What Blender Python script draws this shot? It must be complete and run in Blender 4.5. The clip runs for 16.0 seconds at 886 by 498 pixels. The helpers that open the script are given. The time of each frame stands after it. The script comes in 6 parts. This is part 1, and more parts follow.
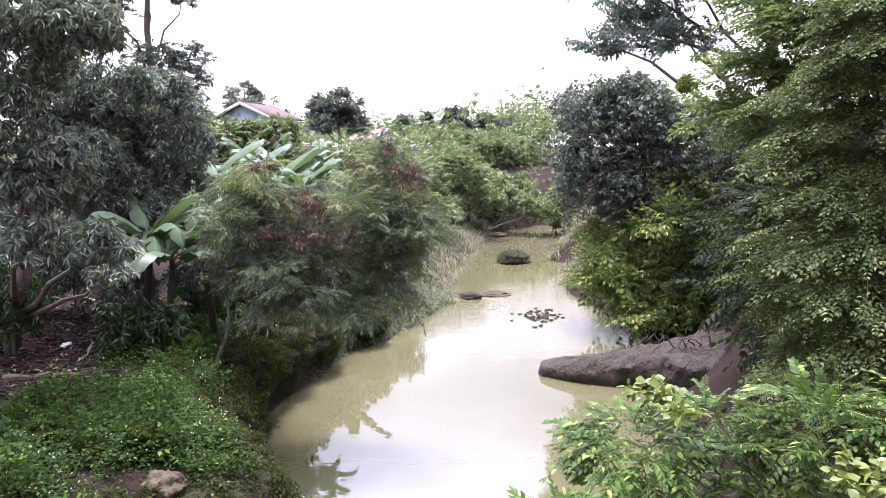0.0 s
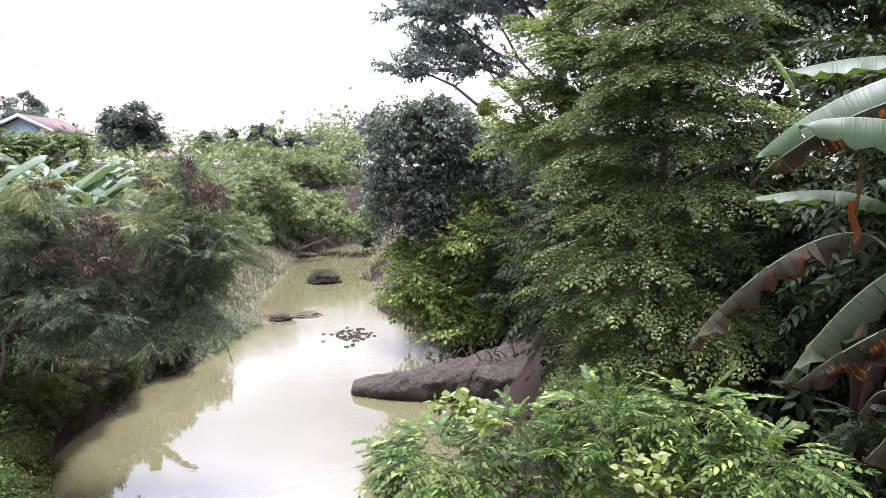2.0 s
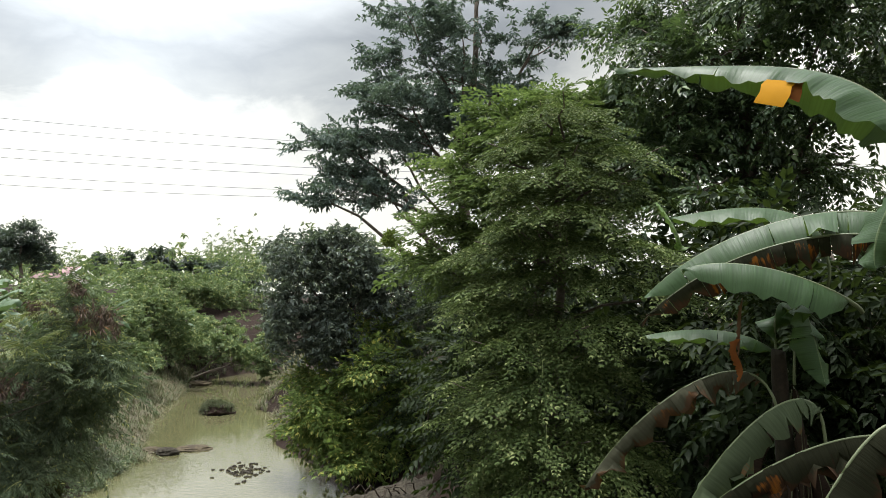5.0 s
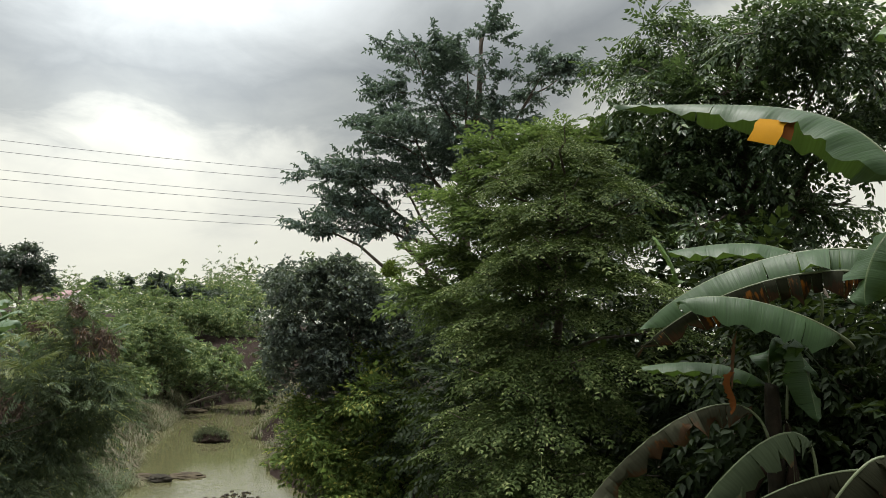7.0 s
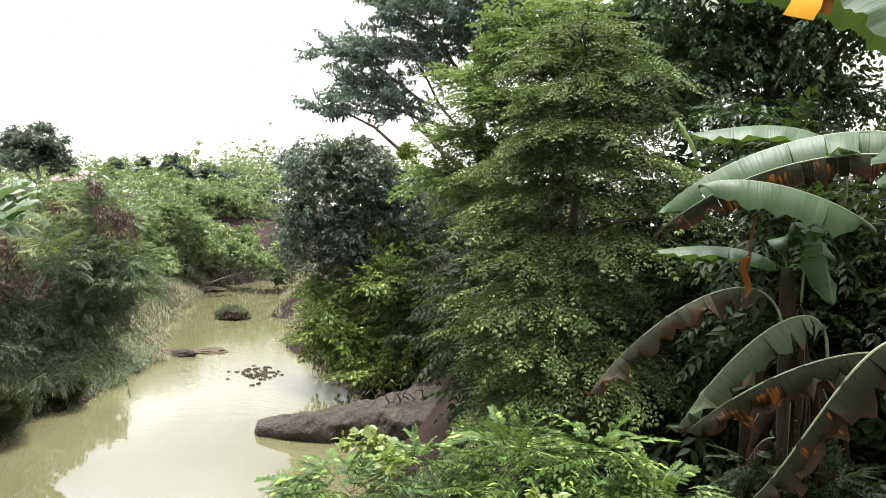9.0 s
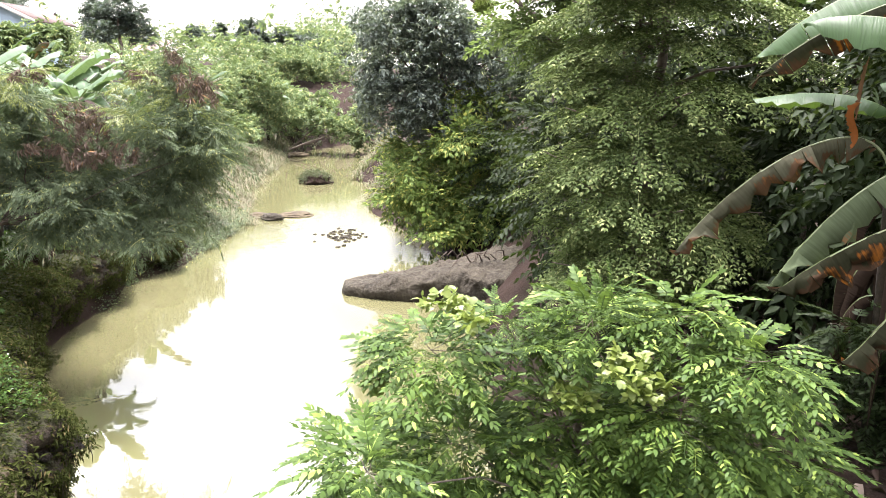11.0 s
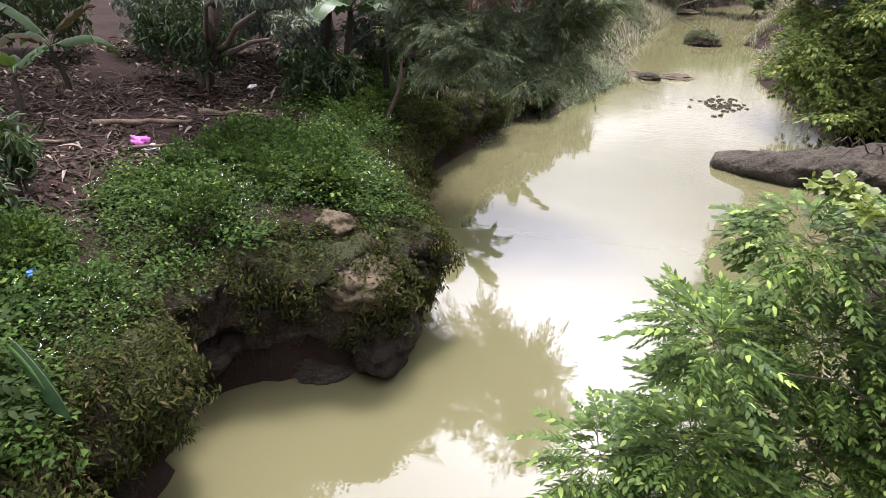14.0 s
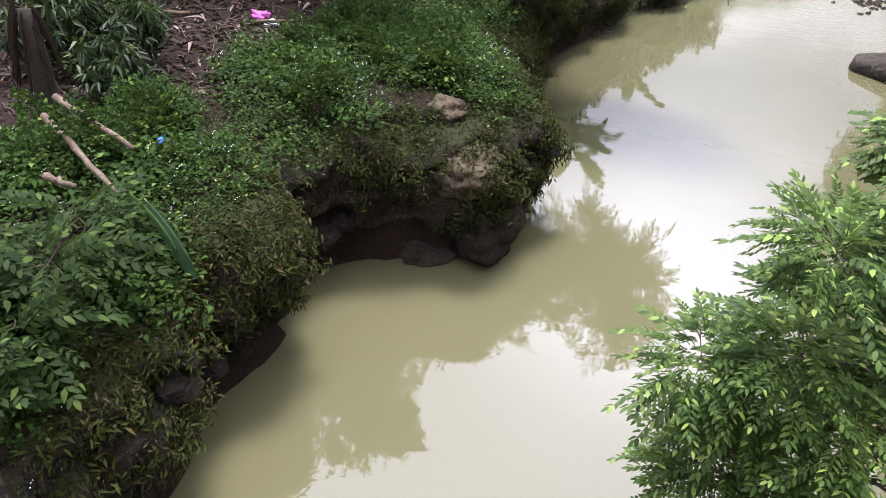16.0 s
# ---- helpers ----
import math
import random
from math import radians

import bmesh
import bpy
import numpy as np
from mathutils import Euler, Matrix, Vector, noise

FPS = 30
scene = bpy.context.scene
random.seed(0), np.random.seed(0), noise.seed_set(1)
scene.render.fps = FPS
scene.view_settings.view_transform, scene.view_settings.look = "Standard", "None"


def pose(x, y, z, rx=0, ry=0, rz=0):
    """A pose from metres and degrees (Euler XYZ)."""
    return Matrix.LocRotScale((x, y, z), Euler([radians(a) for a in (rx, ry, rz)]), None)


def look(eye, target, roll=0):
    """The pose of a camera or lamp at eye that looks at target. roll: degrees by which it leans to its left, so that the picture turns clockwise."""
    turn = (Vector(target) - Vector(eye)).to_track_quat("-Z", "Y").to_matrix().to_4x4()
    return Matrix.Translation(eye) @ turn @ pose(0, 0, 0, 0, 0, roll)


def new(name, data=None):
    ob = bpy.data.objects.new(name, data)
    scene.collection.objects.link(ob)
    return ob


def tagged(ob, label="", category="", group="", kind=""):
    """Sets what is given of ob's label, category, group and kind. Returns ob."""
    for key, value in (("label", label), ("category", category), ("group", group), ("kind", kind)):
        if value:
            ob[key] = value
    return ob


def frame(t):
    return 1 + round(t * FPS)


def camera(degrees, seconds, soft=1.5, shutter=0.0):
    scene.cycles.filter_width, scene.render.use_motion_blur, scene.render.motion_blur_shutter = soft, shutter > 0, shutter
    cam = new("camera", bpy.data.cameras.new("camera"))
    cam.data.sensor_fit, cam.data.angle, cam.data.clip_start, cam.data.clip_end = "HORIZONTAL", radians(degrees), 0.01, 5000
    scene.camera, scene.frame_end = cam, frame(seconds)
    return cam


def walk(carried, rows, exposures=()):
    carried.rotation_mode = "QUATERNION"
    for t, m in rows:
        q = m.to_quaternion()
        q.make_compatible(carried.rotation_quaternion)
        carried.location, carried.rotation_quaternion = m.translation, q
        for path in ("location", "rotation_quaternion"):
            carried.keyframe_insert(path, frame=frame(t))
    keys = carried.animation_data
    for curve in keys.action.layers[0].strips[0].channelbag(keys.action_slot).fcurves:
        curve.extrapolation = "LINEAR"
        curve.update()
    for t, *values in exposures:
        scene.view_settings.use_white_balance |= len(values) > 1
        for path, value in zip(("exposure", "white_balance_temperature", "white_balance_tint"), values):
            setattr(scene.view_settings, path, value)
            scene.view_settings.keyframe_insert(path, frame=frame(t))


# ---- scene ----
cam = camera(59.9, 16.0, 0.55)
PATH = [  # seconds, x, y, z, and the turn in degrees
    (0, 0.000, -0.000, 6.000, 83.20, -0.00, -0.00),
    (0.5, 0.017, 0.057, 5.979, 83.30, -0.22, -3.82),
    (1, 0.027, 0.058, 5.979, 83.65, -0.49, -7.36),
    (1.5, 0.033, 0.041, 5.984, 83.84, -0.47, -10.75),
    (2, 0.047, 0.041, 5.991, 84.67, -0.34, -14.03),
    (2.5, 0.048, 0.033, 5.997, 85.10, -0.78, -16.84),
    (3, 0.054, 0.030, 6.001, 86.27, -0.72, -18.46),
    (3.5, 0.047, 0.010, 6.010, 88.27, -0.62, -20.19),
    (4, 0.050, 0.007, 6.015, 90.65, -0.88, -20.62),
    (4.5, 0.047, 0.012, 6.028, 92.24, -0.92, -20.44),
    (5, 0.048, 0.011, 6.030, 94.36, -1.50, -21.20),
    (5.2, 0.042, 0.001, 6.031, 95.17, -1.50, -21.20),
    (7.3, -0.000, -0.100, 5.981, 96.83, -3.03, -21.47),
    (7.5, -0.005, -0.105, 5.982, 96.16, -3.03, -21.68),
    (8, -0.006, -0.093, 5.975, 92.58, -3.08, -20.61),
    (8.2, -0.009, -0.088, 5.974, 91.26, -3.00, -20.61),
    (10.3, 0.069, 0.065, 5.967, 82.34, -2.15, -17.04),
    (10.5, 0.071, 0.074, 5.959, 80.74, -1.84, -15.69),
    (11, 0.076, 0.085, 5.947, 77.49, -1.44, -14.45),
    (11.5, 0.075, 0.090, 5.941, 75.82, -1.23, -13.28),
    (12, 0.071, 0.095, 5.934, 72.89, -1.26, -11.43),
    (12.5, 0.056, 0.087, 5.923, 70.94, -1.35, -7.17),
    (13, 0.034, 0.080, 5.918, 68.73, -1.68, 0.98),
    (13.5, 0.017, 0.067, 5.913, 67.45, -1.94, 7.59),
    (14, -0.011, 0.050, 5.907, 66.15, -2.68, 13.29),
    (14.5, -0.031, 0.044, 5.901, 63.94, -3.25, 16.97),
    (15, -0.041, 0.006, 5.918, 61.55, -3.43, 19.46),
    (15.5, -0.052, -0.015, 5.913, 59.14, -3.02, 20.59),
    (16, -0.067, -0.029, 5.910, 57.62, -2.70, 21.76),
]
EXPOSURES = [(0.0, 1.77, 5780, 31), (2.5, 1.72, 5800, 25), (3.5, 1.63, 5880, 18), (4.2, 1.2, 6150, 10), (5.0, 0.8, 6350, 5), (7.3, 0.35, 6500, 3), (7.7, 0.45, 6500, 3), (8.2, 0.95, 6450, 6), (10.3, 2.25, 6350, 14), (11.2, 2.4, 6400, 16), (12.5, 2.1, 6450, 16), (13.5, 1.65, 6350, 21), (14.5, 1.40, 6050, 22), (16.0, 1.29, 5900, 22)]
walk(cam, [(t, pose(*p)) for t, *p in PATH], EXPOSURES)

# ---- sky and sun: an overcast afternoon, brightest round the hidden sun ahead ----
SUN_ELEVATION, SUN_TURN = radians(74), radians(-14)


def node(tree, kind, **values):
    n = tree.nodes.new(kind)
    for key, value in values.items():
        if key in n.inputs:
            n.inputs[key].default_value = value
    return n


def math_node(tree, op, a, b=None, clamp=False):
    n = tree.nodes.new("ShaderNodeMath")
    n.operation, n.use_clamp = op, clamp
    for i, v in enumerate((a, b)):
        if v is None:
            continue
        if isinstance(v, (int, float)):
            n.inputs[i].default_value = v
        else:
            tree.links.new(v, n.inputs[i])
    return n.outputs[0]


def mix_colour(tree, fac, a, b, mode="MIX"):
    n = tree.nodes.new("ShaderNodeMix")
    n.data_type, n.blend_type = "RGBA", mode
    for socket, v in ((n.inputs[0], fac), (n.inputs[6], a), (n.inputs[7], b)):
        if isinstance(v, (int, float)):
            socket.default_value = v
        elif isinstance(v, tuple):
            socket.default_value = (*v[:3], 1.0)
        else:
            tree.links.new(v, socket)
    return n.outputs[2]


def ramp(tree, fac, *stops):
    n = tree.nodes.new("ShaderNodeValToRGB")
    while len(n.color_ramp.elements) < len(stops):
        n.color_ramp.elements.new(0.5)
    for e, (p, c) in zip(n.color_ramp.elements, stops):
        e.position = p
        e.color = (c, c, c, 1) if isinstance(c, (int, float)) else (*c, 1)
    tree.links.new(fac, n.inputs[0])
    return n.outputs[0]


def build_sky():
    world = bpy.data.worlds.new("sky")
    scene.world = world
    world.use_nodes = True
    t = world.node_tree
    t.nodes.clear()
    coord = t.nodes.new("ShaderNodeTexCoord")
    sky = t.nodes.new("ShaderNodeTexSky")
    sky.sky_type, sky.sun_disc = "NISHITA", False
    sky.sun_elevation, sky.sun_rotation = SUN_ELEVATION, SUN_TURN
    sky.air_density, sky.dust_density = 1.0, 3.0
    # a cloud deck, seen flat from below: direction divided by its height
    split = t.nodes.new("ShaderNodeSeparateXYZ")
    t.links.new(coord.outputs["Generated"], split.inputs[0])
    up = math_node(t, "ADD", math_node(t, "MAXIMUM", split.outputs[2], 0.0), 0.30)
    deck = t.nodes.new("ShaderNodeCombineXYZ")
    t.links.new(math_node(t, "DIVIDE", split.outputs[0], up), deck.inputs[0])
    t.links.new(math_node(t, "DIVIDE", split.outputs[1], up), deck.inputs[1])
    shift = t.nodes.new("ShaderNodeMapping")
    shift.inputs["Location"].default_value = (3.1, 1.7, 0.0)
    t.links.new(deck.outputs[0], shift.inputs[0])
    clouds = node(t, "ShaderNodeTexNoise", Scale=1.7, Detail=8.0, Roughness=0.55, Distortion=0.5)
    t.links.new(shift.outputs[0], clouds.inputs["Vector"])
    # bright haze low down, the ragged grey deck above it
    e = math_node(t, "ADD", split.outputs[2], math_node(t, "MULTIPLY", math_node(t, "SUBTRACT", clouds.outputs[0], 0.5), 0.26))
    wisps = node(t, "ShaderNodeTexNoise", Scale=5.0, Detail=6.0, Roughness=0.6, Distortion=0.8)
    t.links.new(shift.outputs[0], wisps.inputs["Vector"])
    e = math_node(t, "ADD", e, math_node(t, "MULTIPLY", math_node(t, "SUBTRACT", wisps.outputs[0], 0.5), 0.10))
    e = math_node(t, "SUBTRACT", e, math_node(t, "MULTIPLY", math_node(t, "MAXIMUM", math_node(t, "SUBTRACT", split.outputs[0], 0.42), 0.0), 1.0))
    cover = ramp(t, e, (0.05, (0.66, 0.645, 0.585)), (0.14, (0.61, 0.595, 0.55)), (0.21, (0.48, 0.475, 0.455)), (0.27, (0.27, 0.278, 0.285)), (0.34, (0.20, 0.21, 0.225)), (0.42, (0.30, 0.31, 0.325)), (0.6, (0.46, 0.47, 0.50)))
    # an overcast sky grows brighter towards the zenith
    high = math_node(t, "MAXIMUM", math_node(t, "SUBTRACT", split.outputs[2], 0.35), 0.0)
    zenith = math_node(t, "ADD", math_node(t, "MULTIPLY", high, 4.6), 1.0)
    # glow of the hidden sun
    sun = Vector((-math.sin(0.04) * math.cos(0.46), math.cos(0.04) * math.cos(0.46), math.sin(0.46)))
    dot = t.nodes.new("ShaderNodeVectorMath")
    dot.operation = "DOT_PRODUCT"
    dot.inputs[1].default_value = sun
    t.links.new(coord.outputs["Generated"], dot.inputs[0])
    glow = math_node(t, "POWER", math_node(t, "MAXIMUM", dot.outputs["Value"], 0.0), 40.0)
    gain = math_node(t, "MULTIPLY", math_node(t, "ADD", math_node(t, "MULTIPLY", glow, 2.6), 1.0), zenith)
    bright = t.nodes.new("ShaderNodeVectorMath")
    bright.operation = "SCALE"
    t.links.new(mix_colour(t, 1.0, cover, (1.01, 0.99, 0.985), "MULTIPLY"), bright.inputs[0])
    t.links.new(gain, bright.inputs["Scale"])
    dim = t.nodes.new("ShaderNodeVectorMath")
    dim.operation = "SCALE"
    dim.inputs["Scale"].default_value = 0.06
    t.links.new(sky.outputs[0], dim.inputs[0])
    full = mix_colour(t, 0.93, dim.outputs[0], bright.outputs[0])
    back = node(t, "ShaderNodeBackground", Strength=1.0)
    t.links.new(full, back.inputs[0])
    out = t.nodes.new("ShaderNodeOutputWorld")
    t.links.new(back.outputs[0], out.inputs[0])


build_sky()
sun_data = bpy.data.lights.new("sun", "SUN")
sun_data.energy, sun_data.angle, sun_data.color = 3.3, radians(16), (1.0, 0.95, 0.92)
sun_lamp = new("sun", sun_data)
sun_lamp.matrix_world = look((0, 0, 60), (math.sin(SUN_TURN) * -20, -20 * math.cos(SUN_TURN), 60 - 20 * math.tan(SUN_ELEVATION)))


# ---- materials ----
def material(name):
    m = bpy.data.materials.new(name)
    m.use_nodes = True
    t = m.node_tree
    t.nodes.clear()
    out = t.nodes.new("ShaderNodeOutputMaterial")
    return m, t, out


def noise_tex(t, scale, detail=4.0, rough=0.55, coord="Object"):
    c = t.nodes.new("ShaderNodeTexCoord")
    n = node(t, "ShaderNodeTexNoise", Scale=scale, Detail=detail, Roughness=rough)
    t.links.new(c.outputs[coord], n.inputs["Vector"])
    return n.outputs[0]


def bump(t, height, strength, distance):
    n = node(t, "ShaderNodeBump", Strength=strength, Distance=distance)
    t.links.new(height, n.inputs["Height"])
    return n.outputs[0]


def leaf_material(name, dark, light, accent=None, share=0.0, through_=0.35, rough=0.42, patch=0.5, spec=0.4):
    """Foliage: each leaf has its own tone, clumps drift between two greens, a share of leaves takes the accent."""
    m, t, out = material(name)
    geo = t.nodes.new("ShaderNodeNewGeometry")
    each = geo.outputs["Random Per Island"]
    big = noise_tex(t, patch, 3.0)
    f = math_node(t, "ADD", math_node(t, "MULTIPLY", each, 0.6), math_node(t, "MULTIPLY", math_node(t, "SUBTRACT", big, 0.3), 1.0), True)
    col = mix_colour(t, f, tuple(c * 0.55 for c in dark), tuple(c * 0.85 for c in light))
    if accent:
        spot = math_node(t, "FRACT", math_node(t, "MULTIPLY", each, 37.3))
        pick = math_node(t, "LESS_THAN", spot, share)
        col = mix_colour(t, pick, col, accent)
    fine = noise_tex(t, 55.0, 2.0)
    col = mix_colour(t, math_node(t, "MULTIPLY", fine, 0.5), col, mix_colour(t, 0.45, col, (0.02, 0.03, 0.012)))
    p = node(t, "ShaderNodeBsdfPrincipled", Roughness=rough)
    p.inputs["Specular IOR Level"].default_value = spec
    t.links.new(col, p.inputs["Base Color"])
    tr = t.nodes.new("ShaderNodeBsdfTranslucent")
    t.links.new(mix_colour(t, 0.35, col, (0.17, 0.25, 0.045)), tr.inputs[0])
    mix = t.nodes.new("ShaderNodeMixShader")
    mix.inputs[0].default_value = through_
    t.links.new(p.outputs[0], mix.inputs[1])
    t.links.new(tr.outputs[0], mix.inputs[2])
    t.links.new(mix.outputs[0], out.inputs[0])
    return m


def rough_material(name, c1, c2, c3, scale, fine=18.0, rough=0.9, depth=0.03, spec=0.2):
    """Earth, rock, bark: three tones at two scales, with relief."""
    m, t, out = material(name)
    big, small = noise_tex(t, scale, 5.0, 0.6), noise_tex(t, fine, 6.0, 0.65)
    col = mix_colour(t, ramp(t, big, (0.38, 0.0), (0.62, 1.0)), c1, c2)
    col = mix_colour(t, ramp(t, small, (0.42, 0.0), (0.68, 0.8)), col, c3)
    p = node(t, "ShaderNodeBsdfPrincipled", Roughness=rough)
    p.inputs["Specular IOR Level"].default_value = spec
    t.links.new(col, p.inputs["Base Color"])
    h = math_node(t, "ADD", math_node(t, "MULTIPLY", big, 0.6), small)
    t.links.new(bump(t, h, 1.0, depth), p.inputs["Normal"])
    t.links.new(p.outputs[0], out.inputs[0])
    return m


def plain_material(name, colour, rough=0.6, spec=0.4, vary=0.25, scale=6.0, metallic=0.0):
    m, t, out = material(name)
    col = mix_colour(t, math_node(t, "MULTIPLY", noise_tex(t, scale, 5.0), vary * 2), colour, tuple(c * 0.45 for c in colour))
    p = node(t, "ShaderNodeBsdfPrincipled", Roughness=rough, Metallic=metallic)
    p.inputs["Specular IOR Level"].default_value = spec
    t.links.new(col, p.inputs["Base Color"])
    t.links.new(p.outputs[0], out.inputs[0])
    return m


def water_material():
    m, t, out = material("muddy_river_water")
    big = noise_tex(t, 0.18, 3.0)
    col = mix_colour(t, big, (0.088, 0.085, 0.041), (0.115, 0.110, 0.055))
    p = node(t, "ShaderNodeBsdfPrincipled", Roughness=0.004, IOR=1.85)
    t.links.new(col, p.inputs["Base Color"])
    c = t.nodes.new("ShaderNodeTexCoord")
    stretch = t.nodes.new("ShaderNodeMapping")
    stretch.inputs["Scale"].default_value = (0.55, 1.0, 1.0)
    t.links.new(c.outputs["Object"], stretch.inputs[0])
    swell = node(t, "ShaderNodeTexNoise", Scale=1.5, Detail=2.0, Roughness=0.4)
    t.links.new(stretch.outputs[0], swell.inputs["Vector"])
    chop = node(t, "ShaderNodeTexNoise", Scale=7.0, Detail=3.0, Roughness=0.5)
    t.links.new(stretch.outputs[0], chop.inputs["Vector"])
    # the current breaks over a stony shallow further up
    split = t.nodes.new("ShaderNodeSeparateXYZ")
    t.links.new(c.outputs["Object"], split.inputs[0])
    dy = math_node(t, "DIVIDE", math_node(t, "SUBTRACT", split.outputs[1], 31.0), 5.5)
    shallow = math_node(t, "POWER", 2.718, math_node(t, "MULTIPLY", math_node(t, "MULTIPLY", dy, dy), -1.0))
    amount = math_node(t, "ADD", math_node(t, "MULTIPLY", shallow, 1.3), math_node(t, "MULTIPLY", noise_tex(t, 0.35, 2.0), 0.16))
    h = math_node(t, "ADD", math_node(t, "MULTIPLY", swell.outputs[0], 0.17), math_node(t, "MULTIPLY", math_node(t, "MULTIPLY", chop.outputs[0], amount), 0.55))
    t.links.new(bump(t, h, 0.055, 0.25), p.inputs["Normal"])
    t.links.new(p.outputs[0], out.inputs[0])
    return m


def ground_material():
    """Dark moist soil with leaf mould, drifting into green weed and moss."""
    m, t, out = material("river_bank_soil")
    big, mid, small = noise_tex(t, 0.25, 4.0), noise_tex(t, 1.7, 5.0), noise_tex(t, 24.0, 5.0, 0.7)
    soil = mix_colour(t, mid, (0.012, 0.007, 0.005), (0.030, 0.019, 0.014))
    soil = mix_colour(t, ramp(t, small, (0.5, 0.0), (0.7, 0.8)), soil, (0.040, 0.024, 0.017))
    col = mix_colour(t, ramp(t, big, (0.60, 0.0), (0.78, 0.6)), soil, (0.022, 0.030, 0.010))
    p = node(t, "ShaderNodeBsdfPrincipled", Roughness=0.95)
    p.inputs["Specular IOR Level"].default_value = 0.15
    t.links.new(col, p.inputs["Base Color"])
    t.links.new(bump(t, math_node(t, "ADD", mid, small), 0.9, 0.05), p.inputs["Normal"])
    t.links.new(p.outputs[0], out.inputs[0])
    return m


def cliff_material():
    """Layered brown sediment rock, mossed on its upper faces."""
    m, t, out = material("eroded_bank_rock")
    big, mid, small = noise_tex(t, 0.9, 5.0, 0.6), noise_tex(t, 6.5, 6.0, 0.7), noise_tex(t, 26.0, 5.0, 0.7)
    # near-black rock tones carry the shade of undercut and crevices
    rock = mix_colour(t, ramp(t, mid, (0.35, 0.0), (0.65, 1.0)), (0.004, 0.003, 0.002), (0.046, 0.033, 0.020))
    rock = mix_colour(t, ramp(t, small, (0.5, 0.0), (0.72, 0.7)), rock, (0.088, 0.067, 0.048))
    geo = t.nodes.new("ShaderNodeNewGeometry")
    split = t.nodes.new("ShaderNodeSeparateXYZ")
    t.links.new(geo.outputs["Normal"], split.inputs[0])
    wet = math_node(t, "ADD", math_node(t, "MULTIPLY", split.outputs[2], 0.5), big)
    moss = mix_colour(t, small, (0.012, 0.016, 0.004), (0.036, 0.040, 0.010))
    col = mix_colour(t, ramp(t, wet, (0.66, 0.0), (0.82, 0.85)), rock, moss)
    p = node(t, "ShaderNodeBsdfPrincipled", Roughness=0.85)
    p.inputs["Specular IOR Level"].default_value = 0.25
    t.links.new(col, p.inputs["Base Color"])
    t.links.new(bump(t, math_node(t, "ADD", mid, math_node(t, "MULTIPLY", small, 0.5)), 0.9, 0.06), p.inputs["Normal"])
    t.links.new(p.outputs[0], out.inputs[0])
    return m


def banana_material(name, top, edge, dryness, orange=0.0, spec=0.3, thin=0.3):
    """A banana blade: cross veins, pale midrib, dry brown running in from the torn edge. u runs along, v across."""
    m, t, out = material(name)
    uv = t.nodes.new("ShaderNodeUVMap")
    uv.uv_map = "blade"
    split = t.nodes.new("ShaderNodeSeparateXYZ")
    t.links.new(uv.outputs[0], split.inputs[0])
    veins = node(t, "ShaderNodeTexNoise", Scale=1.0, Detail=3.0)
    stretch = t.nodes.new("ShaderNodeMapping")
    stretch.inputs["Scale"].default_value = (120.0, 1.5, 1.0)
    t.links.new(uv.outputs[0], stretch.inputs[0])
    t.links.new(stretch.outputs[0], veins.inputs["Vector"])
    across = math_node(t, "ABSOLUTE", math_node(t, "SUBTRACT", split.outputs[1], 0.5))
    across = math_node(t, "MULTIPLY", across, 2.0)
    blotch = noise_tex(t, 5.0, 4.0)
    col = mix_colour(t, ramp(t, veins.outputs[0], (0.35, 0.0), (0.65, 1.0)), top, tuple(c * 0.74 for c in top))
    dry = math_node(t, "ADD", math_node(t, "ADD", math_node(t, "MULTIPLY", across, 0.55), math_node(t, "MULTIPLY", math_node(t, "SUBTRACT", blotch, 0.5), 1.3)), math_node(t, "MULTIPLY", math_node(t, "SUBTRACT", veins.outputs[0], 0.5), 0.5))
    dry = math_node(t, "ADD", dry, dryness - 0.5)
    brown = mix_colour(t, veins.outputs[0], edge, tuple(c * 0.45 for c in edge))
    if orange:
        spot = math_node(t, "MULTIPLY", ramp(t, math_node(t, "ADD", math_node(t, "MULTIPLY", noise_tex(t, 5.0, 3.0), 0.7), math_node(t, "MULTIPLY", veins.outputs[0], 0.3)), (0.57, 0.0), (0.63, 1.0)), orange)
        brown = mix_colour(t, spot, brown, (0.34, 0.12, 0.012))
    col = mix_colour(t, ramp(t, dry, (0.46, 0.0), (0.56, 1.0)), col, brown)
    col = mix_colour(t, ramp(t, across, (0.02, 0.6), (0.05, 0.0)), col, (0.16, 0.20, 0.09))
    p = node(t, "ShaderNodeBsdfPrincipled", Roughness=0.46 if thin > 0.2 else 0.8)
    p.inputs["Specular IOR Level"].default_value = spec
    t.links.new(col, p.inputs["Base Color"])
    t.links.new(bump(t, veins.outputs[0], 0.35, 0.01), p.inputs["Normal"])
    tr = t.nodes.new("ShaderNodeBsdfTranslucent")
    t.links.new(mix_colour(t, thin, col, (0.2, 0.3, 0.02)), tr.inputs[0])
    mix = t.nodes.new("ShaderNodeMixShader")
    mix.inputs[0].default_value = 0.25
    t.links.new(p.outputs[0], mix.inputs[1])
    t.links.new(tr.outputs[0], mix.inputs[2])
    t.links.new(mix.outputs[0], out.inputs[0])
    return m


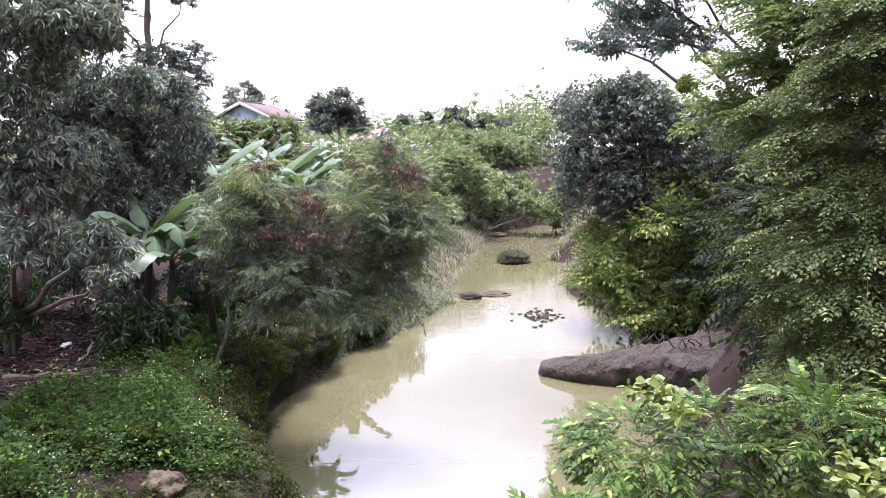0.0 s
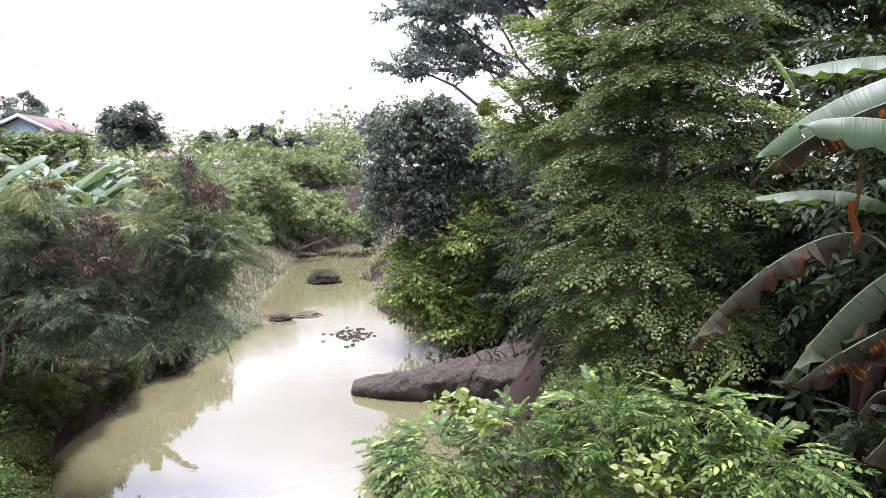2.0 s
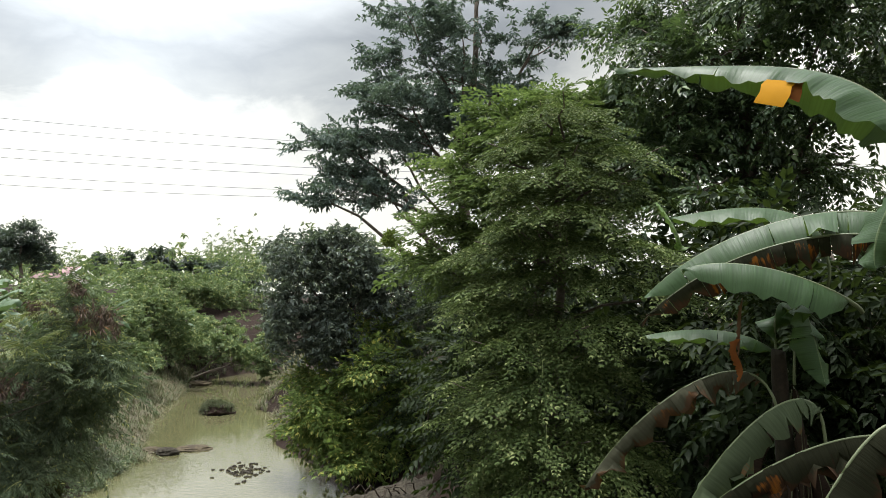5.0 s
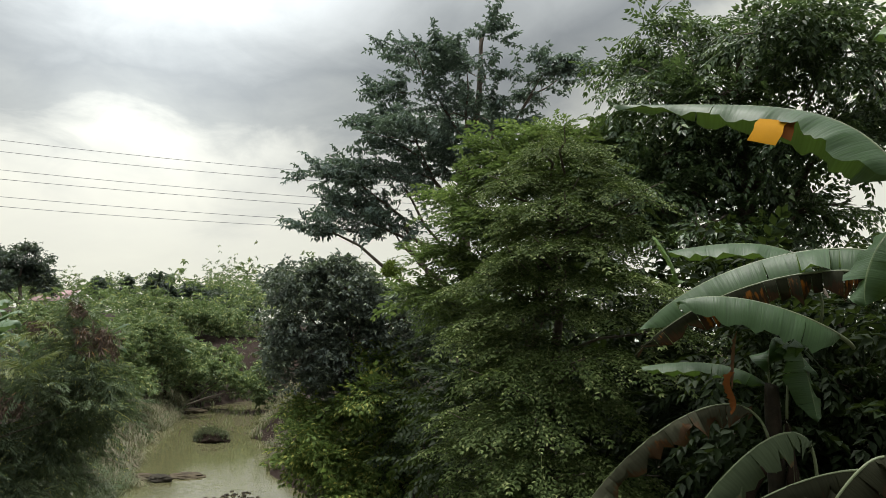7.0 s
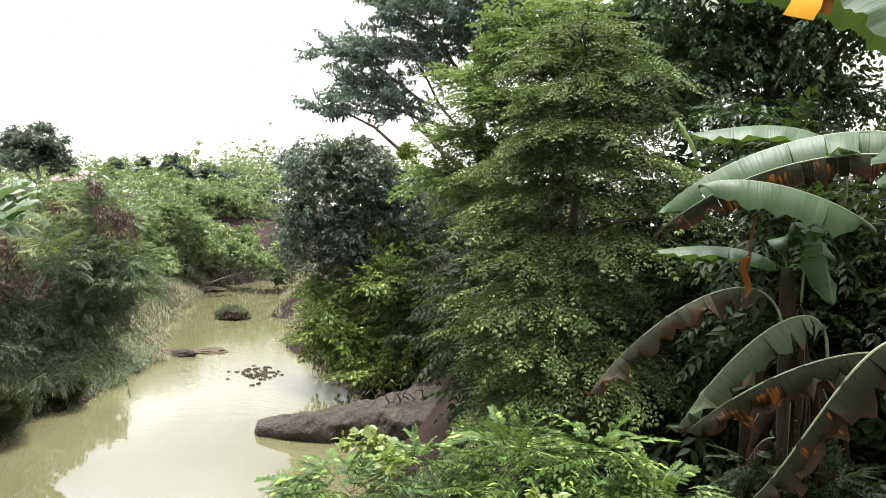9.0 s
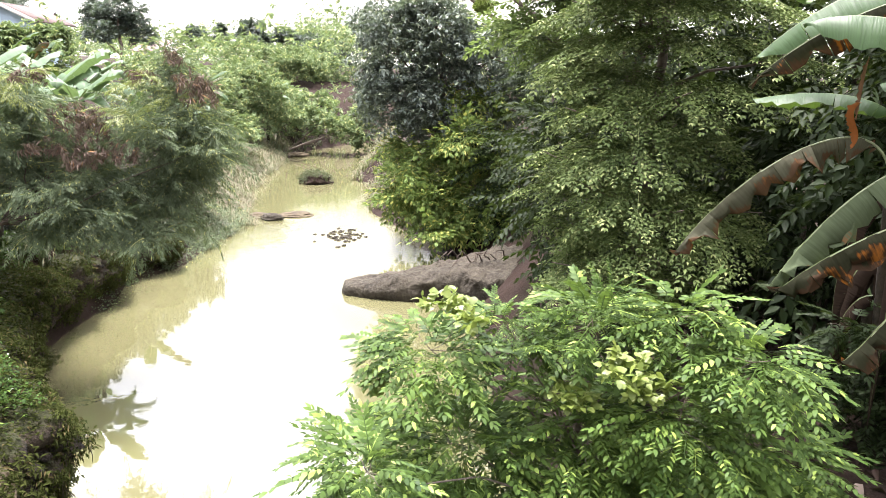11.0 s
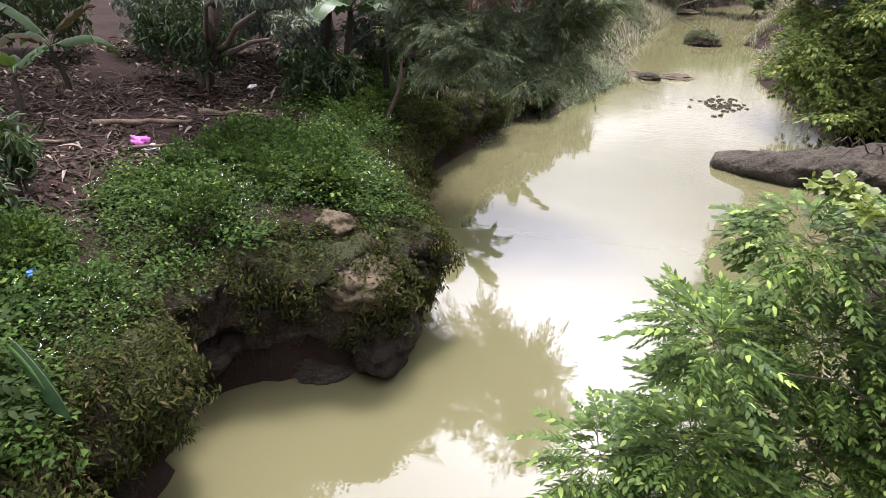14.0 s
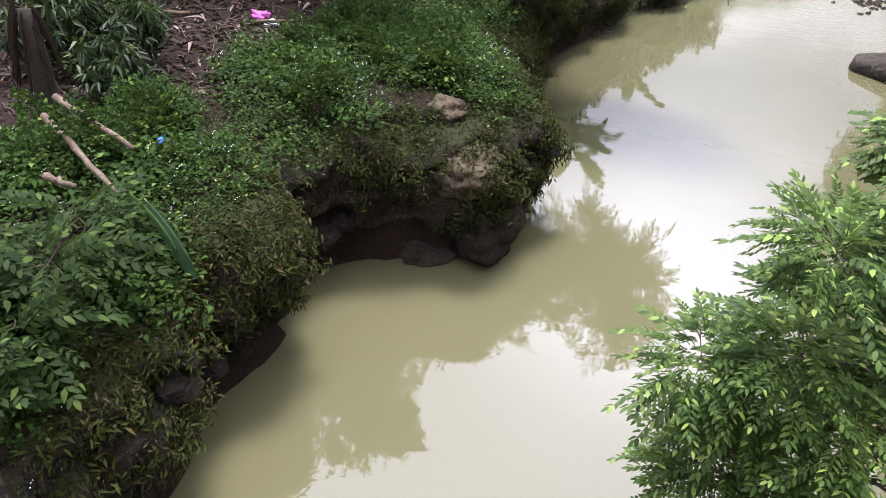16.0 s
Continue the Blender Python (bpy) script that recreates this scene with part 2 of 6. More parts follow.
MAT_WATER, MAT_GROUND, MAT_CLIFF = water_material(), ground_material(), cliff_material()
MAT_ROCK = rough_material("pale_brown_rock", (0.026, 0.019, 0.011), (0.072, 0.056, 0.033), (0.105, 0.084, 0.052), 2.0, 6.0, 0.85, 0.02)
# rock browns cut to near black: wetness plus the undercut's painted shade
MAT_SHADED_WETROCK = rough_material("shade_dark_wet_rock", (0.005, 0.0036, 0.0022), (0.017, 0.012, 0.007), (0.038, 0.028, 0.017), 2.4, 15.0, 0.75, 0.06)
MAT_SLAB = rough_material("grey_brown_mudstone", (0.020, 0.0165, 0.011), (0.050, 0.042, 0.029), (0.084, 0.072, 0.052), 1.6, 11.0, 0.8, 0.10)
MAT_BARK = rough_material("grey_brown_bark", (0.065, 0.050, 0.038), (0.12, 0.098, 0.078), (0.17, 0.145, 0.12), 5.0, 30.0, 0.9, 0.02)
MAT_DRYWOOD = rough_material("dry_dead_stem", (0.105, 0.076, 0.052), (0.175, 0.135, 0.095), (0.05, 0.035, 0.023), 6.0, 34.0, 0.85, 0.015)
MAT_DARKBARK = rough_material("dark_slender_bark", (0.030, 0.022, 0.016), (0.065, 0.049, 0.036), (0.10, 0.08, 0.062), 5.0, 30.0, 0.9, 0.02)
MAT_STRAND = rough_material("hanging_root_strand", (0.014, 0.012, 0.006), (0.036, 0.031, 0.016), (0.055, 0.046, 0.028), 6.0, 34.0, 0.9, 0.005)
MAT_TWIG = rough_material("dead_twig_bark", (0.07, 0.050, 0.040), (0.13, 0.098, 0.078), (0.035, 0.025, 0.02), 6.0, 34.0, 0.85, 0.01)
# sheath browns lowered to near black for shade below the leaves
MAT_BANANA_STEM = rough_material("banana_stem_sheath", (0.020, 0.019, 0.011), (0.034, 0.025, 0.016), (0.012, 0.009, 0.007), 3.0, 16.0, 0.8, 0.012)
MAT_LITTER = leaf_material("fallen_dry_leaves", (0.020, 0.010, 0.008), (0.078, 0.044, 0.036), (0.24, 0.185, 0.155), 0.13, 0.08, 0.7, 0.5, 0.15)
MAT_TIER = leaf_material("tiered_tree_leaf", (0.046, 0.078, 0.021), (0.150, 0.198, 0.062), (0.20, 0.23, 0.09), 0.12, 0.22, 0.65, 0.7, 0.10)
MAT_FRESH = leaf_material("fresh_green_leaf", (0.076, 0.125, 0.040), (0.190, 0.265, 0.085), (0.24, 0.31, 0.10), 0.15, 0.36)
MAT_BACK = leaf_material("shade_tree_leaf", (0.036, 0.070, 0.034), (0.110, 0.175, 0.070), (0.180, 0.250, 0.100), 0.14, 0.28)
# tall and mango leaf tones raised and paled to paint in haze
MAT_TALL = leaf_material("tall_tree_leaf", (0.089, 0.139, 0.136), (0.253, 0.334, 0.283), None, 0, 0.25, 0.45, 0.5, 0.3)
MAT_MANGO = leaf_material("mango_leaf", (0.065, 0.087, 0.080), (0.231, 0.273, 0.226), (0.283, 0.322, 0.231), 0.10, 0.24, 0.5, 0.5, 0.25)
MAT_NEWLEAF = leaf_material("new_yellow_green_leaf", (0.250, 0.346, 0.055), (0.384, 0.480, 0.103), None, 0, 0.32)
MAT_OVERHANG = leaf_material("yellowing_bush_leaf", (0.096, 0.156, 0.043), (0.288, 0.396, 0.103), (0.456, 0.456, 0.120), 0.14, 0.34, 0.6, 0.7, 0.15)
# drooping-tree greens also lifted, haze being put into the colour
MAT_LEFT = leaf_material("drooping_tree_leaf", (0.078, 0.107, 0.086), (0.260, 0.302, 0.231), (0.364, 0.390, 0.247), 0.08, 0.28, 0.5, 0.5, 0.3)
MAT_FEATHER = leaf_material("feathery_leaf", (0.060, 0.092, 0.056), (0.180, 0.228, 0.125), (0.34, 0.35, 0.12), 0.05, 0.3, 0.6, 0.9, 0.2)
MAT_YELLOWFEATHER = leaf_material("yellow_feathery_leaf", (0.161, 0.207, 0.052), (0.276, 0.310, 0.081), None, 0, 0.3)
MAT_POD = leaf_material("dry_brown_seed_pods", (0.10, 0.066, 0.054), (0.175, 0.120, 0.098), (0.24, 0.13, 0.06), 0.06, 0.1, 0.7, 0.5, 0.1)
MAT_FARLEAF = leaf_material("far_shrub_leaf", (0.085, 0.135, 0.062), (0.270, 0.350, 0.160), (0.36, 0.39, 0.16), 0.12, 0.3, 0.6, 0.35, 0.15)
MAT_FARDARK = leaf_material("far_dark_tree_leaf", (0.048, 0.072, 0.070), (0.120, 0.154, 0.134), None, 0, 0.25)
MAT_NEAR = leaf_material("near_bush_leaf", (0.020, 0.056, 0.011), (0.121, 0.199, 0.038), (0.224, 0.314, 0.067), 0.10, 0.26, 0.55, 1.6, 0.16)
MAT_VINE = leaf_material("heart_vine_leaf", (0.15, 0.215, 0.036), (0.26, 0.32, 0.065), None, 0, 0.35, 0.45)
MAT_WEED = leaf_material("bank_weed_leaf", (0.004, 0.014, 0.002), (0.060, 0.120, 0.021), (0.11, 0.17, 0.035), 0.06, 0.25, 0.65, 0.8, 0.08)
# near-black greens: deep shade is put into the leaf colour
MAT_SHADED_LEAF = leaf_material("shade_darkened_leaf", (0.006, 0.013, 0.004), (0.022, 0.036, 0.011), None, 0, 0.15, 0.6, 0.5, 0.1)
MAT_LEDGE = leaf_material("ledge_shrub_leaf", (0.009, 0.022, 0.005), (0.043, 0.076, 0.017), (0.065, 0.101, 0.022), 0.1, 0.25, 0.65, 1.2, 0.1)
MAT_SHRUB = leaf_material("dark_shrub_leaf", (0.012, 0.026, 0.010), (0.045, 0.078, 0.028), (0.08, 0.12, 0.04), 0.08, 0.2, 0.5, 0.9, 0.25)
MAT_MOSS = leaf_material("hanging_fern_moss", (0.006, 0.008, 0.002), (0.066, 0.076, 0.019), (0.075, 0.058, 0.026), 0.10, 0.15, 0.9, 3.0, 0.05)
MAT_GRASS = leaf_material("bank_grass_blade", (0.055, 0.075, 0.036), (0.135, 0.160, 0.076), (0.23, 0.20, 0.13), 0.14, 0.3)
MAT_DRYGRASS = leaf_material("dry_grass_blade", (0.13, 0.105, 0.062), (0.27, 0.225, 0.145), (0.10, 0.115, 0.05), 0.35, 0.25, 0.7)
MAT_PETAL = plain_material("white_petal", (0.78, 0.78, 0.72), 0.6, 0.3, 0.08)
MAT_BANANA = banana_material("banana_leaf_green", (0.038, 0.076, 0.024), (0.075, 0.045, 0.022), 0.14, 0.0, 0.22)
MAT_BANANA_PALE = banana_material("banana_leaf_pale", (0.105, 0.165, 0.085), (0.12, 0.08, 0.045), 0.16, 0.0, 0.35)
MAT_BANANA_TORN = banana_material("banana_leaf_torn", (0.062, 0.082, 0.040), (0.095, 0.062, 0.030), 0.34, 0.2, 0.2, 0.12)
MAT_BANANA_DEEP = banana_material("banana_leaf_deep", (0.016, 0.040, 0.014), (0.04, 0.03, 0.015), 0.05, 0.0, 0.15)
MAT_BANANA_WORN = banana_material("banana_leaf_worn", (0.052, 0.052, 0.030), (0.082, 0.044, 0.020), 0.62, 0.25, 0.18, 0.05)
MAT_BANANA_DRY = banana_material("banana_leaf_drying", (0.020, 0.021, 0.010), (0.046, 0.026, 0.013), 0.64, 0.5, 0.10, 0.0)
MAT_ORANGE = plain_material("withered_orange_leaf", (0.42, 0.20, 0.006), 0.8, 0.1, 0.3, 9.0)
MAT_DANGLE = plain_material("withered_tan_leaf", (0.17, 0.095, 0.055), 0.8, 0.1, 0.4, 30.0)
MAT_RUST = plain_material("withered_rust_leaf", (0.20, 0.070, 0.018), 0.8, 0.1, 0.3, 14.0)
MAT_BANANA_YOUNG = banana_material("banana_leaf_young", (0.110, 0.190, 0.050), (0.16, 0.12, 0.06), -0.1)

from mathutils.bvhtree import BVHTree

# ---- mesh helpers: a geo is (vertices, triangles) ----
rng = np.random.default_rng(7)


def link_mesh(name, V, F, mat, parent=None, label="", smooth=False, uv=None):
    V, F = np.asarray(V, dtype=np.float32), np.asarray(F, dtype=np.int32)
    me = bpy.data.meshes.new(name)
    me.vertices.add(len(V))
    me.vertices.foreach_set("co", V.ravel())
    me.loops.add(F.size)
    me.loops.foreach_set("vertex_index", F.ravel())
    me.polygons.add(len(F))
    me.polygons.foreach_set("loop_start", np.arange(0, F.size, 3, dtype=np.int32))
    if smooth:
        me.polygons.foreach_set("use_smooth", np.ones(len(F), dtype=bool))
    if uv is not None:
        layer = me.uv_layers.new(name="blade")
        layer.data.foreach_set("uv", np.asarray(uv, dtype=np.float32)[F.ravel()].ravel())
    me.update(calc_edges=True)
    me.materials.append(mat)
    ob = new(name, me)
    if parent:
        ob.parent = parent
        ob.matrix_parent_inverse = parent.matrix_basis.inverted()
    if label:
        ob["label"] = label
    return ob


def base_at(name, x, y, z, label, category, group="", kind=""):
    e = new(name)
    e.empty_display_size = 0.2
    e.matrix_basis = pose(x, y, z)
    return tagged(e, label, category, group, kind)


def join(geos):
    Vs, Fs, n = [], [], 0
    for V, F in geos:
        Vs.append(V)
        Fs.append(F + n)
        n += len(V)
    return np.concatenate(Vs), np.concatenate(Fs)


def turned(geo, rx=0, ry=0, rz=0, at=(0, 0, 0), s=1.0):
    m = np.array(Euler([radians(a) for a in (rx, ry, rz)]).to_matrix())
    return geo[0] @ m.T * s + np.array(at), geo[1]


def unit(a):
    return a / (np.linalg.norm(a, axis=-1, keepdims=True) + 1e-9)


def place(geo, pos, way, up, size):
    """Copies of geo with its y axis along way and z near up, all in one geo."""
    V, F = geo
    y = unit(np.asarray(way, float))
    x = unit(np.cross(y, up))
    z = np.cross(x, y)
    M = np.stack([x, y, z], axis=1) * np.asarray(size, float)[:, None, None]
    W = np.einsum("vk,nkc->nvc", V, M) + np.asarray(pos)[:, None, :]
    n = len(pos)
    T = F[None] + (np.arange(n) * len(V))[:, None, None]
    return W.reshape(-1, 3), T.reshape(-1, 3)


def place_some(kinds, pos, way, up, size):
    pick = rng.integers(0, len(kinds), len(pos))
    made = [place(g, pos[pick == i], way[pick == i], up[pick == i], size[pick == i]) for i, g in enumerate(kinds) if (pick == i).any()]
    return join(made)


def leaf_flat(L, W, fold=0.25, droop=0.1):
    """Two folded triangles."""
    return np.array([(0, 0, 0), (-W / 2, 0.42 * L, fold * W), (0, L, -droop * L), (W / 2, 0.42 * L, fold * W)], float), np.array([(0, 3, 2), (0, 2, 1)])


def leaf_oval(L, W, fold=0.15, droop=0.15):
    """An oval leaflet of four triangles, its rim curved down."""
    V = [(0, 0, 0), (-W / 2, 0.32 * L, fold * W), (-W * 0.42, 0.68 * L, fold * W * 0.4 - droop * L * 0.4), (0, L, -droop * L), (W * 0.42, 0.68 * L, fold * W * 0.4 - droop * L * 0.4), (W / 2, 0.32 * L, fold * W)]
    return np.array(V, float), np.array([(0, 5, 1), (1, 5, 4), (1, 4, 2), (2, 4, 3)])


def leaf_cupped(L, W, fold=0.2, droop=0.15, wide=0.4):
    V = [(0, 0, 0), (-W / 2, wide * L, fold * W), (W / 2, wide * L, fold * W), (0, 0.5 * L, 0), (-W * 0.32, 0.72 * L, fold * W * 0.5 - droop * L * 0.4), (W * 0.32, 0.72 * L, fold * W * 0.5 - droop * L * 0.4), (0, L, -droop * L)]
    F = [(0, 3, 1), (0, 2, 3), (1, 3, 4), (3, 2, 5), (4, 3, 6), (3, 5, 6)]
    return np.array(V, float), np.array(F)


def tube(points, radii, sides=6):
    P = np.asarray(points, float)
    V, F = [], []
    for i, p in enumerate(P):
        d = unit(P[min(i + 1, len(P) - 1)] - P[max(i - 1, 0)])
        a = unit(np.cross(d, (0.31, 0.95, 0.11) if abs(d[2]) > 0.8 else (0, 0, 1)))
        b = np.cross(d, a)
        for k in range(sides):
            w = 2 * math.pi * k / sides
            V.append(p + radii[i] * (a * math.cos(w) + b * math.sin(w)))
    n = len(P)
    for i in range(n - 1):
        for k in range(sides):
            q, r = i * sides + k, i * sides + (k + 1) % sides
            F += [(q, r, r + sides), (q, r + sides, q + sides)]
    V += [P[0], P[-1]]
    for k in range(sides):
        F += [(n * sides, (k + 1) % sides, k), (n * sides + 1, (n - 1) * sides + k, (n - 1) * sides + (k + 1) % sides)]
    return np.array(V), np.array(F)


def wander(a, b, n, bend, seed):
    r = np.random.default_rng(seed)
    a, b = np.asarray(a, float), np.asarray(b, float)
    s = np.linspace(0, 1, n)[:, None]
    off = r.normal(0, bend, (n, 3)) * np.sin(s * math.pi)
    return a + (b - a) * s + off


def pinnate(pairs, L, leaf, angle=62, droop=0.25, taper=0.7, seed=0, stalk=True, hang=18):
    """A compound leaf along y: leaflets in pairs and one at the end."""
    r = np.random.default_rng(seed)
    geos = []
    for i in range(pairs):
        s = 0.18 + 0.78 * i / max(pairs - 1, 1)
        k = 1 - (1 - taper) * abs(s - 0.45) * 1.6
        for side in (1, -1):
            geos.append(turned(leaf, -hang + r.uniform(-10, 8), side * r.uniform(-5, 16), -side * (angle - 22 * s + r.uniform(-6, 6)), (0, s * L, -droop * L * s * s), k * r.uniform(0.9, 1.1)))
    geos.append(turned(leaf, -hang, 0, r.uniform(-8, 8), (0, L, -droop * L), 0.9))
    s = np.linspace(0, 1, 4)
    if stalk:
        geos.append(tube(np.stack([s * 0, s * L, -droop * L * s * s], 1), [0.004 * L / 0.3] * 3 + [0.002], 3))
    return join(geos)


def spray(n, L, leaf, spread=58, droop=0.2, flat=1.0, seed=0, stick=0.008, dip=28):
    """A twig along y with leaves set alternately, held nearly flat."""
    r = np.random.default_rng(seed)
    geos = []
    for i in range(n):
        s = 0.12 + 0.88 * i / (n - 1)
        side = 1 if i % 2 else -1
        geos.append(turned(leaf, r.uniform(-dip, 6), side * r.uniform(-6, 24) / flat, -side * spread * (1 - 0.65 * s) + r.uniform(-14, 14), (0, s * L, -droop * L * s * s + r.uniform(-0.03, 0.03) * L), r.uniform(0.75, 1.15)))
    s = np.linspace(0, 1, 4)
    geos.append(tube(np.stack([s * 0, s * L, -droop * L * s * s], 1), [stick, stick * 0.8, stick * 0.6, stick * 0.3], 3))
    return join(geos)


def whorl(n, leaf, hang=35, seed=0):
    """Leaves round the end of a twig, drooping."""
    r = np.random.default_rng(seed)
    geos = [turned(leaf, r.uniform(-hang - 25, 20 - hang * 0.3), r.uniform(-20, 20), 360 * i / n + r.uniform(-20, 20), (0, 0.04 * r.uniform(0, 3), 0), r.uniform(0.7, 1.15)) for i in range(n)]
    return join(geos)


def tuft(n, L, W, lean, seed=0):
    """Grass: bent blades from one root, along z."""
    r = np.random.default_rng(seed)
    V, F = [], []
    for i in range(n):
        a, l, k = r.uniform(0, 2 * math.pi), L * r.uniform(0.55, 1.1), lean * r.uniform(0.4, 1.3)
        d = np.array([math.cos(a), math.sin(a), 0])
        e = np.array([-d[1], d[0], 0]) * W / 2
        root = d * r.uniform(0, 0.1) * L
        mid, tip = root + d * k * l * 0.35 + np.array([0, 0, l * 0.62]), root + d * k * l + np.array([0, 0, l * (0.95 - 0.55 * min(k, 1.4))])
        b = len(V)
        V += [root - e, root + e, mid - e * 0.8, mid + e * 0.8, tip]
        F += [(b, b + 1, b + 3), (b, b + 3, b + 2), (b + 2, b + 3, b + 4)]
    return np.array(V), np.array(F)


def on_ball(n, low=-0.6):
    z = rng.uniform(low, 1, n)
    a = rng.uniform(0, 2 * math.pi, n)
    q = np.sqrt(np.maximum(0, 1 - z * z))
    return np.stack([q * np.cos(a), q * np.sin(a), z], 1)


def crown_geo(blobs, kinds, per_m2, size, lift=0.1, flat=0.4, jitter=0.35, low=-0.6, inner=0.65, ragged=0.25, axis=None, deep=1.0, disk=False, lumpy=0, tilt=0.25):
    """Sprays over a crown made of overlapping lumps. lift raises (or droops) the sprays; flat holds them level; axis: they fan away from it."""
    parts = []
    reach = np.mean([np.linalg.norm(g[0], axis=1).max() for g in kinds]) * size * 0.55
    if lumpy:
        more = []
        for bx, by, bz, rx, rz in blobs:
            more.append((bx, by, bz, rx * 0.8, rz * 0.8))
            for u in on_ball(lumpy, -0.4):
                k = rng.uniform(0.28, 0.5)
                more.append((bx + u[0] * rx * 0.75, by + u[1] * rx * 0.75, bz + u[2] * rz * 0.78, rx * k, rz * k))
        blobs = more
    for bx, by, bz, rx, rz in blobs:
        R = np.array([max(0.4 * rx, rx - reach), max(0.4 * rx, rx - reach) * deep, max(0.4 * rz, rz - reach * 0.6)])
        n = max(6, int(per_m2 * 4 * math.pi * ((rx * rx + 2 * rx * rz) / 3)))
        u = on_ball(n, low)
        rho = inner + (1 - inner) * np.sqrt(rng.uniform(0, 1, n)) + rng.normal(0, ragged * 0.3, n) + ragged * (rng.uniform(0, 1, n) ** 6)
        p = np.array([bx, by, bz]) + u * R * rho[:, None]
        if disk:
            # a level tier, domed, whose rim droops
            a, q = rng.uniform(0, 2 * math.pi, n), np.sqrt(rng.uniform(0.05, 1, n))
            u = np.stack([np.cos(a), np.sin(a), 0 * a], 1)
            p = np.array([bx, by, bz]) + u * R * q[:, None]
            p[:, 2] += rz * (0.7 - 1.1 * q * q) + rng.normal(0, 0.12 * rz, n)
            u[:, 2] = 0.3 - 0.9 * q
        d = u * (1, 1, 0.6)
        if axis is not None:
            out = p - np.array([axis[0], axis[1], 0])
            out[:, 2] = 0
            d = d * 0.5 + unit(out)
        d = unit(d) + np.array([0, 0, lift]) + rng.normal(0, jitter, (n, 3))
        d[:, 2] *= 1 - flat
        w = np.array([0, 0, 1.0]) + u * 0.5 + rng.normal(0, tilt, (n, 3))
        parts.append(place_some(kinds, p, d, w, size * rng.uniform(0.7, 1.25, n)))
    return join(parts)


def tree(name, foot, blobs, kinds, mat, per_m2, size, label, category, trunk_r=0.15, top=None, limbs=True, part_name="crown", bark=None, group="", seed=1, stem_at=None, limb_low=0.12, **how):
    root = base_at(name, *foot, label, category, group)
    B = np.array(blobs)
    head = np.array(top) if top is not None else np.array([B[:, 0].mean(), B[:, 1].mean(), B[:, 2].max() - B[:, 4].max() * 0.3])
    stem = wander((foot[0], foot[1], foot[2] - 0.25), head, 9, trunk_r * 0.5, seed)
    if stem_at:
        # a bent stem through the given points
        Q = np.array([(foot[0], foot[1], foot[2] - 0.25)] + list(stem_at), float)
        k = np.linspace(0, 1, len(Q))
        stem = np.stack([np.interp(np.linspace(0, 1, 9), k, Q[:, c]) for c in range(3)], 1)
    geos = [tube(stem, np.linspace(trunk_r * 1.15, trunk_r * 0.25, 9), 7)]
    if limbs:
        for i, b in enumerate(blobs):
            s = min(0.92, max(limb_low, (b[2] - foot[2]) / max(0.5, head[2] - foot[2]) - 0.22))
            k = s * 8
            a = stem[int(k)] + (stem[min(int(k) + 1, 8)] - stem[int(k)]) * (k - int(k))
            r0 = trunk_r * (1.1 - 0.8 * s) * 0.5
            end = np.array(b[:3]) + np.array([0, 0, b[4] * 0.1])
            geos.append(tube(wander(a, end, 6, 0.035 * np.linalg.norm(end - a), seed + i), np.linspace(r0, r0 * 0.25, 6), 5))
            for j in range(3):
                u = on_ball(1, -0.3)[0]
                geos.append(tube(wander(end, end + u * np.array([b[3], b[3], b[4]]) * 0.85, 4, 0.05 * b[3], seed + i * 7 + j), np.linspace(r0 * 0.3, r0 * 0.08, 4), 4))
    V, F = join(geos)
    link_mesh("trunk", V, F, bark or MAT_BARK, root, smooth=True)
    V, F = crown_geo(blobs, kinds, per_m2, size, **how)
    link_mesh(part_name, V, F, mat, root)
    return root


# ---- the river's two shores: distance up the river, and where the water ends ----
LEFT_SHORE = [(-40, -4.2), (0, -3.7), (3.9, -3.94), (4.5, -4.26), (5.1, -4.23), (5.8, -4.1), (6.8, -4.6), (7.3, -4.52), (7.8, -4.25), (8.1, -3.95), (8.4, -3.45), (8.7, -2.9), (9.1, -2.55), (9.9, -2.38), (10.7, -2.5), (11.5, -3.2), (13.8, -3.6), (16, -4.05), (18.3, -3.95), (20.9, -3.2), (23, -3.1), (24.8, -1.55), (29.8, -0.2), (31.6, 0.3), (35, 0.1), (42.6, 0.98), (54, 2.84), (61.4, 4.8), (66, 7.5), (70.5, 11.2), (74, 18), (77, 40), (80, 110), (90, 900)]
RIGHT_SHORE = [(-40, 2.6), (0, 2.3), (6, 2.7), (10, 3.7), (15, 4.9), (18, 5.4), (21, 6.4), (24, 7.0), (27, 6.6), (30, 6.0), (33.6, 5.5), (38, 6.2), (42.6, 7.0), (45, 6.3), (50, 7.6), (60, 9.6), (67.6, 12.5), (70, 19), (72.5, 42), (75, 115), (84, 900)]


def shore(rows, y):
    return np.interp(y, [r[0] for r in rows], [r[1] for r in rows])


def lumps(x, y, f, seed):
    return np.sin(x * f + seed) * np.cos(y * f * 1.13 + seed * 1.7) + 0.5 * np.sin(x * f * 2.3 + y * f * 1.9 + seed)


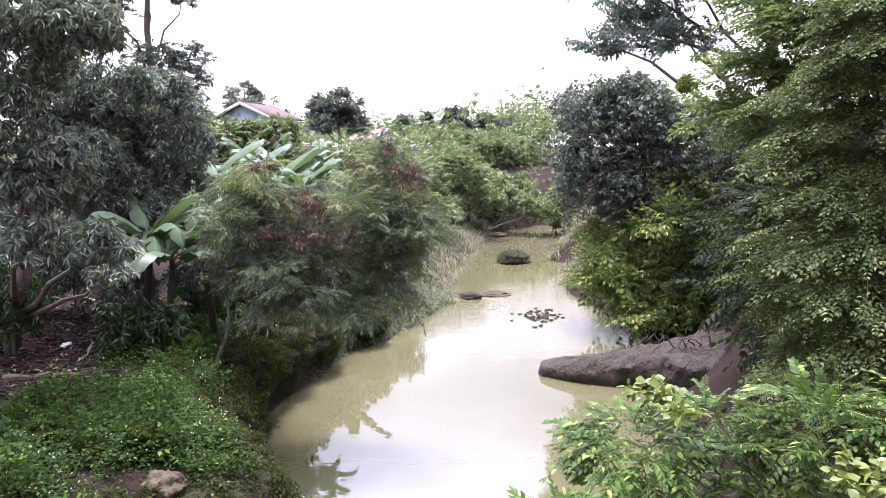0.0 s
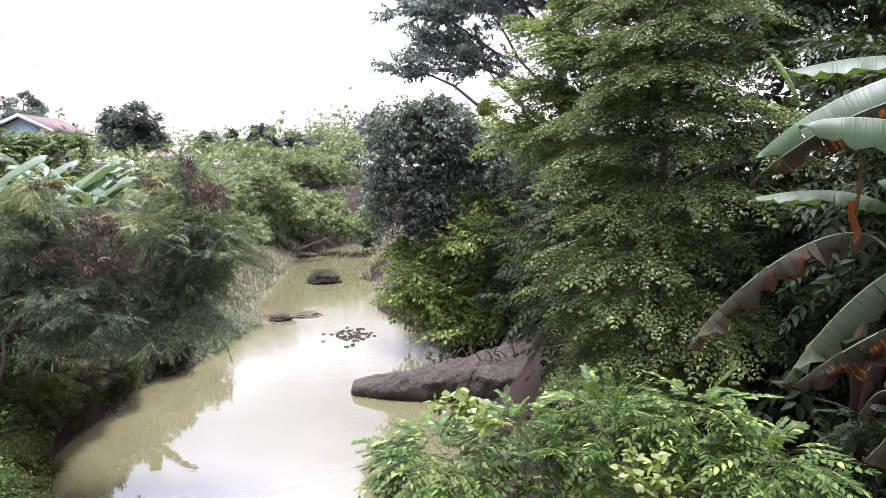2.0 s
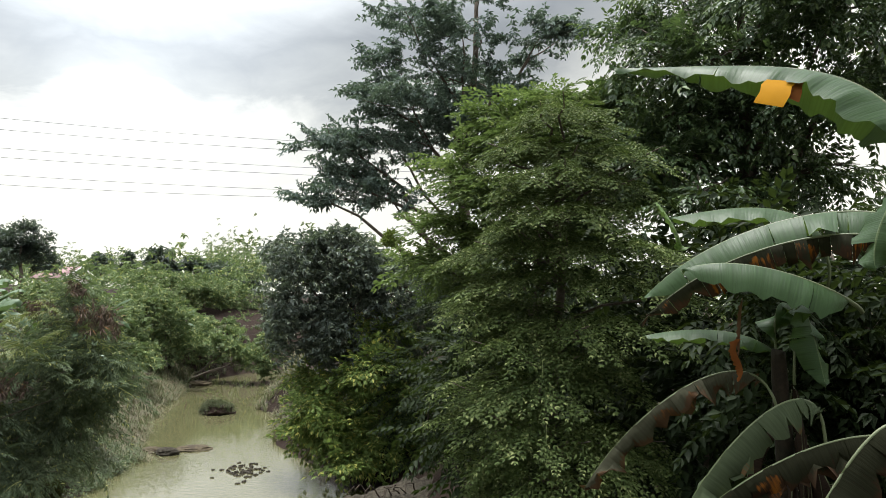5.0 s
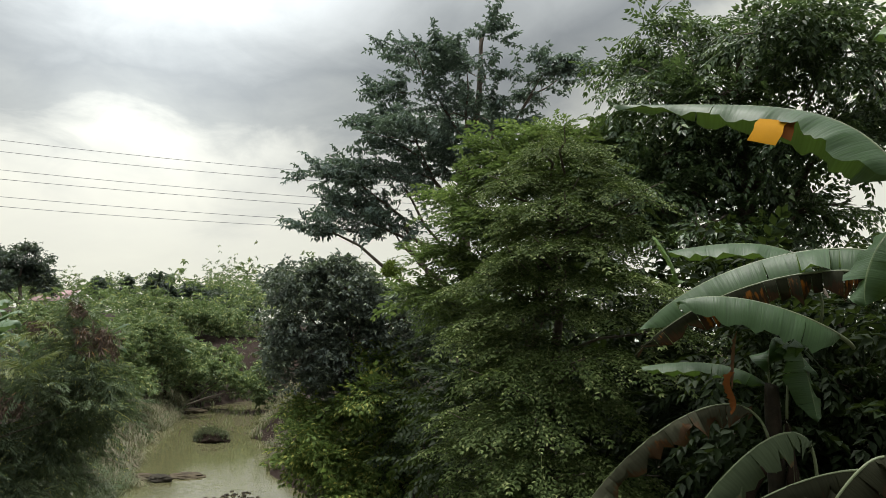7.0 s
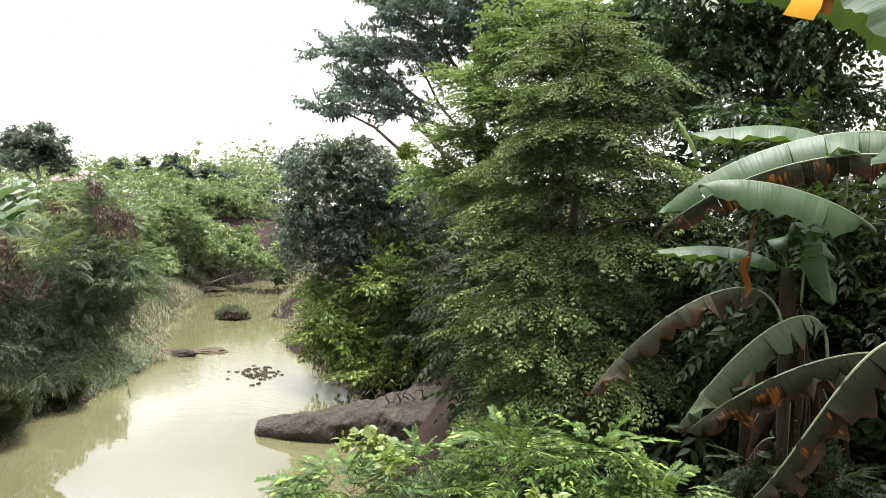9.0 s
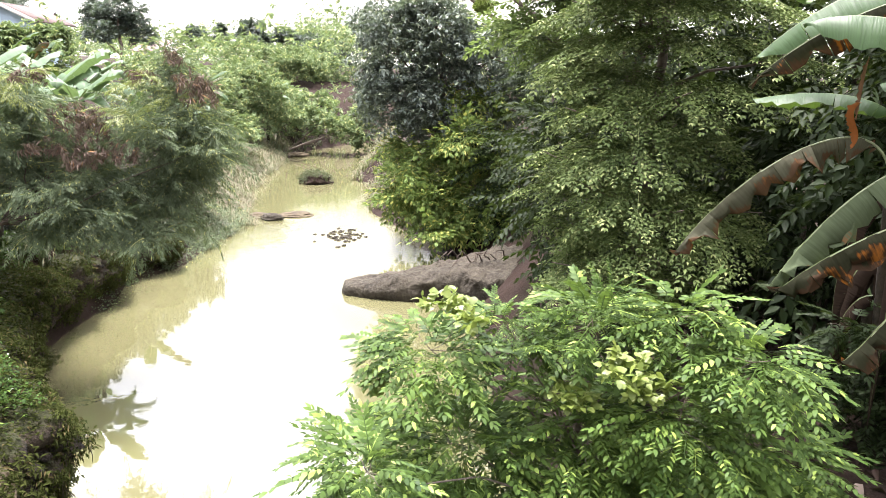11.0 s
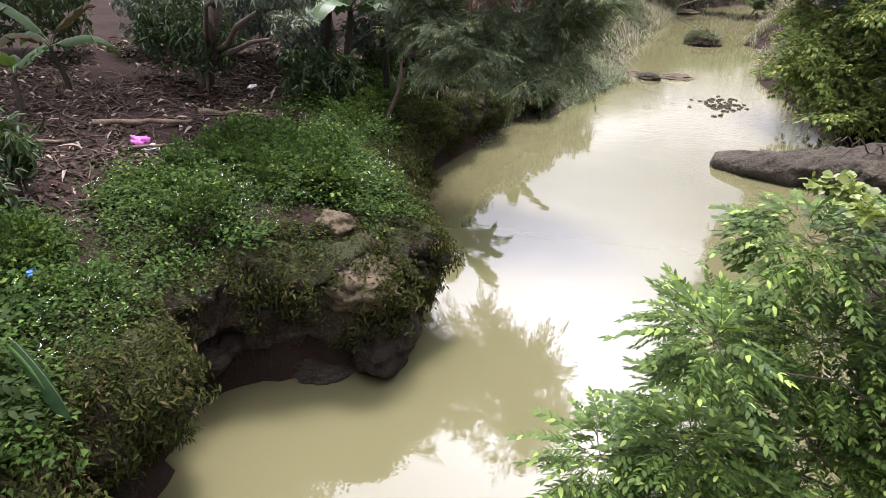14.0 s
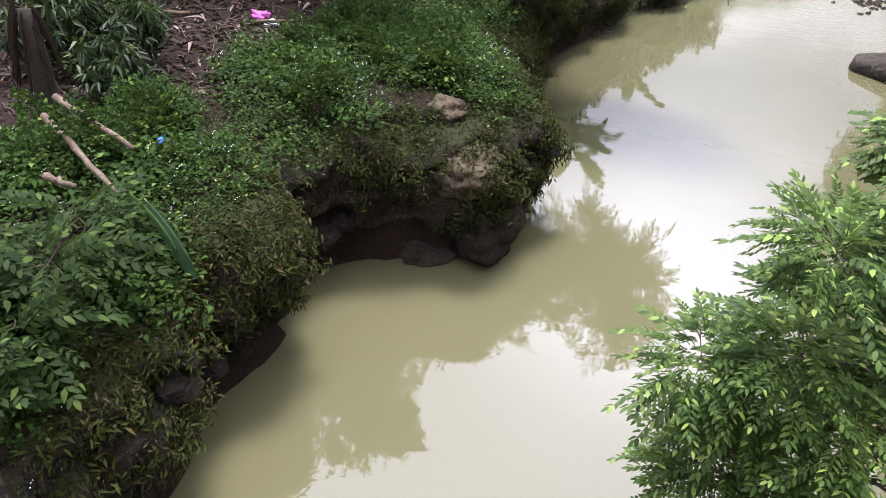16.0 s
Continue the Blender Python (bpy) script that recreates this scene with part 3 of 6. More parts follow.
def ground_height(x, y):
    x, y = np.asarray(x, float), np.asarray(y, float)
    left, right = shore(LEFT_SHORE, y) - x, x - shore(RIGHT_SHORE, y)
    steep = np.interp(y, [22, 27, 34, 60], [0.55, 2.6, 5.0, 6.0])
    top = np.interp(y, [0, 22, 30, 45, 70, 120, 300], [2.05, 2.0, 2.2, 2.4, 3.0, 4.5, 8.0])
    s = np.clip((left - 0.1) / steep, 0, 1)
    rise = 0.45 * s + 0.55 * s * s * (3 - 2 * s)
    zl = -0.12 + (top + 0.12) * rise + np.clip(left - 1, 0, 40) * 0.045
    s = np.clip(right / np.interp(y, [4, 12, 30], [1.6, 2.4, 2.2]), 0, 1)
    rise = 0.45 * s + 0.55 * s * s * (3 - 2 * s)
    zr = -0.05 + (np.interp(y, [0, 8, 14, 20, 40, 120], [3.3, 3.1, 2.2, 1.5, 1.9, 4.0]) + 0.05) * rise + np.clip(right - 2, 0, 40) * 0.04
    bed = -0.12 - 0.8 * np.clip(np.minimum(-left, -right) / 0.8, 0, 1)
    z = np.where(left > 0, zl, np.where(right > 0, zr, bed))
    land = (left > 0.4) | (right > 0.4)
    return z + land * 0.06 * lumps(x, y, 1.9, 3.0) + land * np.clip(np.abs(y) / 400, 0, 1) * 1.0 * lumps(x, y, 0.05, 1.0)


def spaced(fine0, fine1, step, far0, far1):
    a = list(np.arange(fine0, fine1, step))
    g, v = step, fine1
    while v < far1:
        a.append(v)
        g *= 1.16
        v += g
    g, v = step * 1.16, fine0 - step * 1.16
    while v > far0:
        a.insert(0, v)
        g *= 1.16
        v -= g
    return np.array([far0] + a + [far1])


def build_ground():
    xs, ys = spaced(-12, 11, 0.28, -2500, 2500), spaced(0.5, 40, 0.36, -1500, 3500)
    X, Y = np.meshgrid(xs, ys)
    V = np.stack([X, Y, ground_height(X, Y)], -1).reshape(-1, 3)
    i = np.arange(len(ys) - 1)[:, None] * len(xs) + np.arange(len(xs) - 1)[None]
    i = i.ravel()
    F = np.concatenate([np.stack([i, i + 1, i + 1 + len(xs)], 1), np.stack([i, i + 1 + len(xs), i + len(xs)], 1)])
    tagged(link_mesh("ground", V, F, MAT_GROUND, smooth=True), "dark moist soil of the river banks", "ground", kind="structure")


def build_water():
    ys = np.concatenate([np.arange(-40, 60, 1.0), np.arange(60, 92, 0.5)])
    V, F = [], []
    for y in ys:
        a, b = shore(LEFT_SHORE, y) - 1.2, shore(RIGHT_SHORE, y) + 1.5
        V += [(a + (b - a) * k / 12, y, 0.0) for k in range(13)]
    for j in range(len(ys) - 1):
        for k in range(12):
            q = j * 13 + k
            F += [(q, q + 1, q + 14), (q, q + 14, q + 13)]
    tagged(link_mesh("water", V, F, MAT_WATER, smooth=True), "calm muddy olive river water reflecting the sky", "water", kind="structure")


def fractal(p, f, seed, octaves=4):
    return noise.fractal(Vector(p) * f + Vector((seed, seed * 1.7, -seed)), 1.0, 2.1, octaves)


def build_cliff():
    """The undercut rock face of the left bank, lofted along the shore."""
    ys = np.arange(1.2, 24.6, 0.06)
    xs = shore(LEFT_SHORE, ys)
    k = np.exp(-np.linspace(-2, 2, 7) ** 2)
    xs = np.convolve(np.pad(xs, 3, mode="edge"), k / k.sum(), mode="valid")
    P = np.stack([xs, ys], 1)
    T = unit(np.gradient(P, axis=0))
    N = np.stack([T[:, 1], -T[:, 0]], 1)  # towards the water
    inset = np.interp(ys, [6.4, 7.2, 9.6, 10.6], [0.12, 0.0, 0.0, 0.14])
    prof = [(-0.36, -0.4), (-0.37, -0.1), (-0.37, 0.06), (-0.36, 0.18), (-0.32, 0.3), (-0.20, 0.42), (-0.07, 0.54), (0.0, 0.66), (0.06, 0.78), (0.12, 0.9), (0.15, 1.02), (0.17, 1.14), (0.18, 1.26), (0.18, 1.38), (0.16, 1.5), (0.12, 1.62), (0.06, 1.72), (-0.02, 1.80), (-0.14, 1.87), (-0.32, 1.92), (-0.56, 1.93), (-0.86, 1.86), (-1.3, 1.7)]
    V, F, m = [], [], len(prof)
    for i, (p, n) in enumerate(zip(P, N)):
        low = 1 - 0.45 * np.clip((p[1] - 17) / 6, 0, 1)
        for o, z in prof:
            q = (p[0], p[1], z)
            a = 0.42 * fractal(q, 0.75, 2.0) + 0.20 * fractal((p[0], p[1], z * 1.8), 1.9, 5.0) + 0.24 * fractal((p[0], p[1], z * 1.6), 4.4, 6.0, 6)
            strata = 0.06 * math.sin(z * 12 + 3 * fractal(q, 0.7, 8.0))
            w = o + (a + strata) * (0.75 if o > -0.5 else 0.2) - inset[i] * min(1.0, max(0.0, (z - 0.05) / 0.7))
            V.append((p[0] + n[0] * w, p[1] + n[1] * w, z * low + (0.12 * fractal(q, 1.1, 9.0) if z > 0.4 else 0)))
    for i in range(len(P) - 1):
        for j in range(m - 1):
            q = i * m + j
            F += [(q, q + m, q + m + 1), (q, q + m + 1, q + 1)]
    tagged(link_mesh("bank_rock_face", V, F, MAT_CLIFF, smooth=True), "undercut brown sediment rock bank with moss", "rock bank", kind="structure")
    return np.array(V).reshape(len(P), m, 3), P, N, BVHTree.FromPolygons([Vector(v) for v in V], [tuple(f) for f in F])


def boulder(name, centre, radii, turn, mat, label, seed, flat=0.0, rough=0.28, category="rock", sub=5):
    bm = bmesh.new()
    bmesh.ops.create_icosphere(bm, subdivisions=sub, radius=1.0)
    for v in bm.verts:
        p = v.co.copy()
        k = 1 + rough * fractal(p, 1.1, seed, 5) + 0.10 * fractal(p, 2.6, seed + 4, 5) + 0.03 * fractal(p, 7.0, seed + 6, 3)
        step = 0.065 * math.sin(p.z * 11 + 3 * fractal(p, 0.8, seed + 9))
        q = p * (k + step * (1 - abs(p.z)))
        if q.z > 0:
            q.z *= 1 - flat
        v.co = q
    me = bpy.data.meshes.new(name)
    bm.to_mesh(me)
    bm.free()
    for f in me.polygons:
        f.use_smooth = True
    me.materials.append(mat)
    ob = new(name, me)
    ob.matrix_basis = pose(*centre, 0, 0, turn) @ Matrix.Diagonal((*radii, 1))
    return tagged(ob, label, category)


build_ground()
build_water()
CLIFF_V, CLIFF_P, CLIFF_N, CLIFF_TREE = build_cliff()
MOSSY = [boulder("boulder", (-2.92, 8.68, 1.36), (0.46, 0.50, 0.40), 20, MAT_ROCK, "pale brown weathered boulder jutting from the mossy bank", 3.0, 0.15)]
boulder("boulder", (-3.5, 9.1, 1.92), (0.30, 0.32, 0.42), -15, MAT_ROCK, "flat-topped pale brown rock on the bank edge", 11.0, 0.5)
MOSSY += [boulder("boulder", (-2.86, 9.25, 0.40), (0.52, 0.85, 0.58), 20, MAT_SHADED_WETROCK, "wet undercut rock at the waterline, colour darkened for shade", 17.0)]
boulder("boulder", (-3.45, 8.5, 0.0), (0.42, 0.3, 0.2), 10, MAT_SLAB, "low wet stone under the overhang at the waterline", 23.0)
boulder("boulder", (-4.75, 5.15, 1.55), (0.40, 0.45, 0.35), 10, MAT_ROCK, "reddish brown rock ledge under the shrub", 29.0, 0.3)
boulder("boulder", (-4.75, 3.0, 1.15), (0.55, 0.8, 0.4), 5, MAT_ROCK, "reddish brown rock ledge below the bushes", 31.0, 0.3)


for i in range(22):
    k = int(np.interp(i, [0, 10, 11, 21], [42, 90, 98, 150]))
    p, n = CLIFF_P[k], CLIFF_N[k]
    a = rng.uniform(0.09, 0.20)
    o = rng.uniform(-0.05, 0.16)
    boulder("bank_rock", (p[0] + n[0] * o, p[1] + n[1] * o, rng.uniform(0.55, 1.55)), (a, a * rng.uniform(0.8, 1.4), a * rng.uniform(0.6, 0.9)), rng.uniform(0, 180), MAT_SHADED_WETROCK, "brown rock bedded in the undercut bank, colour darkened for shade", 80.0 + i * 3, 0.1, 0.35, sub=4)["group"] = "rocks of the bank face"


def rock_slab():
    """A mudstone spit: a low blunt nose at the water that widens and rises to the bank, undercut on its near side."""
    tip, back = np.array([2.75, 21.0]), np.array([8.6, 20.2])
    ax = (back - tip) / np.linalg.norm(back - tip)
    side = np.array([ax[1], -ax[0]])  # towards the camera
    V, F, n, m = [], [], 110, 64
    for i in range(n):
        s = i / (n - 1)
        c = tip + (back - tip) * s
        w = 0.34 + 1.55 * s ** 0.7
        h = 0.26 + 0.95 * s ** 0.8
        for k in range(m):
            a = 2 * math.pi * k / m
            ca, sa = math.cos(a), math.sin(a)
            u = math.copysign(abs(ca) ** 0.75, ca) * w
            z = math.copysign(abs(sa) ** 0.42, sa) * h
            if z < 0:
                u *= 0.82
                z *= 0.7
            p = c + side * u
            q = (p[0], p[1], z)
            d = 0.30 * fractal(q, 0.9, 41.0, 4) + 0.11 * fractal(q, 2.6, 43.0, 5) + 0.04 * math.sin(z * 14 + 3 * fractal(q, 0.6, 44.0))
            d *= min(1, 0.3 + s * 2)
            V.append((p[0] + side[0] * ca * d, p[1] + side[1] * ca * d, z + d * max(0, sa) * 0.8))
    for i in range(n - 1):
        for k in range(m):
            q, r = i * m + k, i * m + (k + 1) % m
            F += [(q, r, r + m), (q, r + m, q + m)]
    V.append((tip[0] - 0.08, tip[1], 0.03))
    for k in range(m):
        F.append((len(V) - 1, (k + 1) % m, k))
    tagged(link_mesh("rock_slab", V, F, MAT_SLAB, smooth=True), "low grey-brown mudstone spit sloping into the river", "rock")


rock_slab()
# shallows
boulder("river_stone", (2.2, 33.4, 0.0), (0.75, 0.55, 0.22), 5, MAT_ROCK, "flat pale rock breaking the water surface", 53.0, 0.3)
boulder("river_stone", (1.2, 32.6, 0.02), (0.45, 0.4, 0.24), 35, MAT_SLAB, "dark mossy stone in the shallows", 59.0)
boulder("river_stone", (0.6, 33.3, 0.0), (0.5, 0.45, 0.16), 35, MAT_ROCK, "flat stone at the edge of the shallows", 61.0)
boulder("river_stone", (4.1, 58.5, 0.1), (0.9, 0.6, 0.3), 15, MAT_ROCK, "pale sandy stone at the far water's edge", 67.0, 0.3)



# ---- leaf kinds ----
NEAR_LEAVES = [pinnate(n, L, leaf_oval(0.090, 0.033, 0.16, 0.16), 64, d, 0.85, i, True, 8) for i, (n, L, d) in enumerate([(8, 0.37, 0.40), (7, 0.31, 0.42), (9, 0.42, 0.45), (7, 0.33, 0.32)])]
TIER_LEAVES = [spray(6, 0.42, pinnate(3, 0.17, leaf_flat(0.082, 0.038), 58, 0.25, 0.85, i, False, 6), 62, 0.12, 1.0, i, 0.007, 14) for i in range(5)]
FRESH_LEAVES = [spray(6, 0.55, pinnate(4, 0.26, leaf_flat(0.11, 0.045), 58, 0.3, 0.8, i, False, 8), 60, 0.2, 1.0, i + 20, 0.008, 14) for i in range(3)]
BACK_LEAVES = [spray(5, 0.55, pinnate(4, 0.26, leaf_flat(0.115, 0.056, 0.15, 0.2), 58, 0.35, 0.8, i, False), 60, 0.3, 1.0, i + 40) for i in range(3)]
MANGO_LEAVES = [whorl(8, leaf_flat(0.23, 0.06, 0.2, 0.2), 40, i) for i in range(4)]
DARK_LEAVES = [whorl(7, leaf_flat(0.21, 0.085, 0.2, 0.15), 25, i + 10) for i in range(3)]
TALL_LEAVES = [spray(6, 0.55, whorl(5, leaf_flat(0.17, 0.07, 0.2, 0.2), 20, i + 60), 50, 0.1, 1.0, i + 30, 0.012) for i in range(3)]
LEFT_LEAVES = [whorl(9, leaf_flat(0.20, 0.055, 0.15, 0.3), 48, i + 80) for i in range(4)]
FEATHER_LEAVES = [spray(6, 0.42, pinnate(5, 0.22, leaf_flat(0.085, 0.024, 0.1, 0.3), 62, 0.35, 0.8, i, False), 62, 0.25, 1.0, i + 90) for i in range(3)]
FAR_LEAVES = [whorl(7, leaf_flat(0.30, 0.12, 0.2, 0.2), 25, i + 100) for i in range(3)]
OVERHANG_LEAVES = [spray(6, 0.5, pinnate(2, 0.2, leaf_flat(0.18, 0.062), 50, 0.4, 0.8, i, False), 55, 0.3, 1.0, i + 110) for i in range(3)]
POD_CLUSTER = [whorl(14, leaf_flat(0.17, 0.022, 0.1, 0.05), 75, i + 130) for i in range(2)]


def ground_at(x, y):
    return float(ground_height(x, y))


def foot(x, y, sink=0.05):
    return (x, y, ground_at(x, y) - sink)


# ---- right bank: trees from the far end to the near one ----
dark = tree("mango_tree", foot(8.2, 29.5), [(5.56, 27.68, 6.57, 1.76, 1.66), (6.78, 27.01, 7.34, 1.64, 1.43), (5.49, 28.17, 4.95, 1.58, 1.48), (7.24, 27.05, 5.39, 1.65, 1.65), (8.56, 26.39, 6.55, 1.63, 1.43), (4.58, 28.35, 5.56, 0.74, 1.27), (4.88, 29.81, 7.58, 0.89, 1.11), (7.18, 29, 3.64, 1.32, 1.1), (9.08, 28.35, 4.32, 1.53, 1.31), (6.65, 27.4, 8.33, 1.25, 0.62), (10.1, 27.3, 5.58, 1.5, 1.92)], DARK_LEAVES, MAT_MANGO, 21, 0.95, "dense dark green mango tree with a rounded crown by the river", "tree", 0.28, seed=3, lift=0.15, flat=0.2, deep=1.2, low=-0.8, lumpy=4, ragged=0.5, jitter=0.55)
for b in [(8.1, 25.9, 8.35, 0.35, 0.3), (9.3, 26.2, 7.6, 0.35, 0.22), (10.9, 25.4, 8.1, 0.35, 0.22), (8.75, 26.0, 7.75, 0.25, 0.2)]:
    V, F = crown_geo([b], MANGO_LEAVES, 60, 0.9, lift=0.5, flat=0.0)
    link_mesh("new_shoot", V, F, MAT_NEWLEAF, dark, "bright yellow-green new leaf shoot")
tree("rain_tree", foot(12.4, 29.2), [(12.09, 27.84, 18.51, 1.06, 0.79), (9.41, 28.58, 17.36, 2.09, 0.78), (11.32, 27.7, 16.72, 2.28, 1.17), (14.12, 26.69, 16.6, 2.31, 0.71), (15.98, 27.68, 17.56, 1.07, 0.44), (9.21, 30.35, 16.3, 1.35, 0.68), (11.62, 29.45, 15.46, 3.42, 1.21), (8.46, 30.49, 15.1, 1.12, 0.55), (9.63, 28.56, 13.75, 2.94, 0.91), (12.67, 27.67, 14.46, 2.27, 1.45), (7.14, 30.38, 12.61, 2.23, 0.7), (9.47, 30.01, 12.37, 3.17, 1.12), (7.7, 30.83, 11.45, 1.92, 0.71), (11.81, 29.57, 12.83, 2.64, 1.5), (6.46, 29.16, 9.94, 1.62, 0.61), (9.04, 29.82, 10.51, 2.55, 1.16)], TALL_LEAVES, MAT_TALL, 2.4, 1.2, "tall dark tree with spreading tiers of branches against the sky", "tree", 0.32, (12.1, 28.2, 18.6), seed=5, axis=(12.2, 28.4), flat=0.35, lift=0.3, jitter=0.5, inner=0.3, ragged=0.5, low=-0.5, lumpy=4)
tree("overhanging_bush", foot(8.4, 27.0), [(6.13, 27.1, 2.99, 1.13, 0.92), (7.52, 25.76, 3.71, 1.39, 0.99), (6.26, 26.23, 1.71, 1.5, 0.9), (7.91, 25.6, 2.2, 1.59, 1.19), (6.86, 25.09, 1.05, 1.26, 0.58), (8.99, 26.09, 3.1, 1.43, 1.02), (5.31, 25.87, 1.97, 0.71, 0.98), (8.05, 26.39, 4.92, 1.01, 0.81), (8.37, 24.6, 1.24, 1.16, 0.78)], OVERHANG_LEAVES, MAT_OVERHANG, 9, 1.2, "yellowing green bush hanging over the muddy water", "bush", 0.12, seed=7, lift=0.1, flat=0.1, low=-0.9, lumpy=3)
tree("young_tree", foot(7.9, 14.4), [(6.82, 12.59, 9.77, 0.71, 0.43), (7.4, 11.94, 9.63, 0.64, 0.45), (5.91, 12.13, 8.94, 0.71, 0.43), (7.03, 12.09, 8.85, 0.94, 0.5), (5.5, 12.15, 8.11, 0.61, 0.38), (6.96, 13.02, 8.23, 0.99, 0.46), (7.91, 12.33, 8.38, 0.87, 0.52), (5.4, 13.03, 7.54, 0.65, 0.35), (6.03, 12.3, 7.26, 0.91, 0.38), (7.51, 12.66, 7.48, 0.98, 0.43), (5.05, 13.22, 6.8, 0.54, 0.29), (5.98, 13.4, 6.63, 0.81, 0.34), (8.32, 12.03, 9.23, 0.66, 0.66), (7.82, 11.67, 9.67, 0.53, 0.45), (5.89, 12.58, 9.5, 0.5, 0.36), (8.21, 11.59, 8.3, 0.74, 0.53), (5.4, 12.82, 8.56, 0.54, 0.33)], FRESH_LEAVES, MAT_FRESH, 11, 1.15, "fresh green young tree with soft pinnate leaves", "tree", 0.12, seed=9, lift=0.1, flat=0.3, axis=(7.6, 14.0), deep=1.3, low=-0.8)
tree("shade_tree", foot(9.6, 9.8), [(8.18, 10.32, 11.17, 1.2, 0.52), (8.22, 8.43, 10.7, 1.12, 0.47), (8.85, 7.69, 10.23, 1.01, 0.64), (7.37, 9.98, 10.32, 0.58, 0.39), (7.85, 9.2, 9.82, 1.13, 0.42), (7.66, 9.88, 9.13, 1, 0.48), (8.93, 9.76, 8.99, 1.2, 0.5), (7.59, 10.35, 8.45, 0.87, 0.44), (7.33, 8.77, 7.69, 0.68, 0.34), (8.94, 8.07, 9.18, 0.83, 0.46), (9.03, 8.67, 8.11, 1.03, 0.56), (9.73, 7.69, 9.8, 0.86, 0.86)], BACK_LEAVES, MAT_BACK, 9, 1.05, "broad dark shade tree with gaps of sky", "tree", 0.2, seed=11, lift=-0.05, flat=0.2, deep=1.3, inner=0.3, ragged=0.5, low=-0.8, lumpy=3)
TIER_AXIS = np.array([5.3, 9.3])


def shingle(tip, length, width, n, kinds, size):
    """One drooping bough: a flat fan of sprays that arches out from the tree and hangs at its rim."""
    out = unit(np.array([tip[0] - TIER_AXIS[0], tip[1] - TIER_AXIS[1]]))
    side = np.array([out[1], -out[0]])
    q, w = rng.uniform(0, 1, n) ** 0.8, rng.uniform(-1, 1, n)
    back = (1 - q) * length
    spread = w * width * (0.45 + 0.55 * np.sin(math.pi * np.clip(0.15 + 0.8 * q, 0, 1)))
    fall = length * (0.26 * (1 - q ** 2.2) - 0.08 * np.abs(w) ** 1.5)
    back = back + 0.35 * length * np.abs(w) ** 2
    P = np.stack([tip[0] - out[0] * back + side[0] * spread, tip[1] - out[1] * back + side[1] * spread, tip[2] + fall + rng.normal(0, 0.012, n)], 1)
    slope = 0.08 + 0.5 * q ** 1.5
    way = np.stack([out[0] + side[0] * w * 0.6, out[1] + side[1] * w * 0.6, -slope * 0.75], 1) + rng.normal(0, 0.13, (n, 3))
    up = np.stack([out[0] * slope, out[1] * slope, 1 + 0 * q], 1) + rng.normal(0, 0.10, (n, 3))
    P[:, :2] -= out * 0.42 * size
    return place_some(kinds, P, way, up, size * rng.uniform(0.7, 1.1, n))


def tiered_tree():
    root = base_at("tiered_tree", *foot(*TIER_AXIS), "green tree with flat layered tiers of small leaves", "tree")
    geos = [tube(wander((5.3, 9.3, 1.2), (5.15, 9.0, 8.2), 9, 0.07, 13), np.linspace(0.14, 0.03, 9), 8)]
    tiers, z = {}, 3.75
    while z < 8.6:
        reach = np.interp(z, [3.7, 4.6, 5.3, 6.2, 7.0, 7.7, 8.4], [3.05, 3.10, 2.95, 2.75, 2.55, 2.25, 1.8])
        step = 0.50 / reach
        a = radians(170) + rng.uniform(0, step)
        ph, lobes = rng.uniform(0, 6.28), rng.uniform(3.5, 6.0)
        while a < radians(292 if z > 5.9 else 276):
            r = reach * (0.88 + 0.15 * math.sin(a * lobes + ph) + rng.uniform(-0.05, 0.05)) * np.interp(math.degrees(a), [170, 205, 240, 305], [0.62, 0.73, 0.95, 1.0])
            level = z + 0.11 * math.sin(a * 3.1 + ph * 2) + rng.uniform(-0.03, 0.03)
            tip = np.array([TIER_AXIS[0] + r * math.cos(a), TIER_AXIS[1] + r * math.sin(a), level])
            tiers.setdefault(int((z - 3.75) / 1.6), []).append(shingle(tip, rng.uniform(0.8, 1.1), rng.uniform(0.26, 0.38), int(rng.integers(15, 21)), TIER_LEAVES, 0.85))
            if rng.uniform() < 0.3:
                inner = (TIER_AXIS[0] + 0.1 * math.cos(a), TIER_AXIS[1] + 0.1 * math.sin(a), tip[2] - 0.35)
                geos.append(tube(wander(inner, tip + (0, 0, 0.12) - 0.25 * np.array([math.cos(a), math.sin(a), 0]), 6, 0.05, len(geos)), np.linspace(0.028, 0.006, 6), 5))
            a += step * rng.uniform(0.85, 1.2)
        z += rng.uniform(0.40, 0.50)
    V, F = join(geos)
    link_mesh("trunk", V, F, MAT_BARK, root, smooth=True)
    for name, key in (("lower_crown", 0), ("crown", 1), ("upper_crown", 2), ("top_crown", 3)):
        if key not in tiers:
            continue
        V, F = join(tiers[key])
        link_mesh(name, V, F, MAT_TIER, root)


tiered_tree()
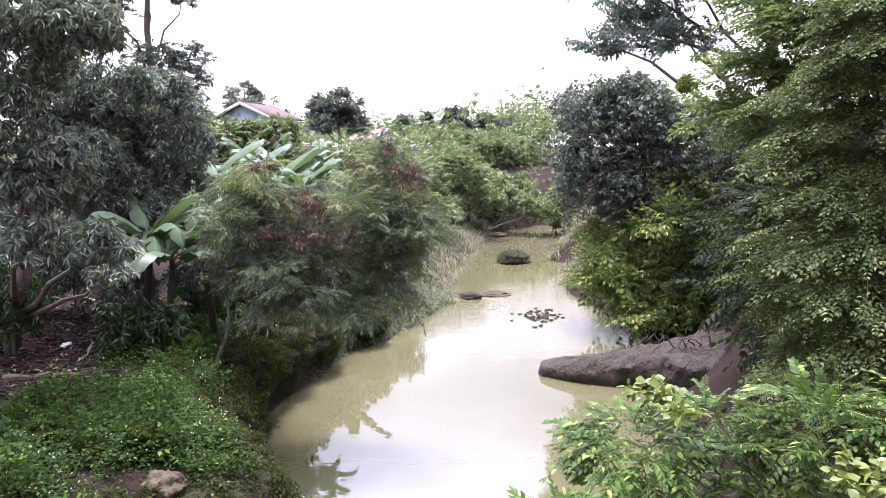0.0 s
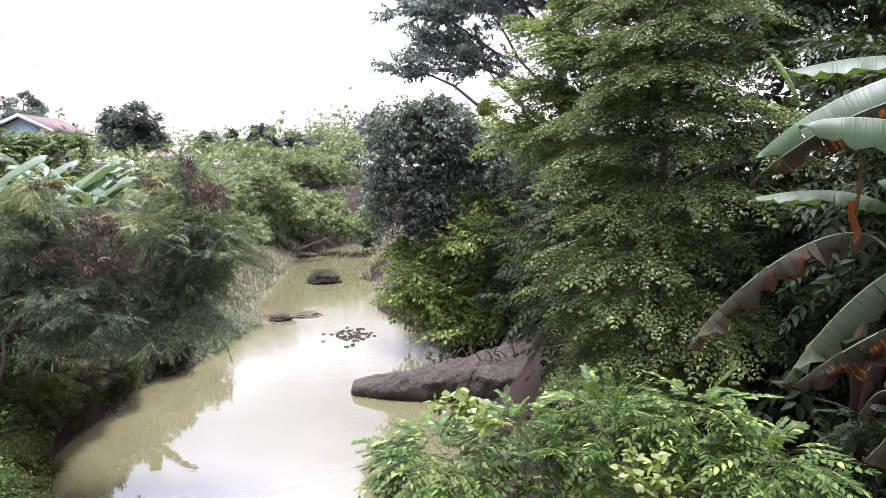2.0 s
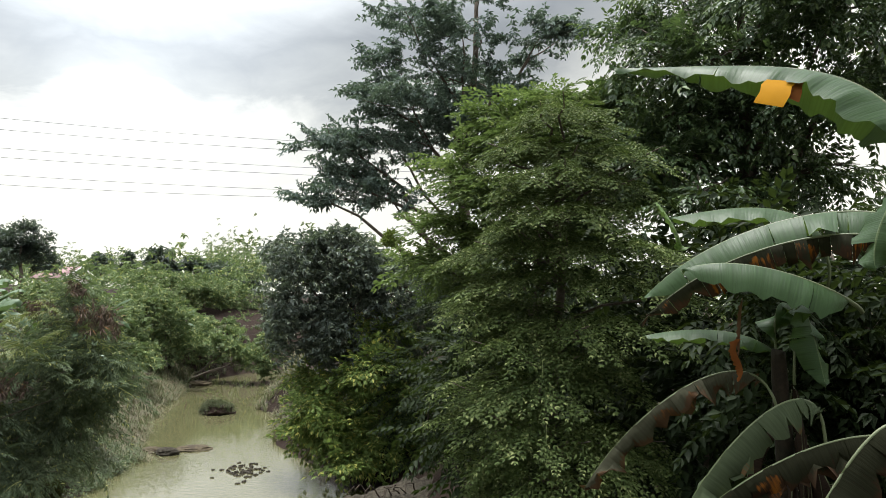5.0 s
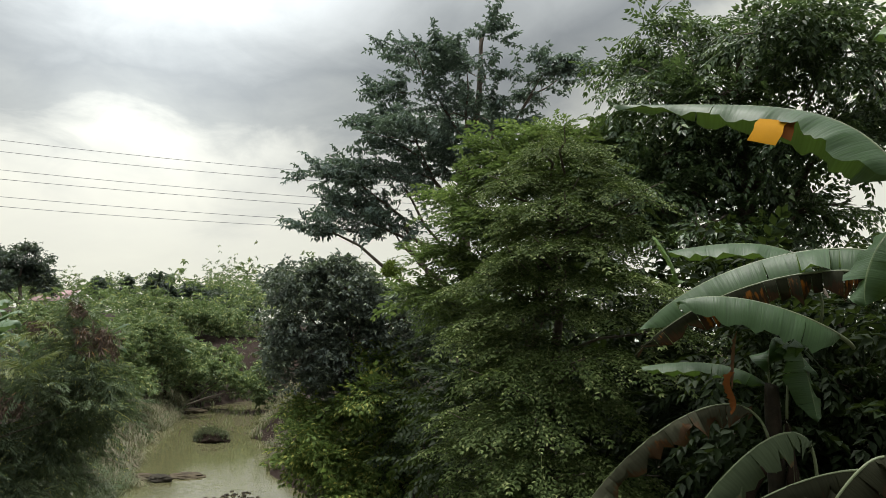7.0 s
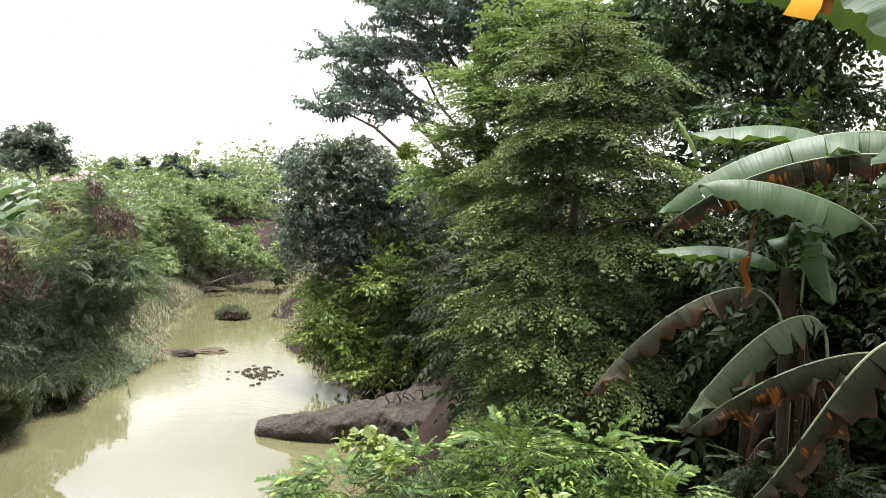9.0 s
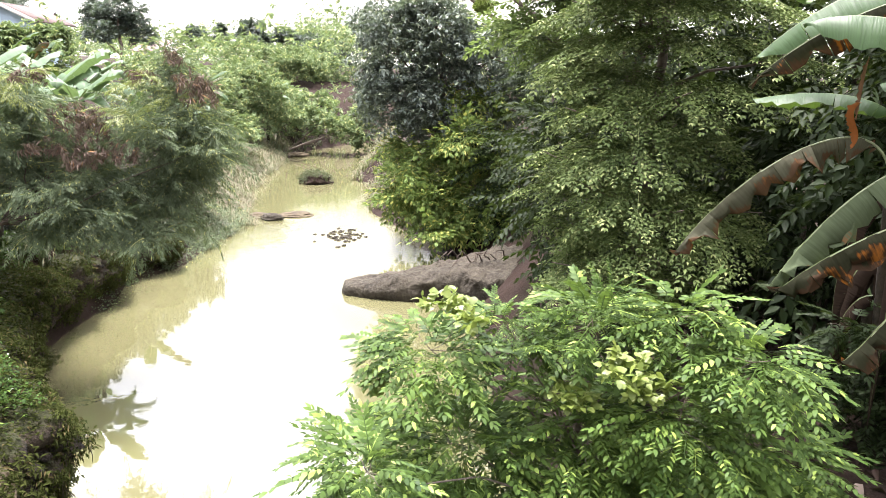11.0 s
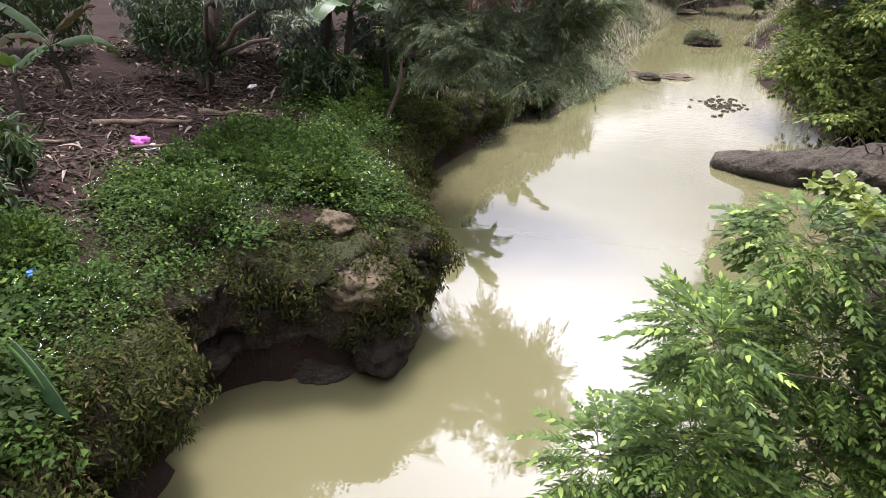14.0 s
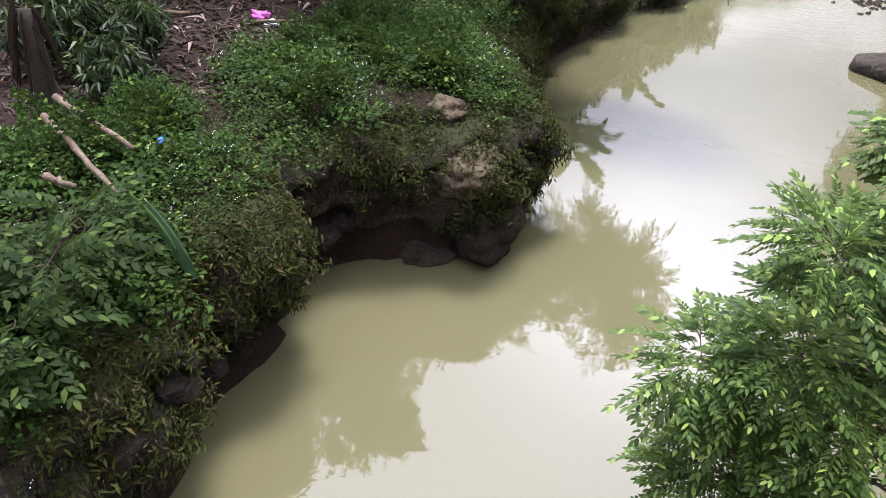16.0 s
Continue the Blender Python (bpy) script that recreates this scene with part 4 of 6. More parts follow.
# undergrowth behind the tiers; its near-black leaf colour stands in for shade
# the last seven, added behind, close off light from the right
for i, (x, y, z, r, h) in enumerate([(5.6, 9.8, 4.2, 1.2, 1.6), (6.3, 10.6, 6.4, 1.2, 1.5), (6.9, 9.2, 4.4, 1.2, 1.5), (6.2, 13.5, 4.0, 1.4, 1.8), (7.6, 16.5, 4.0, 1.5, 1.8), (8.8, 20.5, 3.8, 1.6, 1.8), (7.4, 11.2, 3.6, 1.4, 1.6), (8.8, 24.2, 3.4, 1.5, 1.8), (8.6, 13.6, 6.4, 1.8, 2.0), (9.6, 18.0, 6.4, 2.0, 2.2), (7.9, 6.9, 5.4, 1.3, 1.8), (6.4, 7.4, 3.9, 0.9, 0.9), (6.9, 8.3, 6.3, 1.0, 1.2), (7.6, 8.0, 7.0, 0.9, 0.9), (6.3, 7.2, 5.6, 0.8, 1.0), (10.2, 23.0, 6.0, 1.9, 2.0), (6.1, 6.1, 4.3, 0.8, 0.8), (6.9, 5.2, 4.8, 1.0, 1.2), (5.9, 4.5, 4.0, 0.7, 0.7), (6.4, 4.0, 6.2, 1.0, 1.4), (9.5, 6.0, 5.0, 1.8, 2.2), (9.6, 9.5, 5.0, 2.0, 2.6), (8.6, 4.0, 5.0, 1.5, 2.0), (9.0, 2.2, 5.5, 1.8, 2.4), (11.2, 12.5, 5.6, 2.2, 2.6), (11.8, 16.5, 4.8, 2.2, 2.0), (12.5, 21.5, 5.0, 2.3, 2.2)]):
    tree("understorey_shrub", foot(x, y), [(x, y, z, r, h), (x + 0.4, y - 0.3, z - h * 0.7, r * 0.9, h * 0.7)], BACK_LEAVES, MAT_SHADED_LEAF, 1.4, 1.6, "green shrub under the trees, leaf colour darkened for shade", "shrub", 0.06, group="undergrowth of the bank", seed=20 + i, low=-0.9, inner=0.5)
# same shade-darkened leaf colour, set in front of paler foliage
tree("understorey_shrub", foot(7.4, 4.6), [(6.48, 5.82, 6.87, 0.71, 0.39), (6.63, 5.35, 6.35, 0.69, 0.51), (5.8, 5.74, 6.2, 0.54, 0.42), (6.31, 5.4, 5.69, 0.8, 0.49), (6.92, 5.48, 5.26, 0.72, 0.59), (6.08, 5.79, 5.21, 0.69, 0.5), (6.06, 6.31, 5.61, 0.45, 0.39)], BACK_LEAVES, MAT_SHADED_LEAF, 7, 1.2, "dark green shrub in deep shade behind the banana plants", "shrub", 0.06, group="undergrowth of the bank", seed=58, low=-0.9, inner=0.5)

# ---- the bush right below the camera ----
near = tree("pinnate_bush", foot(3.0, 5.2), [(1.22, 4.67, 4.2, 0.48, 0.26), (1.89, 4.99, 4.24, 0.45, 0.24), (2.36, 4.69, 4.33, 0.48, 0.28), (2.8, 4.31, 4.45, 0.46, 0.27), (0.86, 5.39, 3.15, 0.49, 0.31), (1.46, 4.69, 3.49, 0.56, 0.36), (2.23, 4.61, 3.58, 0.61, 0.41), (2.67, 4.02, 3.86, 0.57, 0.42), (0.78, 4.71, 2.79, 0.46, 0.38), (1.53, 4.47, 2.81, 0.62, 0.41), (2.37, 4.35, 2.84, 0.68, 0.47), (2.86, 3.86, 3.11, 0.65, 0.45), (2.93, 3.74, 4.34, 0.4, 0.29), (3.52, 4.23, 3.39, 0.53, 0.48), (3.27, 3.69, 3.12, 0.5, 0.41), (0.42, 3.96, 2.03, 0.46, 0.29), (0.65, 3.87, 3.12, 0.4, 0.32), (0.68, 3.87, 3.82, 0.33, 0.27), (1.05, 3.76, 2.77, 0.45, 0.37), (0.19, 3.9, 2.93, 0.36, 0.3), (0.52, 3.9, 2.78, 0.36, 0.3), (0.51, 3.9, 2.29, 0.36, 0.3), (0.86, 3.9, 2.35, 0.36, 0.3)], NEAR_LEAVES, MAT_NEAR, 54, 0.76, "bright green bush with pinnate leaves beside the bridge", "bush", 0.05, (2.2, 4.6, 4.0), seed=31, lift=0.0, flat=0.4, jitter=0.22, tilt=0.08, inner=0.2, low=-0.7, deep=1.5, ragged=0.2)
FINE_LEAVES = [pinnate(11, 0.26, leaf_flat(0.05, 0.014, 0.1, 0.1), 68, 0.25, 0.7, i) for i in range(2)]
V, F = crown_geo([(0.97, 4.75, 4.14, 0.22, 0.15), (1.7, 4.69, 4.38, 0.26, 0.11), (2.33, 4.51, 4.52, 0.3, 0.11), (1.95, 4.41, 4.28, 0.26, 0.11), (1.41, 4.64, 4.05, 0.23, 0.11), (2.21, 4.33, 3.39, 0.24, 0.2), (1.12, 4.53, 3.24, 0.24, 0.16)], FINE_LEAVES, 60, 0.8, lift=0.05, flat=0.2, inner=0.2, low=-0.4)
link_mesh("fine_shoot", V, F, MAT_NEAR, near, "finely divided light green leaves")
VINE_LEAVES = [whorl(5, leaf_cupped(0.085, 0.075, 0.1, 0.15, 0.3), 20, i + 150) for i in range(2)]
V, F = crown_geo([(1.56, 5.53, 3.25, 0.69, 0.37), (2.39, 5.31, 3.52, 0.73, 0.41), (3.12, 4.77, 3.74, 0.71, 0.4), (3.61, 4.53, 3.12, 0.66, 0.56), (1.4, 5.62, 2.26, 0.7, 0.45), (2.37, 5.02, 2.69, 0.75, 0.52), (3.28, 4.73, 2.72, 0.77, 0.58), (3.58, 4.5, 3.93, 0.44, 0.35)], NEAR_LEAVES, 22, 0.75, lift=-0.2, flat=0.2, low=-0.8)
link_mesh("inner_crown", V, F, MAT_NEAR, near)
vine = base_at("vine", 2.2, 4.7, 3.4, "yellow-green heart-leaved vine climbing over the bush", "vine")
for b in [(1.27, 4.53, 4.57, 0.18, 0.09), (1.37, 4.25, 4.55, 0.14, 0.07), (2.03, 4.27, 4, 0.19, 0.11), (2.23, 3.92, 4.28, 0.17, 0.14), (2.35, 3.85, 4.17, 0.14, 0.14), (0.84, 4.61, 4.04, 0.11, 0.11)]:
    V, F = crown_geo([b], VINE_LEAVES, 110, 0.70, lift=0.1, flat=0.2, inner=0.2, low=-0.3, ragged=0.15)
    link_mesh("leafy_shoot", V, F, MAT_VINE, vine)
# near-bush leaves, but in the colour darkened for shade
tree("pinnate_bush", foot(5.6, 5.4), [(4.86, 4.61, 3.71, 0.41, 0.31), (4.72, 4.21, 4.14, 0.33, 0.29), (4.6, 4.63, 3.4, 0.36, 0.25), (4.95, 4.18, 3.71, 0.45, 0.4), (4.46, 4.91, 3.82, 0.3, 0.25), (4.36, 4.54, 4.23, 0.24, 0.19)], NEAR_LEAVES, MAT_SHADED_LEAF, 50, 0.75, "green pinnate bush under the banana leaves", "bush", 0.04, seed=33, lift=-0.25, flat=0.1, jitter=0.5, inner=0.3, low=-0.6)
LEDGE_LEAVES = [pinnate(n, 0.36, leaf_oval(0.105, 0.044, 0.12, 0.18), 62, 0.35, 0.85, i + 60, True, 6) for i, n in enumerate((6, 7, 5))]
tree("pinnate_bush", foot(-5.0, 3.6), [(-4.5, 3.5, 2.45, 0.55, 0.35), (-4.9, 4.15, 2.45, 0.55, 0.35), (-4.35, 2.85, 2.35, 0.55, 0.35), (-5.2, 3.2, 2.6, 0.6, 0.4), (-4.3, 2.3, 2.3, 0.5, 0.35)], LEDGE_LEAVES, MAT_LEDGE, 13, 1.0, "dark green pinnate shrub hanging over the rock ledge", "bush", 0.04, seed=35, lift=-0.1, flat=0.25, jitter=0.35, inner=0.3, low=-0.5)

# ---- left bank trees ----
tree("mango_tree", foot(-7.8, 20.2), [(-7.1, 19.08, 7.22, 1.35, 0.9), (-8, 18.52, 6.52, 1.33, 1.04), (-6.58, 18.64, 6.12, 1.09, 0.87), (-7.41, 17.89, 5.07, 1.28, 0.85), (-5.83, 17.73, 7.13, 0.62, 0.69), (-8.62, 18.19, 7.03, 1.18, 1.18), (-6.67, 17.98, 4.67, 0.99, 0.56), (-8.8, 17.82, 5.34, 1.02, 1.02), (-5.62, 17.77, 6.24, 0.41, 0.68), (-7.2, 17.07, 7.45, 0.96, 0.82), (-7.85, 16.94, 5.74, 1.1, 0.96), (-6.32, 19.21, 5.28, 0.67, 0.82), (-6.99, 17.39, 4.07, 1.11, 0.55)], MANGO_LEAVES, MAT_MANGO, 34, 0.74, "dark green mango tree with drooping leaves", "tree", 0.22, seed=41, lift=-0.1, flat=0.1, deep=1.2, low=-0.8, lumpy=4, ragged=0.4, jitter=0.5)
droop = tree("drooping_tree", foot(-8.6, 15.0), [(-6.92, 12.94, 7.65, 0.98, 0.87), (-5.91, 12.45, 8.02, 0.77, 0.61), (-6.79, 12.39, 6.44, 0.83, 0.73), (-6.07, 12.34, 5.9, 0.61, 0.61), (-6.8, 12.47, 5.53, 0.84, 0.52), (-5.5, 12.13, 4.65, 0.59, 0.44), (-6.52, 12.2, 4.74, 0.61, 0.51), (-5.95, 13.48, 3.9, 0.49, 0.33), (-6.44, 11.82, 8.25, 0.9, 0.6), (-5.86, 13, 8.83, 0.75, 0.64)], LEFT_LEAVES, MAT_LEFT, 44, 0.82, "tree with long drooping grey-green leaves on the bank", "tree", 0.16, seed=43, lift=-0.3, flat=0.0, deep=1.2, low=-0.8, lumpy=3, ragged=0.4)
# mostly out of view: crown carried upward to shade the left bank
V, F = crown_geo([(-9.5, 14.0, 9.5, 1.8, 1.5), (-11.5, 12.5, 8.5, 1.8, 1.6), (-8.5, 16.5, 10.5, 1.8, 1.6), (-11.5, 16.0, 10.5, 2.0, 1.8)], LEFT_LEAVES, 9, 1.1, lift=-0.3, flat=0.0, lumpy=5, ragged=0.6, low=-0.8)
link_mesh("upper_crown", V, F, MAT_LEFT, droop)
tree("emergent_tree", foot(-13.6, 37.5), [(-12.66, 35.27, 10.25, 1.39, 1), (-11.49, 35.59, 10.29, 1, 1), (-10.93, 34.88, 9.09, 0.81, 1.08), (-13.95, 33.78, 12.38, 1.23, 0.65), (-12.36, 37.38, 13.32, 0.82, 0.41), (-13.59, 36.56, 14.47, 2.64, 1.17)], FAR_LEAVES, MAT_FARDARK, 5, 0.75, "tall emergent tree with a bare trunk and high spreading crown", "tree", 0.24, (-13.9, 37.0, 17.5), seed=45, inner=0.2, ragged=0.9, lumpy=7)
pod = tree("leaning_tree", foot(-4.35, 13.8), [(-3.48, 15.13, 5.15, 0.69, 0.43), (-2.58, 15.68, 4.74, 0.76, 0.53), (-1.73, 16.36, 5, 0.63, 0.44), (-1.1, 16.05, 5.52, 0.59, 0.47), (-0.83, 15.32, 5.03, 0.5, 0.47), (-1.6, 15.11, 4.71, 0.84, 0.54), (-2.51, 15.17, 3.92, 0.85, 0.55), (-1.46, 15.87, 4, 0.8, 0.65), (-3.64, 16.23, 4.26, 0.8, 0.64), (-4.14, 15.92, 4.88, 0.44, 0.51), (-2.1, 15.37, 3.49, 0.76, 0.39), (-0.96, 15.48, 4.28, 0.64, 0.64), (-2.68, 16.08, 3.19, 0.91, 0.51), (-1.52, 15.22, 3.23, 0.75, 0.43), (-1.02, 15.5, 3.82, 0.53, 0.53), (-0.61, 14.77, 4.57, 0.33, 0.5), (-2.9, 14.82, 3.91, 0.74, 0.54), (-4.01, 15.26, 5.42, 0.32, 0.3), (-1.21, 16.02, 5.98, 0.28, 0.24)], FEATHER_LEAVES, MAT_FEATHER, 7, 1.08, "feathery tree leaning over the river, hung with dry pods", "tree", 0.042, (-1.6, 15.6, 5.4), bark=MAT_DARKBARK, limb_low=0.55, seed=47, stem_at=[(-4.12, 13.85, 2.45), (-3.93, 13.9, 2.85), (-3.98, 14.0, 3.25), (-3.7, 14.3, 3.7), (-3.0, 14.9, 4.3), (-2.4, 15.3, 4.9)], inner=0.4, ragged=0.45, jitter=0.45, low=-0.7, deep=1.1, lumpy=5, lift=0.25)
V, F = crown_geo([(-3.9, 15.34, 4.3, 0.76, 0.58), (-3.4, 15.59, 3.8, 0.71, 0.53), (-4, 15.2, 3.52, 0.53, 0.41), (-2.97, 15.84, 4.36, 0.54, 0.48), (-4.12, 14.56, 4.71, 0.39, 0.4), (-3.67, 15.88, 4.83, 0.6, 0.43)], FEATHER_LEAVES, 14, 1.0, inner=0.3, ragged=0.5, lumpy=4)
W, G = crown_geo([(-3.3, 14.2, 3.9, 0.6, 0.5), (-2.7, 14.3, 3.5, 0.6, 0.45), (-2.2, 14.5, 3.2, 0.6, 0.4), (-3.05, 14.3, 3.2, 0.5, 0.35), (-1.6, 14.6, 3.0, 0.6, 0.4)], FEATHER_LEAVES, 12, 0.9, inner=0.3, ragged=0.6, lumpy=4, lift=-0.1)
V, F = join([(V, F), (W, G)])
link_mesh("lower_crown", V, F, MAT_FEATHER, pod)
for b in [(-3.34, 14.55, 5.83, 0.36, 0.22), (-2.71, 14.63, 5.14, 0.5, 0.32), (-2.44, 14.58, 4.91, 0.39, 0.27), (-1.56, 14.6, 5.88, 0.28, 0.18), (-0.61, 14.75, 5.57, 0.39, 0.3), (-0.79, 14.76, 5.77, 0.36, 0.24), (-3.16, 14.34, 4.67, 0.36, 0.2), (-2, 14.52, 4.55, 0.41, 0.22), (-2.55, 14.22, 4.5, 0.35, 0.3), (-1.03, 14.82, 6.18, 0.2, 0.22)]:
    V, F = crown_geo([b], POD_CLUSTER, 24, 0.9, ragged=0.3, lift=-0.6, flat=0.0, low=-0.5)
    link_mesh("seed_head", V, F, MAT_POD, pod, "hanging dry brown seed pods")
for b in [(-3.51, 14.37, 5.78, 0.24, 0.16), (-1.74, 14.44, 5.14, 0.28, 0.21), (-1.42, 14.53, 5.78, 0.21, 0.16), (-1.03, 14.99, 5.44, 0.22, 0.15), (-3.78, 14.16, 5.52, 0.19, 0.15)]:
    V, F = crown_geo([b], FEATHER_LEAVES, 15, 0.9, low=-0.3, ragged=0.5)
    link_mesh("yellow_shoot", V, F, MAT_YELLOWFEATHER, pod, "yellow-green feathery shoot")
for i, (x, y, z, r, h) in enumerate([(-8.3, 14.6, 3.2, 0.8, 0.7), (-5.35, 14.7, 2.7, 0.55, 0.5), (-6.1, 14.6, 2.8, 0.6, 0.55), (-9.4, 15.2, 3.3, 0.8, 0.8), (-7.0, 17.0, 3.0, 0.7, 0.6), (-7.7, 8.0, 2.8, 0.6, 0.55), (-8.3, 7.4, 2.9, 0.7, 0.6), (-7.0, 6.9, 2.65, 0.45, 0.4), (-9.3, 8.3, 3.0, 0.7, 0.7), (-11.0, 17.5, 3.6, 1.2, 1.2), (-9.0, 18.5, 3.4, 1.0, 1.0), (-13.0, 15.5, 3.6, 1.2, 1.2), (-6.3, 19.4, 2.9, 0.8, 0.7), (-5.0, 20.6, 2.6, 0.9, 0.7), (-4.4, 22.6, 2.3, 1.0, 0.8), (-3.6, 24.8, 2.2, 1.0, 0.7), (-2.8, 27.5, 2.2, 1.1, 0.8), (-4.8, 25.6, 3.0, 1.2, 1.0), (-1.8, 30.5, 2.2, 1.1, 0.8), (-12.5, 21.0, 4.0, 1.5, 1.6), (-9.6, 23.0, 4.2, 1.5, 1.6)]):
    tree("broadleaf_shrub", foot(x, y), [(x, y, z, r, h)], LEFT_LEAVES, MAT_SHRUB if y < 17 else MAT_MANGO, 28, 1.0, "dark broad-leaved shrub at the edge of the clearing", "shrub", 0.04, group="shrubs of the clearing", seed=140 + i, low=-0.8, inner=0.3)
for i, b in enumerate([(0.25, 57.5, 5.9, 2.4, 1.4), (1.6, 57.0, 4.8, 2.2, 1.4), (-1.6, 50.5, 4.6, 1.9, 1.5), (3.4, 62.0, 4.0, 1.9, 1.3), (-0.9, 46.5, 3.3, 1.5, 0.9), (-3.4, 48.0, 6.0, 2.0, 0.9), (-4.9, 46.5, 6.3, 2.0, 0.9), (-3.2, 40.5, 4.4, 1.6, 1.3)]):
    tree("bank_shrub", foot(min(b[0], float(shore(LEFT_SHORE, b[1])) - 1.2), b[1] + 0.5), [b, (b[0] + 0.5, b[1] + 0.3, b[2] - b[4] * 0.9, b[3], b[4]), (b[0] - 0.6, b[1], b[2] - b[4] * 1.7, b[3] * 0.9, b[4])], FAR_LEAVES, MAT_FARLEAF, 6.5, 0.85, "green shrub on the wooded far bank", "shrub", 0.08, group="shrubs of the left bank", seed=60 + i, low=-0.7, lumpy=3, ragged=0.5)
for i, b in enumerate([(7.3, 86.3, 5.4, 3.4, 2.5), (3.15, 65.05, 3.1, 2.87, 1.44), (9.7, 82.5, 5.9, 2.3, 2.8), (6.24, 60.28, 3.09, 1.78, 1.34), (7.35, 58.5, 2.32, 1.56, 0.95), (9, 59.52, 2.91, 1.33, 1.77), (5.6, 80.5, 7.5, 3.4, 1.6), (1.0, 84.0, 7.9, 3.7, 1.5), (9.5, 78.5, 3.6, 2.6, 1.7), (12.5, 80.0, 4.2, 2.8, 2.0), (6.4, 74.0, 3.4, 2.4, 1.4), (15.5, 82.0, 4.4, 2.8, 2.2), (3.4, 71.5, 4.2, 2.4, 1.6)]):
    tree("bank_shrub", foot(min(b[0], float(shore(LEFT_SHORE, b[1])) - 1.2), b[1] + 0.5), [b, (b[0] + 0.5, b[1] + 0.3, b[2] - b[4] * 0.9, b[3], b[4])], FAR_LEAVES, MAT_FARLEAF, 4.5, 1.1, "green shrub on the wooded far bank", "shrub", 0.08, group="shrubs of the left bank", seed=70 + i, low=-0.7, lumpy=3, ragged=0.5)
tree("round_tree", foot(-9.3, 70.5), [(-9.7, 71.67, 10.88, 2.13, 1.28), (-11.32, 73.02, 10.14, 1.52, 1.52), (-8.37, 72.64, 10.12, 1.4, 1.51), (-9.9, 73.36, 9.37, 2.4, 1.31), (-11, 69.48, 8.69, 1.55, 1.14), (-7.97, 72.22, 8.64, 1.39, 1.18)], FAR_LEAVES, MAT_FARDARK, 15, 0.7, "dark round tree standing above the shrubs", "tree", 0.25, seed=81, lumpy=5, ragged=0.6, inner=0.4)
tree("yard_tree", foot(-18.0, 70.5), [(-18.06, 71.04, 12.05, 1.4, 0.76), (-16.97, 71.34, 11.47, 0.97, 0.86), (-19.54, 71.33, 11.57, 0.76, 0.76), (-17.5, 68.32, 10.6, 1.87, 0.83), (-18.81, 69.87, 10.56, 1.07, 0.75), (-16.34, 70.1, 10.47, 0.74, 0.95)], FAR_LEAVES, MAT_FARDARK, 9, 0.7, "dark tree behind the small house", "tree", 0.2, seed=83, inner=0.4, lumpy=5, ragged=0.6)
for i, b in enumerate([(-6.65, 132.9, 12.1, 1.96, 0.98), (-2.78, 132.14, 12.35, 1.26, 1.17), (2.21, 127.24, 12.75, 2.43, 1.5), (7.23, 127.75, 12.32, 2.07, 0.94), (10.78, 127.98, 11.23, 3.78, 1.32), (15.51, 132.59, 10.19, 2.94, 1.57)]):
    tree("far_tree", foot(b[0], b[1] + 1), [b, (b[0] + 0.4, b[1], b[2] - b[4] * 1.3, b[3] * 1.3, b[4] * 1.3)], FAR_LEAVES, MAT_FARDARK, 4, 1.8, "distant tree on the skyline", "tree", 0.3, group="trees on the skyline", seed=90 + i, lumpy=4, ragged=0.6)


for i, b in enumerate([(-15.0, 55.5, 7.5, 2.0, 1.6), (-18.2, 57.0, 7.7, 2.0, 1.7), (-12.2, 58.0, 7.7, 2.0, 1.6), (-13.6, 56.5, 7.6, 1.6, 1.6), (-20.0, 54.0, 7.4, 2.2, 2.2)]):
    tree("yard_shrub", foot(b[0], b[1]), [b, (b[0], b[1], b[2] - 1.6, b[3], b[4])], FAR_LEAVES, MAT_FARLEAF, 4, 1.4, "green shrub in front of the small house", "shrub", 0.1, group="shrubs by the house", seed=170 + i, lumpy=3, ragged=0.5)


def far_scrub():
    """Shrubs and treetops over the land on both sides up to the skyline."""
    n = 420
    x, y = rng.uniform(-70, 60, n), 26 + 200 * rng.uniform(0, 1, n) ** 1.6
    left = shore(LEFT_SHORE, y) - x
    right = x - shore(RIGHT_SHORE, y)
    keep = ((left > 5.5 + 0.03 * y) & (x < 22 + y * 0.4)) | ((right > 4) & (y > 34))
    keep &= ~((np.abs(x + 16) < 6) & (np.abs(y - 62) < 9)) & ~((x > -20) & (x < -2) & (y < 30))
    x, y = x[keep], y[keep]
    z = ground_height(x, y)
    r = rng.uniform(1.2, 2.2, len(x)) * (1 + y / 130)
    h = r * rng.uniform(0.7, 1.1, len(x)) * np.where(x < 12, 1.0, 1.6)
    blobs = [(a, b, c + k * 0.75, q, k) for a, b, c, q, k in zip(x, y, z, r, h)]
    near_b = [b for b in blobs if b[1] < 60]
    far_b = [b for b in blobs if b[1] >= 60]
    root = base_at("scrub", -10, 60, ground_at(-10, 60), "dense green scrub covering the land to the skyline", "scrub", kind="stuff")
    V, F = crown_geo(near_b, FAR_LEAVES, 1.3, 0.9, low=-0.1, ragged=0.5, lumpy=2)
    link_mesh("thicket", V, F, MAT_FARLEAF, root)
    V, F = crown_geo(far_b, FAR_LEAVES, 0.27, 2.0, low=0.0, ragged=0.5)
    link_mesh("thicket", V, F, MAT_FARLEAF, root)


far_scrub()


